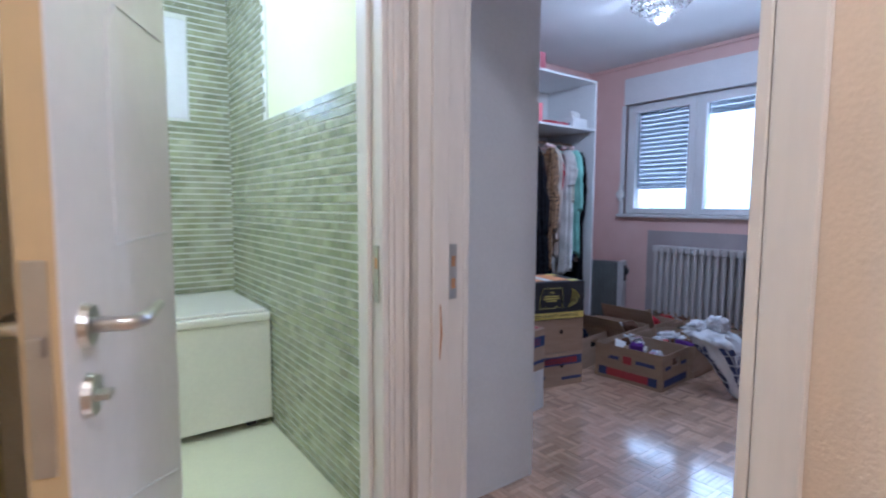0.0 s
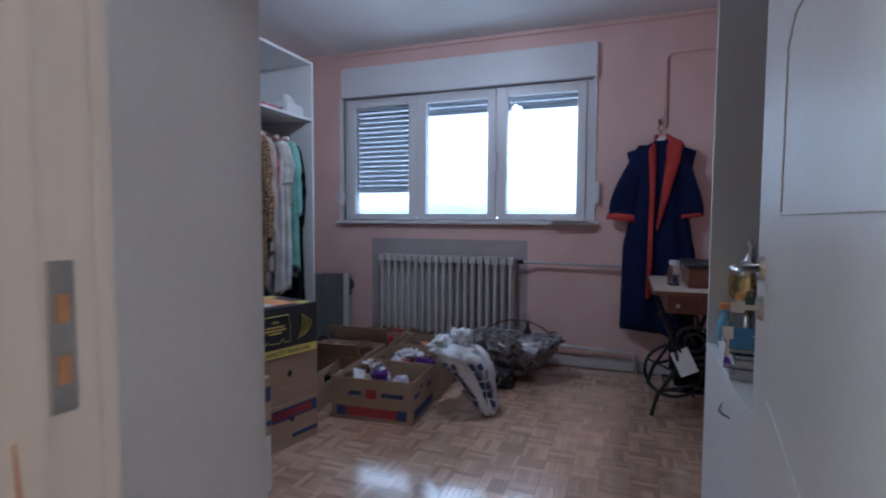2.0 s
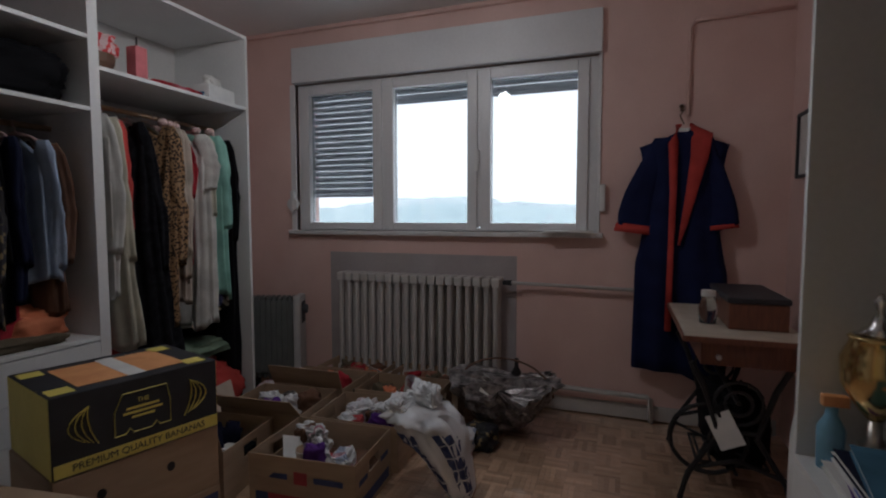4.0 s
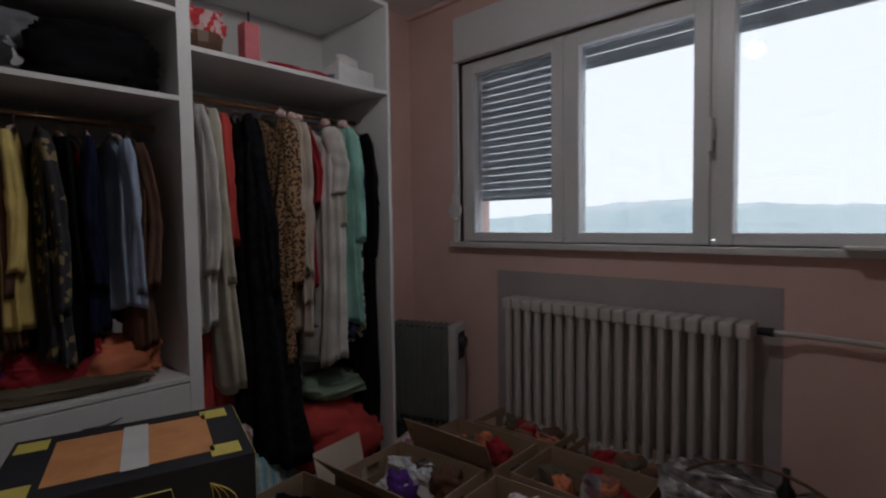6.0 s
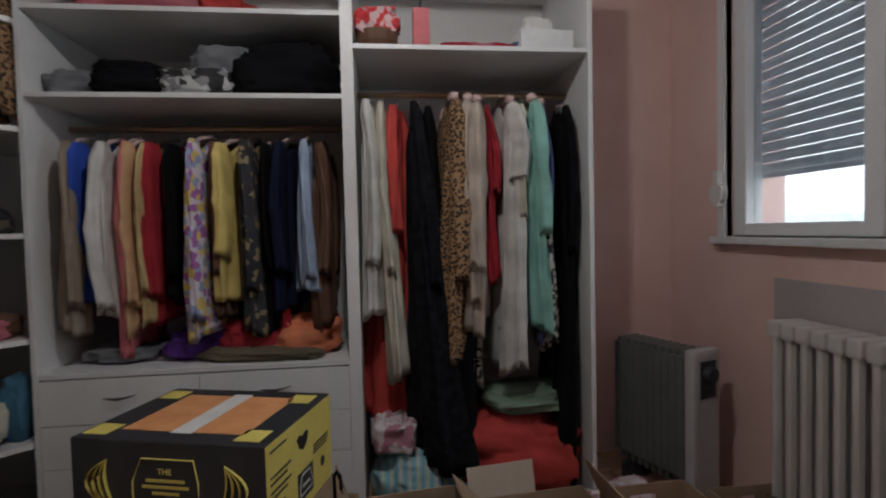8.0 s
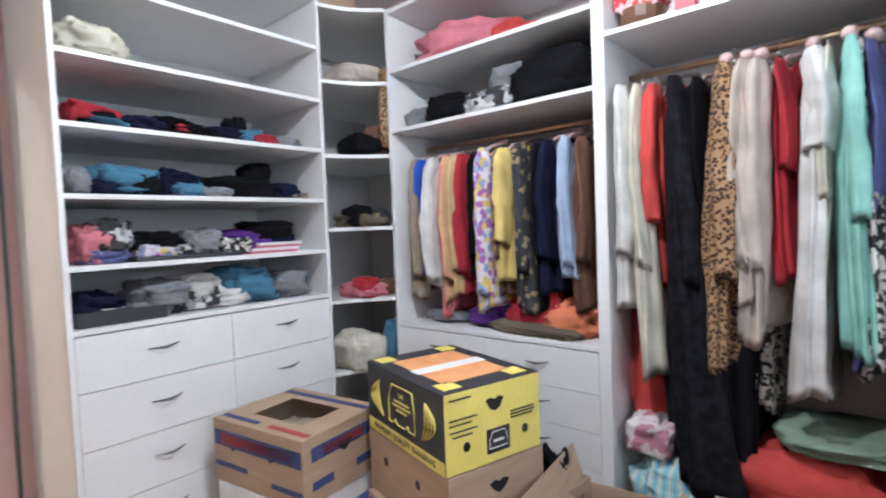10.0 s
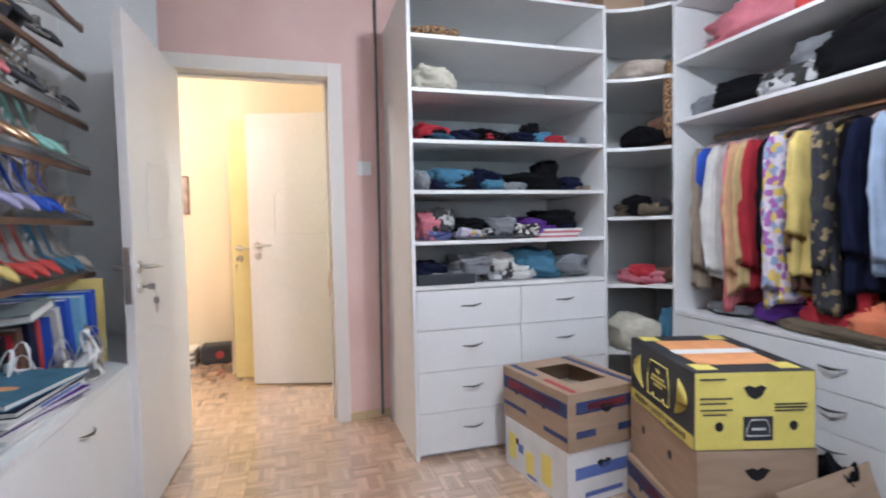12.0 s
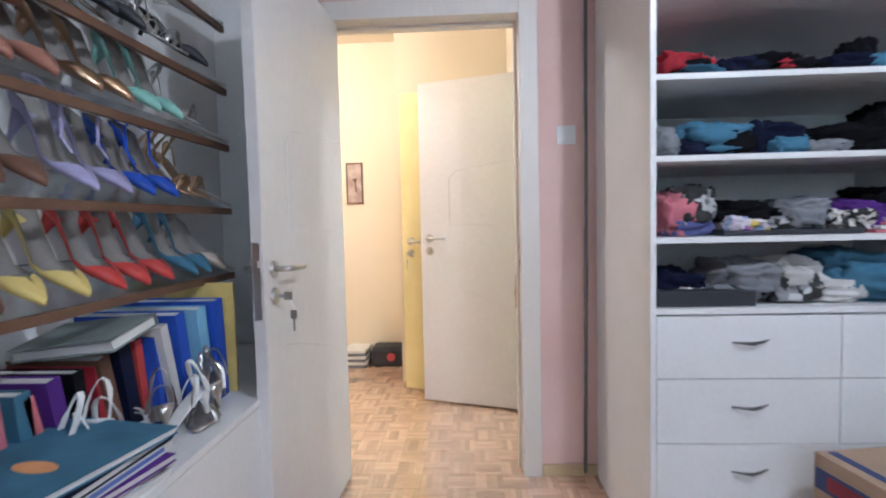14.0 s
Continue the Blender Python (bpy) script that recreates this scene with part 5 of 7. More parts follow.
pw = thing("picture", "small dark-framed picture on the pink wall above the sewing table", "picture", at=pose(5.90, Y0, 1.56))
part("picture_frame", boxes(((-0.14, 0, -0.16), (-0.125, 0.022, 0.16)), ((0.125, 0, -0.16), (0.14, 0.022, 0.16)), ((-0.125, 0, -0.16), (0.125, 0.022, -0.145)), ((-0.125, 0, 0.145), (0.125, 0.022, 0.16)), bev=0.001), M["black"], pw)
part("print", boxes(((-0.125, 0.001, -0.145), (0.125, 0.010, 0.145))), M["paper"], pw)

# ---- boxes ----


def strip(parent, u0, u1, v0, v1, m, side, L, W, mname="print_band"):
    e = 0.0012
    if side == "front":
        b = ((u0, -W / 2 - e, v0), (u1, -W / 2 - 0.0002, v1))
    elif side == "back":
        b = ((u0, W / 2 + 0.0002, v0), (u1, W / 2 + e, v1))
    elif side == "right":
        b = ((L / 2 + 0.0002, u0, v0), (L / 2 + e, u1, v1))
    elif side == "left":
        b = ((-L / 2 - e, u0, v0), (-L / 2 - 0.0002, u1, v1))
    part(mname, boxes(b), m, parent)


def open_box(name, x, y, rz, L, W, H, label, printed=True, flaps=0, z=0.0, seed=0, fill=()):
    b = thing(name, label, "cardboard box", "cardboard boxes on the floor", at=pose(x, y, z, 0, 0, rz))
    t = 0.005
    # Base wears the darkened cardboard, which paints in the shade inside the box.
    part("base", boxes(((-L / 2 + t, -W / 2 + t, 0), (L / 2 - t, W / 2 - t, t))), M["shaded_card"], b)
    for side in ("front", "back"):
        s = -1 if side == "front" else 1
        bm = bmesh.new()
        y_a, y_b = sorted((s * W / 2, s * (W / 2 - t)))
        add_box(bm, (-L / 2, y_a, 0), (L / 2, y_b, H))
        for v in bm.verts:
            if v.co.z > H / 2:
                v.co.y += s * 0.006 * math.sin(seed + v.co.x * 5)
        part("wall", bm, M["card"], b)
    for s in (-1, 1):
        x_a, x_b = sorted((s * L / 2, s * (L / 2 - t)))
        part("wall", boxes(((x_a, -W / 2 + t, 0), (x_b, -0.05, H)), ((x_a, 0.05, 0), (x_b, W / 2 - t, H)), ((x_a, -0.05, 0), (x_b, 0.05, H * 0.62)), ((x_a, -0.05, H * 0.84), (x_b, 0.05, H))), M["card"], b)
    rnd = random.Random(seed)
    for k in range(flaps):
        s = 1 if k % 2 == 0 else -1
        bm = bmesh.new()
        vs = add_box(bm, (-L / 2, 0, 0), (L / 2, 0.004, W * 0.36))
        bmesh.ops.transform(bm, verts=bm.verts, matrix=pose(0, s * (W / 2 + 0.001), H + 0.002, -s * rnd.uniform(15, 45)))
        part("flap", bm, M["card"], b, "raised cardboard flap")
    if printed:
        for side in ("front", "back"):
            strip(b, -L / 2 + 0.03, L / 2 - 0.03, H * 0.10, H * 0.32, M["redp"], side, L, W)
            strip(b, -L / 2 + 0.03, -L / 2 + 0.09, H * 0.09, H * 0.33, M["navy"], side, L + 0.0, W + 0.003)
            strip(b, L / 2 - 0.09, L / 2 - 0.03, H * 0.09, H * 0.33, M["navy"], side, L, W + 0.003)
            strip(b, -L / 2 + 0.05, -0.06, H * 0.60, H * 0.70, M["navy"], side, L, W)
            strip(b, 0.06, L / 2 - 0.05, H * 0.60, H * 0.70, M["navy"], side, L, W)
            strip(b, -0.03, 0.03, H * 0.54, H * 0.76, M["redp"], side, L, W)
        for side in ("left", "right"):
            strip(b, -W / 2 + 0.03, W / 2 - 0.03, H * 0.10, H * 0.30, M["navy"], side, L, W)
            strip(b, -W / 2 + 0.04, -0.07, H * 0.56, H * 0.66, M["navy"], side, L, W)
            strip(b, 0.07, W / 2 - 0.04, H * 0.56, H * 0.66, M["navy"], side, L, W)
    return b


def clutter(x, y, z, rz, L, W, H, seed, palette, n=9):
    """A soft filling with papers, cups, parcels and crumpled bags on it, up to the rim of a box."""
    rnd = random.Random(seed)
    base = pose(x, y, z, 0, 0, rz)
    dark = palette[-1][0]
    f = thing("cloth_bundle", "dark crumpled cloth filling an open box", "cloth bundle", "odds and ends in the boxes", at=base)
    part("cloth", lump(L - 0.03, W - 0.03, H * 0.62, seed * 3 + 1, n=16, fold=0.3, flat=0.35), cl(dark) if dark in C else M[dark], f, smooth=True)
    for k in range(n):
        px, py = rnd.uniform(-L / 2 + 0.085, L / 2 - 0.085), rnd.uniform(-W / 2 + 0.08, W / 2 - 0.08)
        mk, nm, lb = palette[k % len(palette)]
        mm = PRINT[mk] if mk in PRINT else (M[mk] if mk in M else cl(mk))
        at = base @ pose(px, py, H * rnd.uniform(0.40, 0.55), 0, 0, rnd.uniform(0, 180))
        h = thing(nm, lb + " in an open box", nm.replace("_", " "), "odds and ends in the boxes", at=at)
        if nm == "cup":
            r = rnd.uniform(0.026, 0.036)
            c = tube([(0, 0, 0), (0, 0.02, 0.09)], [r * 0.8, r], 16)
            part("wall", c, mm, h, smooth=False)
            # The cup is solid; a dark disc on top paints the shade of its mouth.
            part("opening", tube([(0, 0.02, 0.0902), (0, 0.0203, 0.0915)], [r * 0.88, r * 0.88], 16), M["shaded_card"], h, "dark disc painted as the shade in the cup")
        elif nm == "card":
            w_, d_ = rnd.uniform(0.05, 0.08), rnd.uniform(0.04, 0.06)
            b = boxes(((-w_, -d_, 0), (w_, d_, 0.003)))
            bmesh.ops.transform(b, verts=b.verts, matrix=pose(0, 0, 0.045, rnd.uniform(-50, 50), rnd.uniform(-35, 35), 0))
            part("sheet", b, mm, h)
        elif nm == "packet":
            b = boxes(((-0.05, -0.03, 0), (0.05, 0.03, 0.035)), bev=0.003)
            bmesh.ops.transform(b, verts=b.verts, matrix=pose(0, 0, 0.03, rnd.uniform(-30, 30), rnd.uniform(-30, 30), 0))
            part("carton", b, mm, h)
        else:
            d = (rnd.uniform(0.09, 0.17), rnd.uniform(0.07, 0.12), H * rnd.uniform(0.35, 0.6))
            part("body", lump(*d, seed * 20 + k, n=12, fold=0.6), mm, h, smooth=mk in C)
PW = [("bag", "plastic_bag", "crumpled white plastic bag"), ("whitep", "card", "white printed card"), ("junk", "wrapped_parcel", "small parcel in printed wrapping paper"), ("paper", "cup", "pale paper cup"),
      ("bag", "plastic_bag", "crumpled thin white bag"), ("purple", "bow", "small purple bow"), ("redp", "packet", "small red packet"), ("foil", "plastic_bag", "crumpled silvery wrapper"), ("whitep", "packet", "small white packet"), ("speckle", "pouch", "pink and white soft pouch"), ("brown", "cloth_bundle", "dark brown bundled cloth")]
PD = [("dustyrose", "cloth_bundle", "dark red bundled cloth"), ("coral", "pouch", "small orange pouch"), ("crimson", "pouch", "dark red pouch"), ("paper", "card", "pale card"), ("brown", "cloth_bundle", "brown bundled cloth"), ("khaki", "cloth_bundle", "dark brown bundled cloth")]
PB = [("darknavy", "cloth_bundle", "dark bundled cloth"), ("black", "cloth_bundle", "black bundled cloth"), ("whitep", "packet", "flat white packet"), ("darknavy", "cloth_bundle", "navy bundled cloth"), ("black", "plastic_bag", "crumpled black plastic bag")]
BOXES = [
    (4.86, 2.83, 94, 0.48, 0.38, 0.235, True, 0, PW, "open brown box with red and blue print, full of small parcels"),
    (4.78, 3.41, 97, 0.46, 0.38, 0.23, False, 1, PB, "open brown box with raised flaps and dark things inside"),
    (5.22, 3.33, 95, 0.46, 0.38, 0.235, False, 1, PW, "open brown box full of wrapped odds and ends"),
    (5.28, 2.83, 94, 0.46, 0.38, 0.225, False, 0, PW, "open plain brown box full of white bags"),
    (5.62, 3.33, 92, 0.46, 0.34, 0.23, False, 1, PD, "open brown box with dark red and orange cloths"),
    (5.66, 2.80, 92, 0.48, 0.32, 0.23, False, 0, PD, "open brown box near the radiator with a rolled paper"),
    (5.965, 3.28, 90, 0.46, 0.26, 0.22, False, 0, PD, "open brown box against the radiator"),
    (5.965, 2.76, 90, 0.46, 0.26, 0.22, False, 0, PD, "open brown box against the radiator with dark things"),
]
for k, (x, y, rz, L, W, H, pr, fl, pal, lb) in enumerate(BOXES):
    open_box("open_box", x, y, rz, L, W, H, lb, pr, fl, seed=k)
    clutter(x, y, 0.006, rz, L, W, H, k + 3, pal, 13)
rp = thing("paper_roll", "rolled blue and white wrapping paper standing in a box", "paper roll", at=pose(5.50, 2.72, 0.10, 14, -16, 0))
bm = bmesh.new()
add_tube(bm, [(0, 0, 0), (0, 0, 0.27)], 0.032, 18, cap=False)
add_tube(bm, [(0, 0, 0.27), (0, 0, 0.0)], 0.027, 18, cap=False)
part("roll", bm, PRINT["junk"], rp, smooth=True)


def banana_box():
    L, W, H = 0.50, 0.375, 0.245
    b = thing("banana_box", "black and yellow fruit carton stacked on a brown carton", "fruit carton", at=pose(4.24, 3.245, 0.4475, 0, 0, -16))
    bm = bmesh.new()
    add_box(bm, (-L / 2, -W / 2, 0), (L / 2, W / 2, H), 0.003)
    part("carton", bm, M["black"], b)
    e = 0.0015
    part("yellow_end", boxes(((L / 2, -W / 2 + 0.003, 0.003), (L / 2 + e, W / 2 - 0.003, H - 0.003))), M["yellow"], b, "yellow printed end")
    part("yellow_end", boxes(((-L / 2 - e, -W / 2 + 0.003, 0.003), (-L / 2, W / 2 - 0.003, H - 0.003))), M["yellow"], b, "yellow printed end")
    part("yellow_band", boxes(((-L / 2 + 0.004, -W / 2 - e, 0.004), (L / 2 - 0.001, -W / 2, 0.045))), M["yellow"], b, "yellow band along the long side")

    def words(txt, size, m, mm, parent=b):
        cu = bpy.data.curves.new("lettering", "FONT")
        cu.body, cu.size, cu.align_x, cu.align_y, cu.extrude = txt, size, "CENTER", "CENTER", 0.0006
        ob = new("lettering", cu)
        ob.data.materials.append(m)
        ob.parent = parent
        ob.matrix_local = mm
        return ob

    words("PREMIUM QUALITY BANANAS", 0.030, M["black"], pose(0.0, -W / 2 - 0.0022, 0.0245, 90, 0, 0))
    words("THE", 0.020, M["yellow"], pose(0.0, -W / 2 - 0.002, 0.175, 90, 0, 0))
    bars = bmesh.new()
    for z, w_ in ((0.15, 0.10), (0.135, 0.12), (0.12, 0.07)):
        add_box(bars, (-w_ / 2, -W / 2 - e, z), (w_ / 2, -W / 2 - 0.0002, z + 0.007))
    part("print_mark", bars, M["yellow"], b, "pale printed mark")
    bm = bmesh.new()
    van = [(-0.085, 0.075), (-0.085, 0.15), (-0.06, 0.205), (0.075, 0.205), (0.085, 0.15), (0.085, 0.075), (0.05, 0.075), (0.04, 0.09), (0.025, 0.075), (-0.03, 0.075), (-0.042, 0.09), (-0.055, 0.075), (-0.085, 0.075)]
    add_tube(bm, [(x, -W / 2 - 0.0012, z) for x, z in van], [(0.003, 0.0012)] * len(van), 6)
    part("badge_outline", bm, M["yellow"], b, "yellow outlined badge")
    for s in (-1, 1):
        bm = bmesh.new()
        for k in range(4):
            bulge = 0.010 + 0.017 * k
            p0, p1, p2 = Vector((0.0, 0.062)), Vector((bulge * 1.7, 0.012)), Vector((-0.022 + 0.012 * k, -0.060 + 0.005 * k))
            pts = []
            for j in range(9):
                w_ = j / 8
                q = (1 - w_) ** 2 * p0 + 2 * w_ * (1 - w_) * p1 + w_ * w_ * p2
                pts.append((s * (0.152 + q.x), -W / 2 - 0.0015, 0.135 + q.y))
            add_tube(bm, pts, [(0.0022 + 0.0050 * math.sin(math.pi * j / 8) ** 0.7, 0.0012) for j in range(9)], 6)
        part("banana_print", bm, M["yellow"], b, "printed bunch of bananas")
    part("top_print", boxes(((-0.16, -0.13, H), (0.17, 0.13, H + e))), M["orange"], b, "orange printed lid panel")
    part("top_print", boxes(((-0.02, -0.14, H + e), (0.035, 0.14, H + 0.003))), M["whitep"], b, "white band across the lid")
    for x_, y_ in ((-0.21, -0.14), (0.19, -0.14), (0.19, 0.12), (-0.21, 0.12)):
        part("top_corner_print", boxes(((x_ - 0.03, y_ - 0.025, H), (x_ + 0.035, y_ + 0.04, H + e))), M["yellow"], b)
    xe = L / 2 + e
    bm = bmesh.new()
    add_tube(bm, [(xe + 0.0002, 0, 0.205), (xe + 0.0012, 0, 0.205)], 0.001, 3)
    # Holes are not cut: black plugs on the end paint their inner shade.
    hole = bmesh.new()
    pr = [(-0.035, 0.205), (-0.018, 0.212), (0, 0.205), (0.018, 0.212), (0.035, 0.205), (0.02, 0.178), (0, 0.168), (-0.02, 0.178)]
    v0 = [hole.verts.new((xe + 0.001, y, z - 0.01)) for y, z in pr]
    v1 = [hole.verts.new((xe - 0.006, y, z - 0.01)) for y, z in pr]
    hole.faces.new(v0)
    for k in range(8):
        hole.faces.new((v0[k], v0[(k + 1) % 8], v1[(k + 1) % 8], v1[k]))
    part("hand_hole", hole, M["iron"], b, "dark patch painted as the shade in a hand hole")
    bm.free()
    for y in (-0.11, 0.12):
        part("air_hole", tube([(xe - 0.004, y, 0.075), (xe + 0.001, y, 0.075)], [(0.013, 0.015)] * 2, 12), M["iron"], b)
    part("print_panel", boxes(((xe + 0.0002, -0.035, 0.03), (xe + 0.0012, 0.055, 0.105)), bev=0.0), M["black"], b, "small dark printed panel")
    bm = bmesh.new()
    add_tube(bm, [(xe + 0.0014, y_, z_) for y_, z_ in ((-0.025, 0.045), (-0.025, 0.07), (-0.012, 0.095), (0.035, 0.095), (0.045, 0.07), (0.045, 0.045), (-0.025, 0.045))], [(0.0012, 0.0022)] * 7, 6)
    add_box(bm, (xe + 0.0013, -0.01, 0.062), (xe + 0.0018, 0.032, 0.070))
    part("badge_outline", bm, M["whitep"], b, "white outlined badge")
    for y0_, y1_, zz in ((-0.17, -0.09, 0.22), (0.06, 0.16, 0.14), (0.06, 0.16, 0.13), (0.06, 0.15, 0.12), (-0.17, -0.07, 0.16), (-0.17, -0.09, 0.145), (-0.17, -0.07, 0.125), (-0.16, -0.09, 0.11), (0.0, 0.045, 0.085), (0.0, 0.045, 0.07), (0.0, 0.045, 0.05)):
        part("print_line", boxes(((xe + 0.0013, y0_, zz), (xe + 0.002, y1_, zz + 0.005))), M["black"], b, "line of small print")
    return b


banana_box()
fp = simple("card_flap", [((-0.13, -0.002, 0), (0.13, 0.002, 0.29))], mat("pale_card", (0.62, 0.53, 0.44), (0.56, 0.47, 0.38), 9, 0.85), "pale cardboard flap standing up between the boxes", "cardboard flap", at=pose(5.12, 3.60, 0.01, -14, 0, 8), bev=0.0005)


def carton(name, x, y, z, rz, L, W, H, label, m, prints=(), hole=True, openings=False):
    b = thing(name, label, "carton", "stacked cartons", at=pose(x, y, z, 0, 0, rz))
    t = 0.004
    if openings:
        part("base", boxes(((-L / 2, -W / 2, 0), (L / 2, W / 2, 0.004))), m, b)
        for q in (((-L / 2, -W / 2, 0.004), (L / 2, -W / 2 + t, H)), ((-L / 2, W / 2 - t, 0.004), (L / 2, W / 2, H)), ((-L / 2, -W / 2 + t, 0.004), (-L / 2 + t, W / 2 - t, H)),
                  ((L / 2 - t, -W / 2 + t, 0.004), (L / 2, W / 2 - t, H))):
            part("wall_panel", boxes(q), m, b)
        for q in (((-L / 2, -W / 2, H), (L / 2, -W / 2 + 0.10, H + t)), ((-L / 2, W / 2 - 0.10, H), (L / 2, W / 2, H + t)), ((-L / 2, -W / 2 + 0.10, H), (-L / 2 + 0.11, W / 2 - 0.10, H + t)), ((L / 2 - 0.11, -W / 2 + 0.10, H), (L / 2, W / 2 - 0.10, H + t))):
            part("lid_strip", boxes(q), m, b)
    else:
        part("carton", boxes(((-L / 2, -W / 2, 0), (L / 2, W / 2, H)), bev=0.003), m, b)
    for side, u0, u1, v0, v1, mm in prints:
        if side == "top":
            part("print_band", boxes(((u0, v0, H + t + 0.0002), (u1, v1, H + t + 0.0014))), mm, b)
        else:
            strip(b, u0, u1, v0, v1, mm, side, L, W)
    if hole:
        # Black plugs on the closed carton walls paint the shade inside the holes.
        part("hand_hole", tube([(L / 2 - 0.003, -0.035, H * 0.66), (L / 2 + 0.001, -0.03, H * 0.66)], 0.001, 3), M["iron"], b)
        h = bmesh.new()
        pr = [(-0.04, 0.01), (-0.015, 0.018), (0, 0.010), (0.015, 0.018), (0.04, 0.01), (0.02, -0.015), (0, -0.025), (-0.02, -0.015)]
        vs = [h.verts.new((L / 2 + 0.0012, q[0], H * 0.68 + q[1])) for q in pr]
        vb = [h.verts.new((L / 2 - 0.006, q[0], H * 0.68 + q[1])) for q in pr]
        h.faces.new(vs)
        for k in range(8):
            h.faces.new((vs[k], vs[(k + 1) % 8], vb[(k + 1) % 8], vb[k]))
        part("hand_hole", h, M["iron"], b)
        for u in (-0.13, 0.08):
            part("air_hole", tube([(u, -W / 2 + 0.004, H * 0.62), (u, -W / 2 - 0.001, H * 0.62)], [(0.014, 0.016)] * 2, 12), M["iron"], b)
    return b


carton("brown_carton", 4.24, 3.25, 0.223, -15, 0.505, 0.38, 0.222, "plain brown carton with hand holes under the yellow fruit carton", M["card"])
RB = [("front", -0.24, 0.24, 0.14, 0.20, M["navy"]), ("front", -0.2, 0.2, 0.15, 0.19, M["redp"]), ("front", -0.24, -0.05, 0.06, 0.08, M["navy"]), ("front", 0.08, 0.24, 0.04, 0.06, M["navy"]),
      ("right", -0.16, 0.16, 0.15, 0.20, M["navy"]), ("right", -0.10, 0.10, 0.16, 0.19, M["redp"]), ("right", -0.16, -0.06, 0.05, 0.08, M["navy"]), ("right", 0.06, 0.16, 0.05, 0.08, M["navy"])]
carton("printed_carton", 4.235, 3.24, 0.0, -13, 0.50, 0.38, 0.221, "brown carton with red and blue print under the stack", M["card"], RB)
TOPB = [("top", -0.235, -0.03, -0.17, -0.145, M["navy"]), ("top", 0.03, 0.235, -0.17, -0.145, M["redp"]), ("top", -0.235, 0.235, 0.135, 0.165, M["navy"])]
carton("printed_carton", 3.64, 3.03, 0.234, 8, 0.49, 0.40, 0.235, "brown carton with red and blue stripes and an open lid", M["card"], RB + TOPB, openings=True)
heap("shoe_pile", (3.64, 3.03, 0.2385), (0.30, 0.24, 0.20), "taupe", "grey and brown shoes inside the open carton", "shoes", seed=201, fold=0.4)
WB = [("front", -0.20, -0.14, 0.05, 0.17, M["yellow"]), ("front", -0.06, -0.0, 0.03, 0.13, M["yellow"]), ("front", 0.06, 0.13, 0.04, 0.17, M["yellow"]), ("front", -0.12, -0.08, 0.10, 0.14, M["bluep"]), ("front", -0.05, 0.02, 0.015, 0.028, M["bluep"]),
      ("right", -0.15, 0.15, 0.11, 0.16, M["bluep"]), ("right", -0.1, 0.1, 0.03, 0.05, M["bluep"])]
carton("white_carton", 3.645, 3.02, 0.0, 8, 0.47, 0.38, 0.232, "white carton with yellow and blue print under the striped carton", M["whitep"], WB)
open_box("open_box", 4.49, 3.51, -8, 0.18, 0.20, 0.26, "small white and brown box with black bags inside behind the cartons", False, 0, seed=31)
heap("black_bag", (4.49, 3.51, 0.02), (0.15, 0.16, 0.36), "black", "crumpled black bag standing out of a small box", "bag", seed=210, fold=0.4)

# ---- bag, basket ----
sb = thing("shopping_bag", "white plastic shopping bag with navy checks slumped beside the boxes", "shopping bag")
SP = [((5.03, 2.235, 0.0), (0.05, 0.03)), ((5.03, 2.245, 0.03), (0.085, 0.05)), ((5.025, 2.29, 0.14), (0.105, 0.07)), ((5.015, 2.35, 0.26), (0.125, 0.10)), ((5.0, 2.42, 0.35), (0.15, 0.12)), ((4.99, 2.47, 0.385), (0.13, 0.10)), ((4.99, 2.50, 0.40), (0.06, 0.05))]


def bag_point(t_, a, off=0.0):
    k = min(int(t_), len(SP) - 2)
    w_ = t_ - k
    c = Vector(SP[k][0]).lerp(Vector(SP[k + 1][0]), w_)
    rx, ry = (SP[k][1][i] * (1 - w_) + SP[k + 1][1][i] * w_ for i in (0, 1))
    n = 1 + 0.16 * noise.noise(Vector((math.cos(a) * 1.6, math.sin(a) * 1.6, t_ * 0.9))) + (0.13 + 0.05 * t_) * (1 - 2 * abs(noise.noise(Vector((math.cos(a) * 3, math.sin(a) * 3, t_ * 1.5 + 4))))) + 0.02 * t_ * noise.noise(Vector((math.cos(a) * 9, math.sin(a) * 9, t_ * 4)))
    return c + Vector(((rx * n + off) * math.cos(a), (ry * n + off) * math.sin(a), 0))


bm = bmesh.new()
rings = [[bm.verts.new(bag_point(i / 3, 2 * math.pi * k / 40)) for k in range(40)] for i in range(19)]
for a, b in zip(rings, rings[1:]):
    for k in range(40):
        bm.faces.new((a[k], a[(k + 1) % 40], b[(k + 1) % 40], b[k]))
bm.faces.new(rings[0][::-1])
bm.faces.new(rings[-1])
part("bag", bm, M["bag"], sb, smooth=True)
for px_, py_, pz_, w_ in ((5.09, 2.46, 0.36, 0.17), (4.94, 2.50, 0.35, 0.15), (5.02, 2.40, 0.385, 0.12)):
    part("crumpled_fold", lump(w_, 0.12, 0.10, int(w_ * 1000), n=16, fold=0.8), M["bag"], sb).location = (px_, py_, pz_)
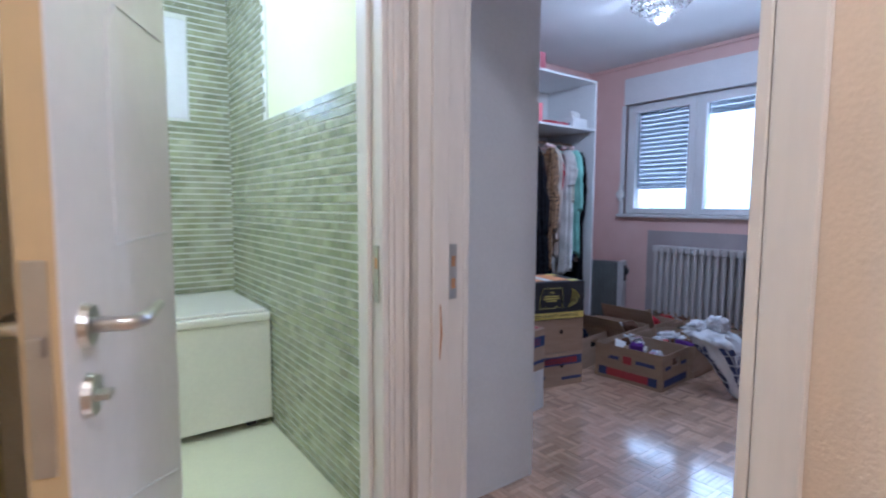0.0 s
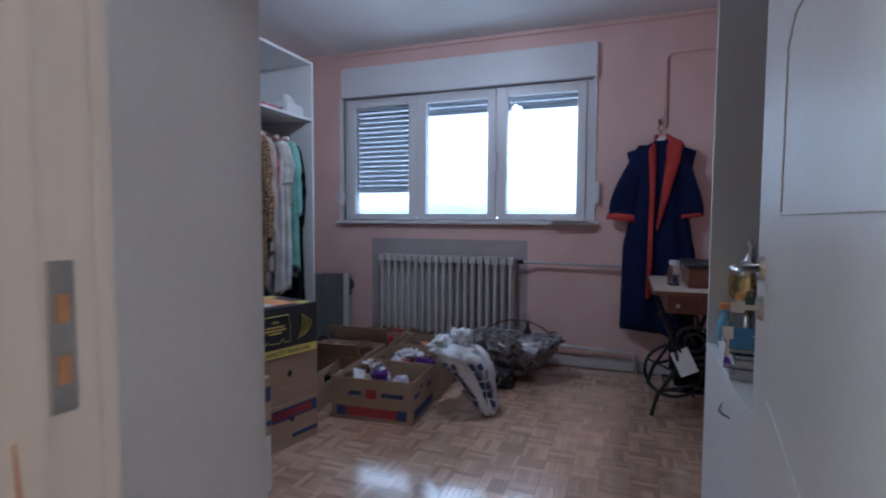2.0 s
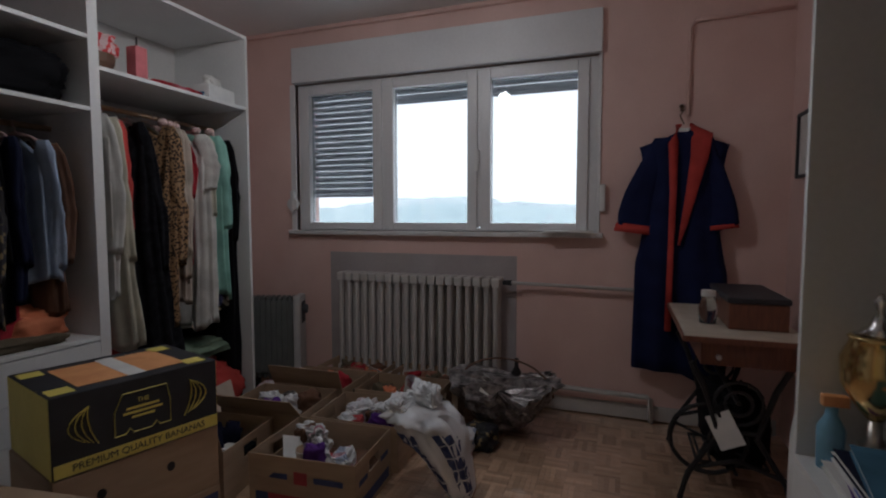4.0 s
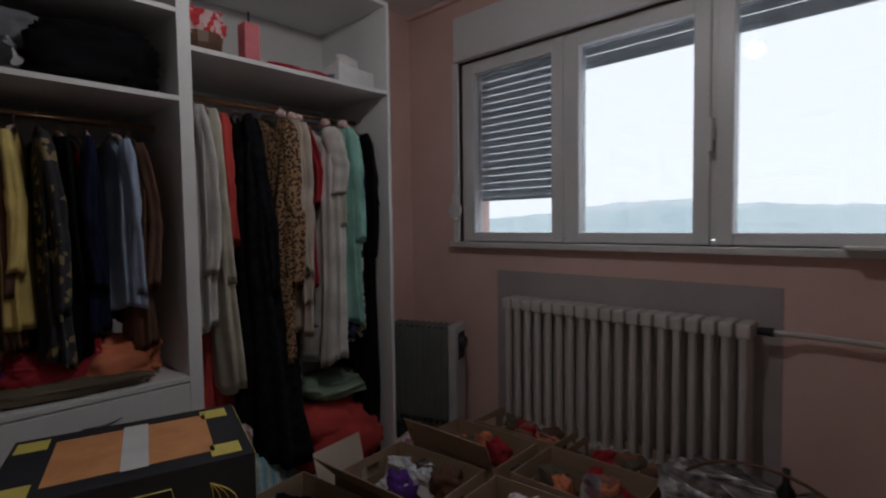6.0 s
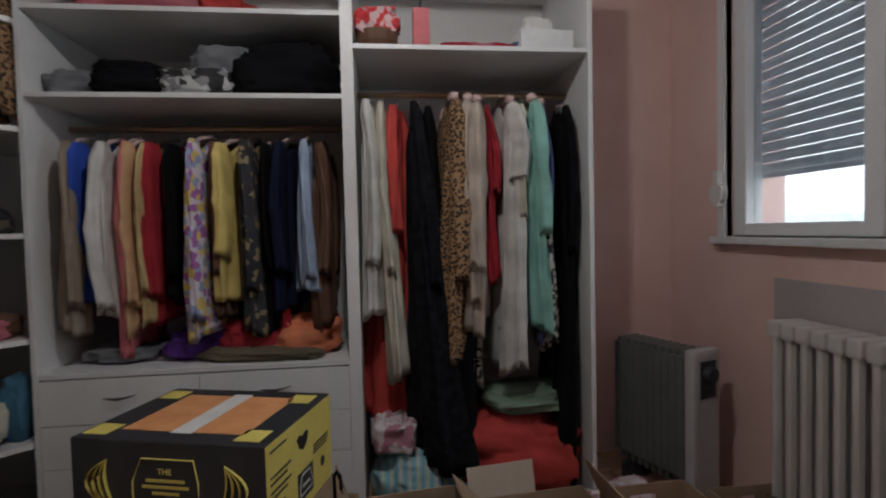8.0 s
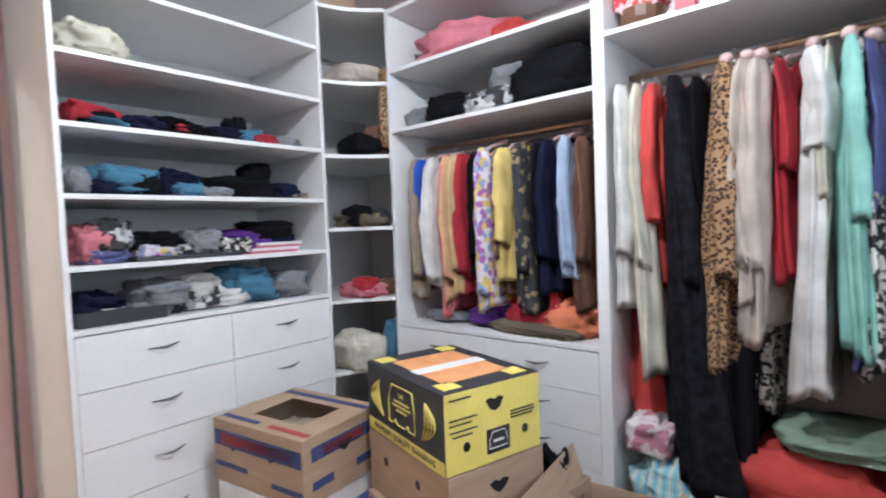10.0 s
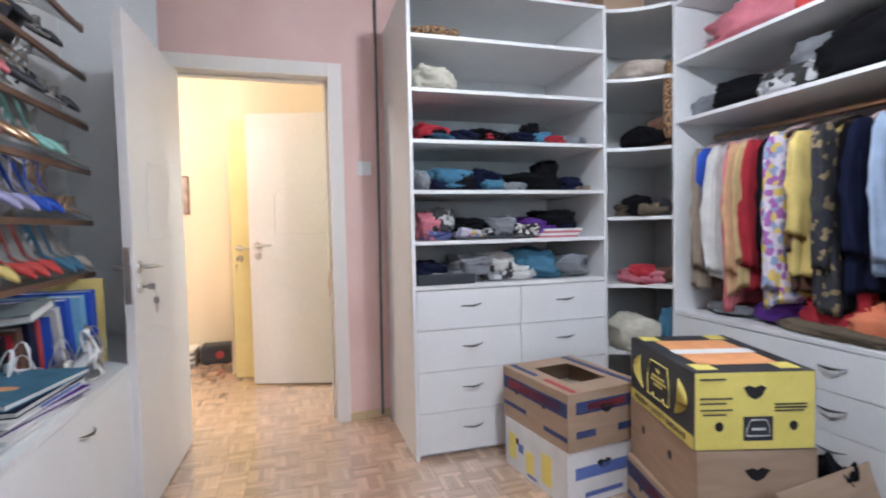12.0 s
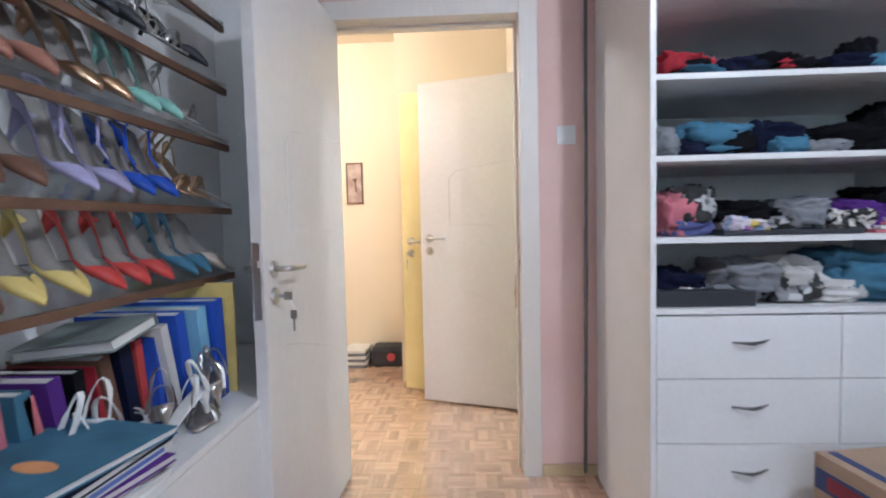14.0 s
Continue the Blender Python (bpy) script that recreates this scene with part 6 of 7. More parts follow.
for lo_, hi_ in ((132, 178), (212, 262)):
    for c_ in range(3):
        for r_ in range(6):
            a0 = radians(lo_ + (hi_ - lo_) * c_ / 3)
            a1 = a0 + radians((hi_ - lo_) / 3 * 0.82)
            t0, t1 = 0.7 + r_ * 0.5, 0.7 + r_ * 0.5 + 0.42
            bm = bmesh.new()
            lo4, hi4 = ([bm.verts.new(bag_point(tt, aa, off)) for tt, aa in ((t0, a0), (t0, a1), (t1, a1), (t1, a0))] for off in (-0.002, 0.002))
            bm.faces.new(hi4)
            bm.faces.new(lo4[::-1])
            for s_ in range(4):
                bm.faces.new((lo4[s_], lo4[(s_ + 1) % 4], hi4[(s_ + 1) % 4], hi4[s_]))
            part("navy_check", bm, M["navy"], sb)


def basket():
    b = thing("basket", "round basket wrapped in crumpled silver foil with a bottle and papers", "basket", at=pose(5.80, 2.24, 0))
    bm = lathe([(0.10, 0.13), (0.16, 0.19), (0.24, 0.25), (0.30, 0.29), (0.305, 0.27), (0.18, 0.18), (0.14, 0.10)], 24)
    bmesh.ops.subdivide_edges(bm, edges=bm.edges, cuts=2, use_grid_fill=True)
    for v in bm.verts:
        a = math.atan2(v.co.y, v.co.x)
        up = max(0.0, (v.co.z - 0.12) / 0.18)
        crush = 1 - 2 * abs(noise.noise(v.co * 11))
        k = (0.9 + 0.16 * crush + 0.10 * noise.noise(v.co * 24)) * (1 + up * (0.22 * abs(math.sin(a)) - 0.12))
        v.co.x *= k
        v.co.y *= k
        v.co.z += -0.07 + up * (0.07 * noise.noise(Vector((math.cos(a) * 4, math.sin(a) * 4, 1))) + 0.05 * abs(math.sin(a)) ** 3) + 0.02 * crush * up
    part("foil_wrap", bm, M["foil"], b)
    part("handle", tube([(0, 0.28 * math.cos(a * math.pi / 14), 0.20 + 0.20 * math.sin(a * math.pi / 14)) for a in range(15)], 0.006, 8), M["rail"], b)
    rnd = random.Random(9)
    for k in range(16):
        bm = boxes(((-0.05, -0.09, 0), (0.05, 0.09, 0.003)))
        bmesh.ops.transform(bm, verts=bm.verts, matrix=pose(rnd.uniform(-0.13, 0.13), rnd.uniform(-0.17, 0.17), 0.17 + 0.006 * k, rnd.uniform(-40, 40), rnd.uniform(-35, 35), rnd.uniform(0, 180)))
        part("paper_sheet", bm, M["paper"] if k % 2 else M["foil"], b)
    return b


basket()
bt = thing("bottle", "small dark bottle standing in the foil basket", "bottle", at=pose(5.86, 2.18, 0.22))
part("glass", lathe([(0, 0.03), (0.09, 0.03), (0.12, 0.012), (0.17, 0.012)], 12), M["iron"], bt, smooth=True)
heap("small_bag", (5.38, 2.40, 0), (0.26, 0.2, 0.14), "junk", "small printed gift bag on the floor", "bag", seed=305)
heap("small_bag", (5.52, 2.30, 0), (0.2, 0.2, 0.12), "patched", "dark printed cloth bag on the floor", "bag", seed=306)

# ---- shoes and books ----


def shoe(name, x, y, z, mk, label, heel=0.09, rz=0, boot=0.0, tilt=-28, style="court"):
    """A shoe with its toe towards +y: an open upper with a lining, a heel, a sole and straps after its style."""
    s = thing(name, label, "shoe", "shoes on the racks", at=pose(x, y, z, tilt, 0, rz))
    m = M[mk] if mk in M else (PRINT[mk] if mk in PRINT else cloth("leather_" + mk, C[mk], tuple(v * 0.85 for v in C[mk]), 0.28, 0.05))
    lift = heel * 0.75

    def sole_z(yy):
        q = min(1.0, max(0.0, (0.03 - yy) / 0.12))
        return lift * q * q * (3 - 2 * q)

    def shell(rows, shrink, rise):
        bm, prev = bmesh.new(), None
        for yy, w_, h_, open_ in rows:
            ring = []
            for k in range(13):
                phi = (k / 6 - 1) * radians(open_)
                ring.append(bm.verts.new(((w_ - shrink) * math.sin(phi), yy + 0.22 * h_ * (1 - math.cos(phi)) * (-1 if yy < -0.07 else 0), sole_z(yy) + rise + (h_ - rise) * (1 - math.cos(phi)) * 0.5)))
            if prev:
                for k in range(12):
                    bm.faces.new((prev[k], prev[k + 1], ring[k + 1], ring[k]))
            else:
                first = ring
            prev = ring
        bm.faces.new(first)
        bm.faces.new(prev)
        return bm

    if style == "sandal":
        so = bmesh.new()
        add_tube(so, [(0, yy, sole_z(yy) + 0.004) for yy in (-0.105, -0.07, -0.03, 0.01, 0.05, 0.09, 0.115)], [(w_, 0.004) for w_ in (0.014, 0.026, 0.024, 0.028, 0.036, 0.030, 0.010)], 12)
        part("sole", so, m, s, smooth=True)
        for y0, y1, h_, w_ in ((0.075, 0.06, 0.035, 0.037), (0.045, 0.06, 0.045, 0.036), (-0.04, -0.075, 0.065, 0.027), (-0.09, -0.07, 0.085, 0.026)):
            part("strap", tube([(w_ * math.cos(a * math.pi / 8), y0 + (y1 - y0) * math.sin(a * math.pi / 8), sole_z(y0) + 0.004 + h_ * math.sin(a * math.pi / 8)) for a in range(9)], [(0.006, 0.0018)] * 9, 6), m, s)
    else:
        rows = [(-0.108, 0.012, 0.062, 100), (-0.098, 0.024, 0.064, 100), (-0.07, 0.029, 0.058, 98), (-0.03, 0.027, 0.046, 96), (0.01, 0.032, 0.036, 96), (0.04, 0.037, 0.036, 104), (0.058, 0.038, 0.036, 140), (0.072, 0.036, 0.034, 176), (0.095, 0.025, 0.026, 179), (0.115, 0.011, 0.017, 179), (0.123, 0.003, 0.010, 179)]
        part("upper", shell(rows, 0, 0), m, s, smooth=True)
        part("lining", shell([(a + (0.003 if a < -0.09 else 0), b, c - 0.001, d) for a, b, c, d in rows[:7]], 0.0022, 0.004), cloth("insole", (0.27, 0.25, 0.23)), s, "pale grey lining and insole", True)
        n_straps = {"strap": 1, "gladiator": 6}.get(style, 0)
        for q in range(n_straps):
            zz = sole_z(-0.06) + 0.075 + 0.022 * q
            part("strap", tube([(0.031 * math.cos(a * math.pi / 8), -0.065 + 0.045 * math.sin(a * math.pi / 8), zz - 0.012 * math.sin(a * math.pi / 8)) for a in range(17)], [(0.004 + 0.003 * (n_straps > 1), 0.002)] * 17, 6), m, s, "thin ankle strap" if n_straps == 1 else "shiny strap")
        if style == "strap":
            part("strap", tube([(0, 0.045, sole_z(0) + 0.036), (0, 0.01, sole_z(0) + 0.055), (0, -0.02, sole_z(-0.06) + 0.063)], [(0.006, 0.002)] * 3, 6), m, s, "strap over the instep")
    if boot:
        part("shaft", tube([(0, -0.055, lift + 0.035), (0, -0.06, lift + 0.08), (0, -0.062, lift + 0.04 + boot)], [(0.032, 0.043), (0.035, 0.046), (0.042, 0.052)], 14), m, s, smooth=True)
    if heel > 0.03:
        part("heel", tube([(0, -0.085, lift + 0.006), (0, -0.090, lift - 0.02), (0, -0.092, lift * 0.35), (0, -0.092, -0.006)], [(0.022, 0.022), (0.012, 0.014), (0.006, 0.006), (0.006, 0.006)], 10), m, s, smooth=True)
    return s
ROWS_SHOES = [
    (0.985, [(4.27, "beige", 0.06), (4.19, "beige", 0.06), (4.10, "brown", 0.06), (4.00, "mustard", 0.10), (3.90, "mustard", 0.10), (3.80, "scarlet", 0.10), (3.70, "scarlet", 0.10), (3.61, "scarlet", 0.09), (3.50, "teal", 0.10), (3.41, "teal", 0.10), (3.33, "beige", 0.05)]),
    (1.20, [(4.28, "coral", 0.04), (4.20, "grey", 0.05), (4.08, "rail", 0.05), (3.98, "brown", 0.06), (3.86, "lilac", 0.1), (3.76, "lilac", 0.1), (3.66, "blue", 0.09), (3.57, "blue", 0.09), (3.47, "brass", 0.06), (3.39, "brass", 0.06)]),
    (1.41, [(4.26, "dustyrose", 0.06), (4.16, "dustyrose", 0.06), (4.05, "dustyrose", 0.06), (3.94, "dustyrose", 0.06), (3.83, "brass", 0.09), (3.74, "brass", 0.09), (3.62, "mint", 0.1), (3.53, "mint", 0.1), (3.42, "metal", 0.03)]),
    (1.595, [(4.22, "black", 0.06), (4.10, "black", 0.06), (3.98, "pinkc", 0.1), (3.88, "pinkc", 0.1), (3.77, "black", 0.08), (3.68, "black", 0.08), (3.57, "metal", 0.07), (3.48, "metal", 0.07), (3.39, "black", 0.04)]),
    (1.80, [(4.2, "brass", 0.05), (4.1, "black", 0.06), (3.98, "brown", 0.06), (3.85, "brass", 0.05), (3.72, "black", 0.03), (3.6, "metal", 0.03), (3.5, "black", 0.03)]),
    (2.0, [(4.2, "beige", 0.05), (4.08, "taupe", 0.06), (3.9, "black", 0.06), (3.75, "brown", 0.05), (3.6, "black", 0.03)]),
]
NM = dict(beige="beige", mustard="mustard yellow", scarlet="bright red", teal="teal blue", coral="orange", grey="grey", rail="brown", lilac="lilac", dustyrose="dusty rose-brown", blue="royal blue", metal="silver", brown="reddish brown", brass="gold", mint="mint green", black="black", pinkc="pink", taupe="taupe")
for z, row in ROWS_SHOES:
    for k, (x, mk, hl) in enumerate(row):
        style = "gladiator" if (z, mk) == (1.41, "brass") else "strap" if mk in ("lilac", "blue") else "sandal" if mk in ("brass", "coral", "metal") and hl < 0.08 else "court"
        boot = 0.11 if mk == "dustyrose" or (mk == "black" and hl > 0.07) else 0
        shoe("ankle_boot" if boot else "high_heel" if hl > 0.06 else "flat_shoe", x, 0.955, z + 0.085, mk, NM[mk] + (" suede ankle boot" if boot else " high-heeled strappy shoe" if style in ("strap", "gladiator") else " high-heeled court shoe" if hl > 0.06 else " low sandal" if style == "sandal" else " low shoe") + " on the tilted glass rack", hl, rz=(k % 3 - 1) * 4, boot=boot, style=style)


BK = [(3.44, 0.29, 0.05, "blue", 0.3), (3.50, 0.28, 0.045, "sky", 0.29), (3.555, 0.28, 0.04, "blue", 0.27), (3.60, 0.26, 0.03, "white", 0.26), (3.637, 0.24, 0.03, "blue", 0.24), (3.672, 0.23, 0.025, "scarlet", 0.22), (3.71, 0.24, 0.04, "darknavy", 0.22), (3.755, 0.22, 0.035, "brown", 0.21), (3.795, 0.20, 0.025, "crimson", 0.2),
      (3.83, 0.20, 0.03, "black", 0.19), (3.872, 0.20, 0.035, "purple", 0.18), (3.915, 0.18, 0.025, "pinkc", 0.17), (3.955, 0.19, 0.035, "teal", 0.17), (4.0, 0.20, 0.035, "rose", 0.16), (4.043, 0.19, 0.03, "pinkc", 0.15), (4.085, 0.17, 0.035, "denim", 0.15), (4.125, 0.18, 0.03, "crimson", 0.15), (4.165, 0.16, 0.035, "darknavy", 0.14), (4.205, 0.17, 0.03, "brown", 0.14), (4.245, 0.15, 0.03, "crimson", 0.13), (4.285, 0.16, 0.03, "khaki", 0.13), (4.325, 0.14, 0.03, "brown", 0.12)]
for k, (x, h_, t_, mk, d_) in enumerate(BK):
    b = thing("book", "book or binder standing on the shoe cabinet's deck, " + mk.replace("pinkc", "pink").replace("darknavy", "dark navy") + " cover", "book", "books on the cabinet deck", at=pose(x, 0.80, 0.6502, 0, 4 + (k % 4) * 3, 0))
    cm = cloth("cover_" + mk, C[mk], tuple(v * 0.9 for v in C[mk]), 0.4, 0.05)
    part("cover", boxes(((-t_ / 2, 0, 0.0), (-t_ / 2 + 0.003, d_, h_)), ((t_ / 2 - 0.003, 0, 0.0), (t_ / 2, d_, h_)), ((-t_ / 2, d_, 0.0), (t_ / 2, d_ + 0.003, h_))), cm, b)
    part("pages", boxes(((-t_ / 2 + 0.003, 0.004, 0.003), (t_ / 2 - 0.003, d_ - 0.001, h_ - 0.004))), M["paper"], b)
simple("file_folder", [((-0.01, 0, 0), (0.0, 0.32, 0.33))], cl("mustard"), "mustard yellow folder standing behind the binders", "folder", at=pose(3.40, 0.80, 0.6502), bev=0.001)
fb = thing("ring_binder", "grey-green binder lying across the standing books", "binder", at=pose(3.80, 0.84, 0.872, 6, 10, 0))
part("cover", boxes(((-0.11, 0.0, 0), (0.05, 0.235, 0.003)), ((-0.11, 0.0, 0.027), (0.05, 0.235, 0.030)), ((-0.113, 0.0, 0), (-0.11, 0.235, 0.030)), bev=0.0008), cloth("binder_cover", (0.25, 0.29, 0.28)), fb)
part("pages", boxes(((-0.105, 0.004, 0.0035), (0.044, 0.231, 0.022))), M["paper"], fb)
for k, (mk, w_) in enumerate([("whitep", 0.42), ("paper", 0.40), ("purple", 0.38), ("whitep", 0.38), ("darknavy", 0.36), ("teal", 0.34)]):
    mg = thing("flat_book", ("large teal picture book on top of the flat pile" if k == 5 else "large flat book in the pile on the cabinet deck"), "book", "flat books on the deck", at=pose(4.10 - 0.012 * k, 1.072, 0.6502 + 0.0165 * k, 0, 0, 5 * math.sin(k * 2.2) - 6))
    cm = M[mk] if mk in M else cl(mk)
    part("cover", boxes(((-w_ / 2, -0.13, 0), (w_ / 2, 0.13, 0.002)), ((-w_ / 2, -0.13, 0.0135), (w_ / 2, 0.13, 0.0155)), ((-w_ / 2, -0.132, 0), (w_ / 2, -0.13, 0.0155)), bev=0.0005), cm, mg)
    part("pages", boxes(((-w_ / 2 + 0.004, -0.1295, 0.0022), (w_ / 2 - 0.004, 0.126, 0.0133))), M["paper"], mg)
    if k == 5:
        part("cover_picture", tube([(0.03, 0.02, 0.0156), (0.03, 0.02, 0.0165)], [(0.045, 0.02)] * 2, 16), M["orange"], mg, "small orange picture")
    if k == 3:
        part("blue_edge", boxes(((-w_ / 2 + 0.03, 0.1262, 0.003), (0.05, 0.1275, 0.012))), M["bluep"], mg)
for k, (x, y, mk) in enumerate([(3.86, 1.06, "whitep"), (3.79, 1.03, "whitep"), (3.70, 1.06, "metal"), (3.62, 1.09, "metal"), (3.55, 1.05, "foil"), (3.75, 1.13, "whitep"), (3.60, 1.14, "metal")]):
    shoe("sandal", x, y, 0.67 + 0.01 * (k % 2), mk, "white and silver strappy sandal lying on the cabinet deck", 0.07, rz=60 + 37 * k, tilt=-8, style="sandal")

tr = thing("goblet", "tall shiny gold and silver ornamental goblet on the cabinet deck", "goblet", at=pose(4.30, 1.10, 0.6505))
part("foot", lathe([(0, 0.05), (0.012, 0.052), (0.03, 0.02), (0.06, 0.014), (0.075, 0.028), (0.09, 0.014), (0.13, 0.012)], 18), M["metal"], tr, smooth=True)
part("cup", lathe([(0.13, 0.014), (0.15, 0.03), (0.20, 0.062), (0.26, 0.066), (0.30, 0.05), (0.305, 0.055), (0.31, 0.05)], 18), mat("gold_metal", (0.75, 0.55, 0.25), None, 9, 0.18, 1.0), tr, smooth=True)
part("finial", lathe([(0.31, 0.045), (0.33, 0.02), (0.36, 0.008), (0.38, 0.014), (0.40, 0.004)], 14), M["chrome"], tr, smooth=True)
# ---- ironing board and boxes beside the shoe cabinet ----
ib = thing("ironing_board", "white board with blue stripes leaning on the cabinet", "ironing board", at=pose(4.475, 1.105, 0.05, 0, 0, -74))
bm = bmesh.new()
n_ = 16
out = [(0.10 * math.cos(math.pi * k / n_), 0.58 + 0.20 * math.sin(math.pi * k / n_)) for k in range(n_ + 1)] + [(-0.10, 0.0), (0.10, 0.0)]
va = [bm.verts.new((x, 0, z)) for x, z in out]
vb = [bm.verts.new((x, 0.02, z)) for x, z in out]
bm.faces.new(va)
bm.faces.new(vb[::-1])
for k in range(len(out)):
    bm.faces.new((va[k], va[(k + 1) % len(out)], vb[(k + 1) % len(out)], vb[k]))
part("board", bm, M["whitep"], ib)
for k in range(17):
    zz = 0.06 + k * 0.042
    hw = 0.084 if zz < 0.56 else max(0.012, 0.1 * math.sqrt(max(0.0, 1 - ((zz - 0.56) / 0.205) ** 2)) - 0.014)
    part("blue_stripe", boxes(((-hw, 0.0202, zz), (hw, 0.0215, zz + 0.014))), M["bluep"], ib)
    part("blue_stripe", boxes(((-hw, -0.0015, zz), (hw, -0.0002, zz + 0.014))), M["bluep"], ib)
bxx = simple("tall_box", [((-0.035, -0.12, 0), (0.035, 0.10, 0.89))], M["whitep"], "tall flat white box with red edges standing by the cabinet", "box", at=pose(4.44, 1.05, 0, 0, 0, 0))
part("red_edge", boxes(((0.0352, 0.075, 0.02), (0.037, 0.098, 0.885)), ((0.0352, -0.118, 0.865), (0.037, 0.075, 0.885))), M["redp"], bxx)
part("red_edge", boxes(((-0.03, 0.1002, 0.02), (-0.015, 0.102, 0.88)), ((0.015, 0.1002, 0.02), (0.03, 0.102, 0.88))), M["redp"], bxx)
sp = thing("spray_bottle", "small clear spray bottle with blue liquid", "spray bottle", at=pose(4.335, 1.165, 0.6505))
part("bottle", lathe([(0, 0.025), (0.09, 0.027), (0.12, 0.012), (0.14, 0.012)], 14), cl("sky"), sp, smooth=True)
part("trigger", boxes(((-0.012, -0.03, 0.14), (0.012, 0.02, 0.165)), bev=0.003), M["orange"], sp)

# ---- hall ----
pc = thing("picture", "small framed picture of a tree on the hall wall", "picture", at=pose(0.70, 0.90, 1.48))
part("picture_frame", boxes(((0, -0.07, -0.17), (0.015, -0.058, 0.17)), ((0, 0.058, -0.17), (0.015, 0.07, 0.17)), ((0, -0.058, -0.17), (0.015, 0.058, -0.158)), ((0, -0.058, 0.158), (0.015, 0.058, 0.17)), bev=0.001), M["rail"], pc)
part("print", boxes(((0, -0.058, -0.158), (0.006, 0.058, 0.158))), mat("picture_print", (0.52, 0.42, 0.36), (0.34, 0.24, 0.22), 14, 0.5), pc)
part("tree_shape", tube([(0.007, 0.01, -0.07), (0.007, 0.008, 0.0), (0.007, 0.0, 0.04)], [(0.006, 0.001), (0.005, 0.001), (0.022, 0.001)], 8), M["rail"], pc)
bg_ = thing("toolbox", "black and red tool bag on the hall floor", "bag", at=pose(0.84, 1.18, 0))
part("body", boxes(((-0.10, -0.14, 0), (0.10, 0.14, 0.16)), bev=0.03), M["black"], bg_)
part("red_patch", tube([(0.10, 0.02, 0.08), (0.104, 0.02, 0.08)], [0.035, 0.03], 14), M["redp"], bg_)
for k in range(6):
    simple("magazine", [((-0.12, -0.09, 0), (0.12, 0.09, 0.022))], M["paper"] if k % 2 else cl("grey"), "magazine in a stack on the hall floor", "magazine", at=pose(0.84, 0.91 + 0.006 * math.sin(k * 3), 0.0235 * k, 0, 0, 4 * math.sin(k * 2.1)), bev=0.001, group="magazines in a stack")
hl = thing("ceiling_lamp", "round glowing hall ceiling lamp", "ceiling lamp", at=pose(1.55, 0.75, 2.50))
part("shade", lathe([(0.12, 0.10), (0.05, 0.14), (0.02, 0.10), (0.0, 0.04)], 20), M["plastic"], hl, smooth=True)

# ---- bathroom ----
bw = tagged(new("window_2"), "small white bathroom window with clouded glass", "window", kind="structure")
bx0, bx1, bz0, bz1, by = 1.75, 2.32, 1.69, 2.26, 4.3
part("window_frame", boxes(((bx0, by - 0.01, bz0), (bx0 + 0.07, by + 0.06, bz1)), ((bx1 - 0.155, by - 0.01, bz0), (bx1, by + 0.06, bz1)), ((bx0 + 0.07, by - 0.01, bz0), (bx1 - 0.155, by + 0.06, bz0 + 0.10)), ((bx0 + 0.07, by - 0.01, bz1 - 0.08), (bx1 - 0.155, by + 0.06, bz1)), bev=0.004), M["pvc"], bw)
pp = part("pane", boxes(((bx0 + 0.07, by + 0.03, bz0 + 0.10), (bx1 - 0.155, by + 0.035, bz1 - 0.08))), M["pane"], bw)
pp.visible_shadow = False


def bathtub():
    b = thing("bathtub", "ivory acrylic bathtub with a plain front panel", "bathtub")
    x0, x1, y0, y1, z = 1.11, 2.546, 3.56, 4.28, 0.62
    part("front_panel", boxes(((x0, y0, 0.045), (x1, y0 + 0.02, z - 0.045)), bev=0.006), M["tub"], b)
    part("rim", boxes(((x0, y0 - 0.012, z - 0.045), (x1, y0 + 0.07, z)), ((x0, y1 - 0.07, z - 0.045), (x1, y1, z)), ((x0, y0 + 0.07, z - 0.045), (x0 + 0.1, y1 - 0.07, z)), ((x1 - 0.10, y0 + 0.07, z - 0.045), (x1, y1 - 0.07, z)), bev=0.012), M["tub"], b)
    part("basin", boxes(((x0 + 0.1, y0 + 0.07, 0.16), (x1 - 0.1, y0 + 0.08, z - 0.045)), ((x0 + 0.1, y1 - 0.08, 0.16), (x1 - 0.1, y1 - 0.07, z - 0.045)), ((x0 + 0.1, y0 + 0.08, 0.15), (x1 - 0.1, y1 - 0.08, 0.16))), M["tub"], b)
    part("cover", boxes(((x0 + 0.02, y0 + 0.01, z + 0.0005), (x1 - 0.02, y1 - 0.02, z + 0.018)), bev=0.008), M["tub"], b, "smooth ivory cover lying on the tub")
    for x in (x0 + 0.1, x1 - 0.12):
        part("foot", boxes(((x, y0 + 0.05, 0.004), (x + 0.05, y0 + 0.09, 0.045))), M["iron"], b)
    return b


bathtub()
fc = thing("bath_tap", "chrome bath tap on the tiled wall", "tap")
part("spout", tube([(2.12, 4.284, 0.80), (2.12, 4.20, 0.80), (2.12, 4.15, 0.77)], 0.014, 10), M["chrome"], fc, smooth=True)
part("mixer", tube([(2.05, 4.24, 0.81), (2.19, 4.24, 0.81)], 0.02, 12), M["chrome"], fc, smooth=True)

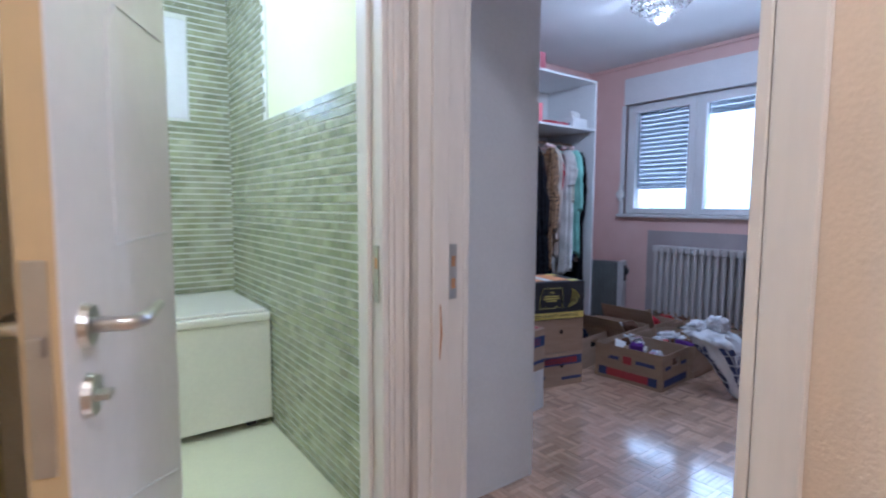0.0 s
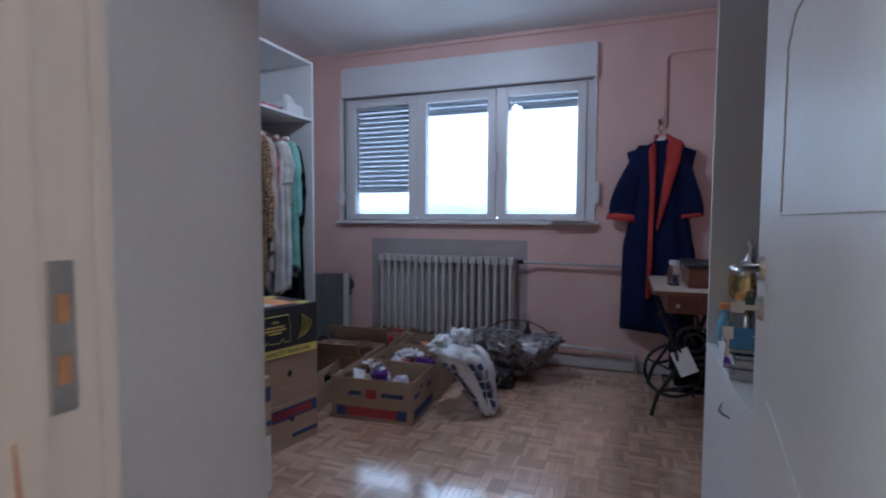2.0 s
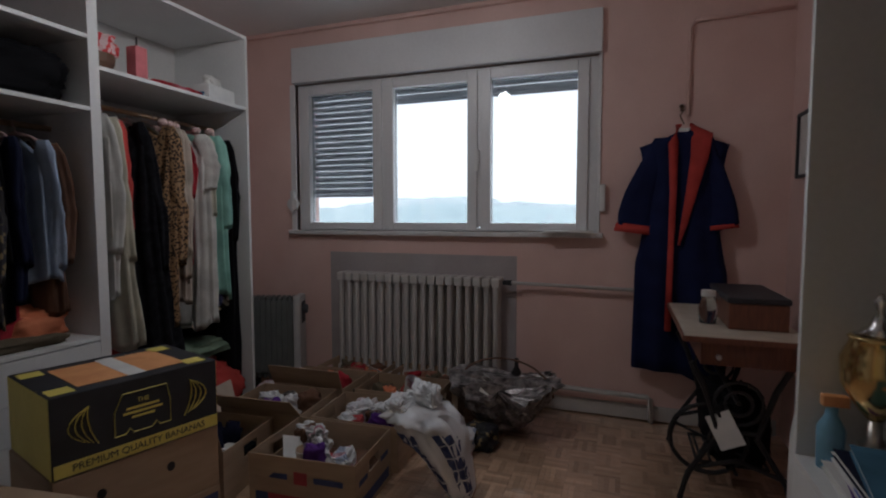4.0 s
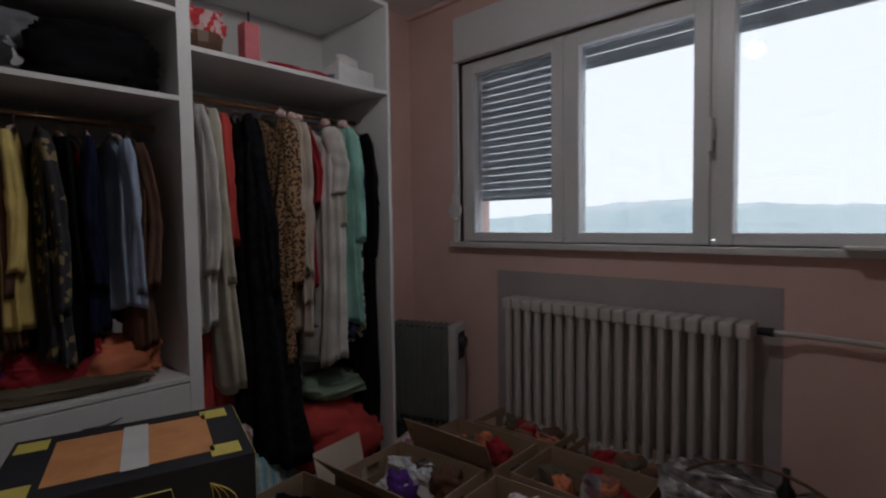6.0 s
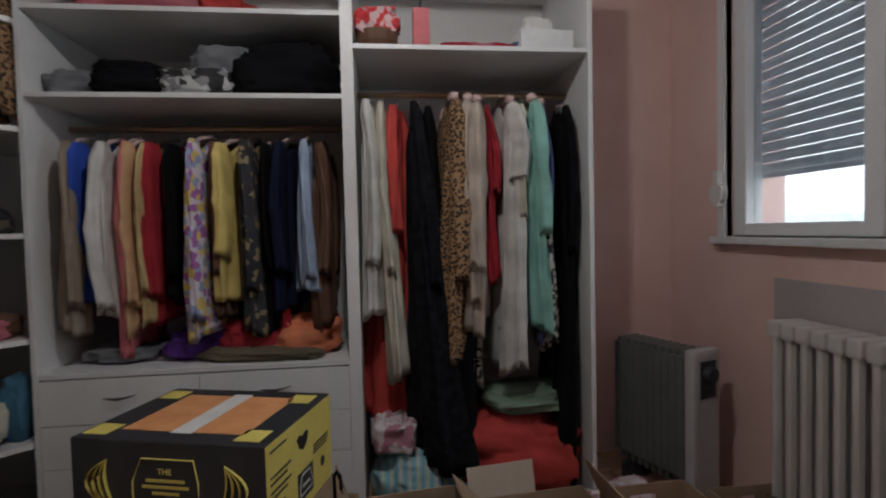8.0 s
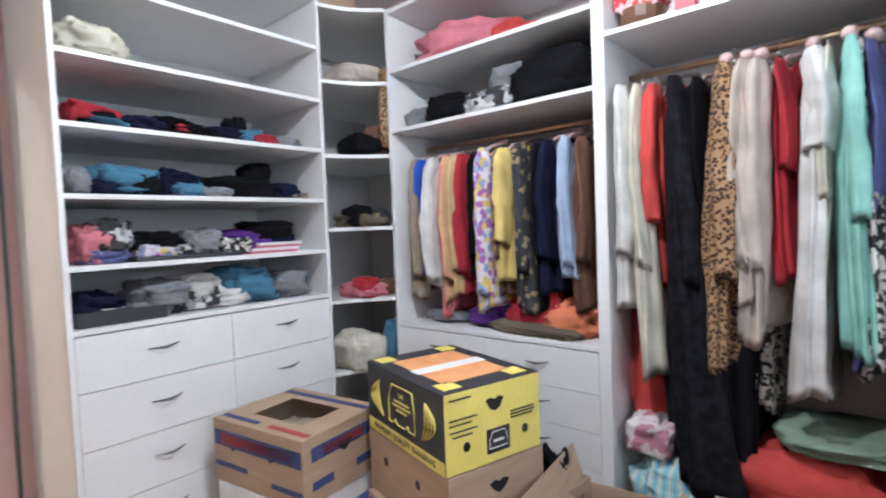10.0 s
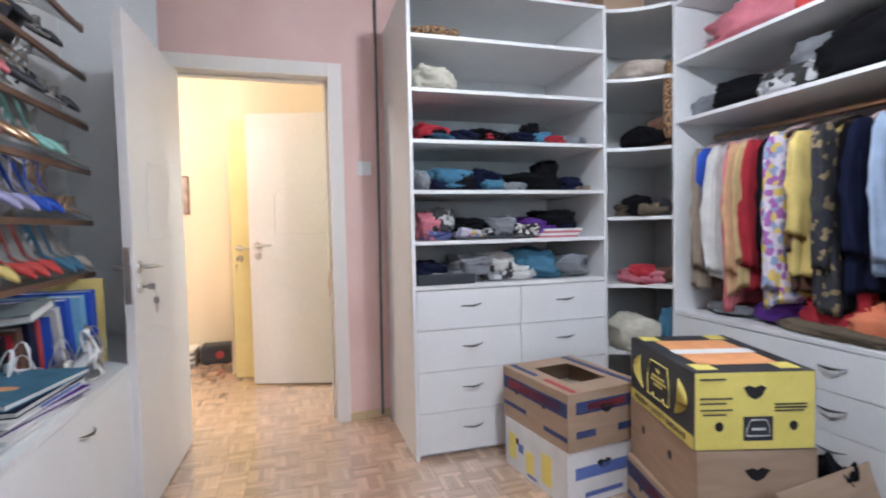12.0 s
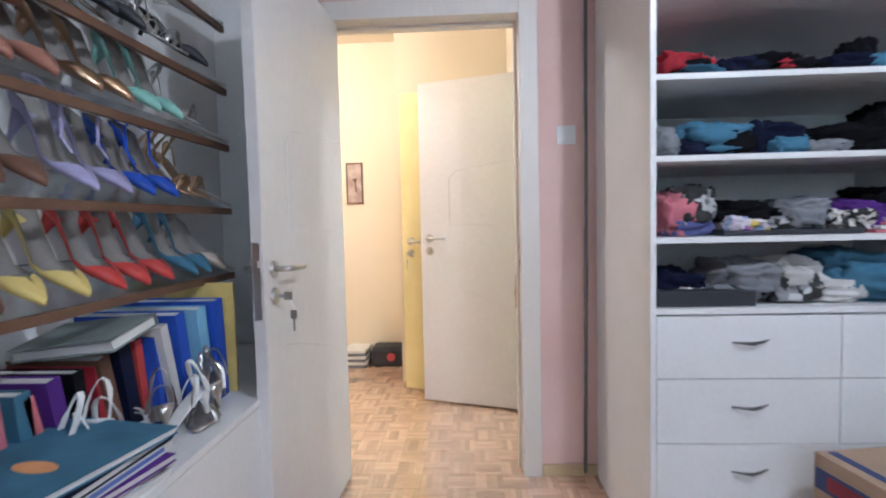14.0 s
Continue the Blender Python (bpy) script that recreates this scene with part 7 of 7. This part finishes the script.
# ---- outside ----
# Distance haze comes from the painted hill colours, paler on the farther ridge.
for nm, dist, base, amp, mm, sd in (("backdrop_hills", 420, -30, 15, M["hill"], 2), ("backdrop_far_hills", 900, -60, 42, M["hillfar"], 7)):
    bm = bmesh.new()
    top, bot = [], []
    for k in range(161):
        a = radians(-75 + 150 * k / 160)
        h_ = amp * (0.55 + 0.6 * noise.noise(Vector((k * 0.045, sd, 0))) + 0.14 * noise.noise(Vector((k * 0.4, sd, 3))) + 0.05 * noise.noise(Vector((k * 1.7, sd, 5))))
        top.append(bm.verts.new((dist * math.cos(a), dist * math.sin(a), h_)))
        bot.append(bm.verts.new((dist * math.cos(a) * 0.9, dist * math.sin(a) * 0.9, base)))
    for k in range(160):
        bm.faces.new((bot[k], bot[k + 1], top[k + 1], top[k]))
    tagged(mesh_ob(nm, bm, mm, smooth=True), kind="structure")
gm = bmesh.new()
add_box(gm, (40, -3000, -31), (3000, 3000, -30))
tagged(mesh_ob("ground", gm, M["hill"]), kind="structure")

# ---- mosaic wall tiles ----


def shared_piece(name, dims, material, bev=0.0006):
    bm = bmesh.new()
    add_box(bm, (-dims[0] / 2, -dims[1] / 2, -dims[2] / 2), (dims[0] / 2, dims[1] / 2, dims[2] / 2))
    me = bpy.data.meshes.new(name)
    bm.to_mesh(me)
    bm.free()
    me.materials.append(material)
    return me


MOS = mat("green_glass_mosaic", (0.25, 0.27, 0.14), (0.40, 0.41, 0.27), 12, 0.2, isl=0.25, coat=0.3)
GROUT = mat("pale_mosaic_grout", (0.74, 0.75, 0.68), None, 20, 0.8)


def quads(name, cells, material, parent=None):
    """Many small slabs in one mesh: (origin, edge a, edge b, normal) each."""
    vs, fs = [], []
    for o, a, b, n in cells:
        o, a, b, n = Vector(o), Vector(a), Vector(b), Vector(n)
        i = len(vs)
        vs += [o, o + a, o + a + b, o + b, o + n, o + a + n, o + a + b + n, o + b + n]
        fs += [(i + 4, i + 5, i + 6, i + 7), (i, i + 1, i + 5, i + 4), (i + 1, i + 2, i + 6, i + 5), (i + 2, i + 3, i + 7, i + 6), (i + 3, i, i + 4, i + 7)]
    me = bpy.data.meshes.new(name)
    me.from_pydata([tuple(v) for v in vs], [], fs)
    me.materials.append(material)
    ob = new(name, me)
    bm = bmesh.new()
    bm.from_mesh(me)
    bmesh.ops.recalc_face_normals(bm, faces=bm.faces)
    bm.to_mesh(me)
    bm.free()
    if parent:
        ob.parent = parent
    return tagged(ob, kind="stuff")


ge = tagged(mesh_ob("tiled_wall_east", boxes(((2.555, 2.22, 0), (2.5645, 3.57, 1.62)), ((2.555, 3.57, 0), (2.5645, 4.3, 2.5))), GROUT), kind="structure")
gn = tagged(mesh_ob("tiled_wall_north", boxes(((1.1, 4.289, 0.0), (1.75, 4.2995, 2.5)), ((2.321, 4.289, 0), (2.555, 4.2995, 2.5)), ((1.75, 4.289, 0), (2.321, 4.2995, 1.69)), ((1.75, 4.289, 2.26), (2.321, 4.2995, 2.5))), GROUT), kind="structure")
cells = []
rr_ = random.Random(4)
p, q = 0.072, 0.036
z = 0.004
row = 0
while z < 2.48:
    y = 2.225 - (p / 2 if row % 2 else 0)
    while y < 4.285:
        if y > 2.22 and (z < 1.59 or y > 3.57):
            cells.append(((2.555, y, z), (0, p - 0.0015, 0), (0, 0, q - 0.0095), (-0.0035 - rr_.uniform(0, 0.001), 0, 0)))
        y += p
    z += q
    row += 1
quads("mosaic_tiles", cells, MOS, ge)
cells = []
z, row = 0.6, 0
while z < 2.48:
    x = 1.11 - (p / 2 if row % 2 else 0)
    while x < 2.54:
        xa, xb = x, x + p - 0.0015
        if 1.66 < z < 2.26:
            if xa < 1.745 < xb:
                xb = 1.744
            elif xa < 2.325 < xb:
                xa = 2.326
            elif 1.745 <= xa and xb <= 2.325:
                xb = xa
        if xb - xa > 0.003:
            cells.append(((xa, 4.289, z), (xb - xa, 0, 0), (0, 0, q - 0.0095), (0, -0.0035 - rr_.uniform(0, 0.001), 0)))
        x += p
    z += q
    row += 1
quads("mosaic_tiles", cells, MOS, gn)

# ---- parquet ----
S_, N_ = 0.12, 5
fl_ob = bpy.data.objects["floor"]
strip_mesh = shared_piece("parquet_strip", (S_ - 0.0012, S_ / N_ - 0.0010, 0.012), M["oak"])
strips, rest = [], []
for i in range(int((6.19 - 0.6) / S_) + 1):
    for j in range(int((4.33 + 0.9) / S_) + 1):
        cx, cy = 0.66 + i * S_, -0.86 + j * S_
        room = X0 - 0.2 < cx < X1 - 0.03 and Y0 < cy < Y1
        hall = 0.7 < cx < X0 and cy < 2.10
        if not (room or hall) or cx > 6.13:
            continue
        for k in range(N_):
            o = (k + 0.5) * S_ / N_ - S_ / 2
            turned = (i + j) % 2
            px, py = (cx + (o if turned else 0), cy + (0 if turned else o))
            strips.append((px, py, 90 if turned else 0))
near = sorted(strips, key=lambda s: (s[0] - 4.75) ** 2 * 1.0 + (s[1] - 2.0) ** 2 * 3)[:300]
ns = set(near)
for px, py, a in near:
    ob = new("parquet_strip", strip_mesh)
    ob.parent = fl_ob
    ob.matrix_local = pose(px, py, -0.0058 + 0.0003 * ((int(px * 977 + py * 331)) % 3 - 1), 0, 0, a)
cells = []
for px, py, a in strips:
    if (px, py, a) in ns:
        continue
    lx, ly = (S_ / N_ - 0.001, S_ - 0.0012) if a else (S_ - 0.0012, S_ / N_ - 0.001)
    cells.append(((px - lx / 2, py - ly / 2, -0.0119), (lx, 0, 0), (0, ly, 0), (0, 0, 0.0121 + 0.0003 * ((int(px * 977 + py * 331)) % 3 - 1))))
quads("parquet_strips", cells, M["oak"], fl_ob)
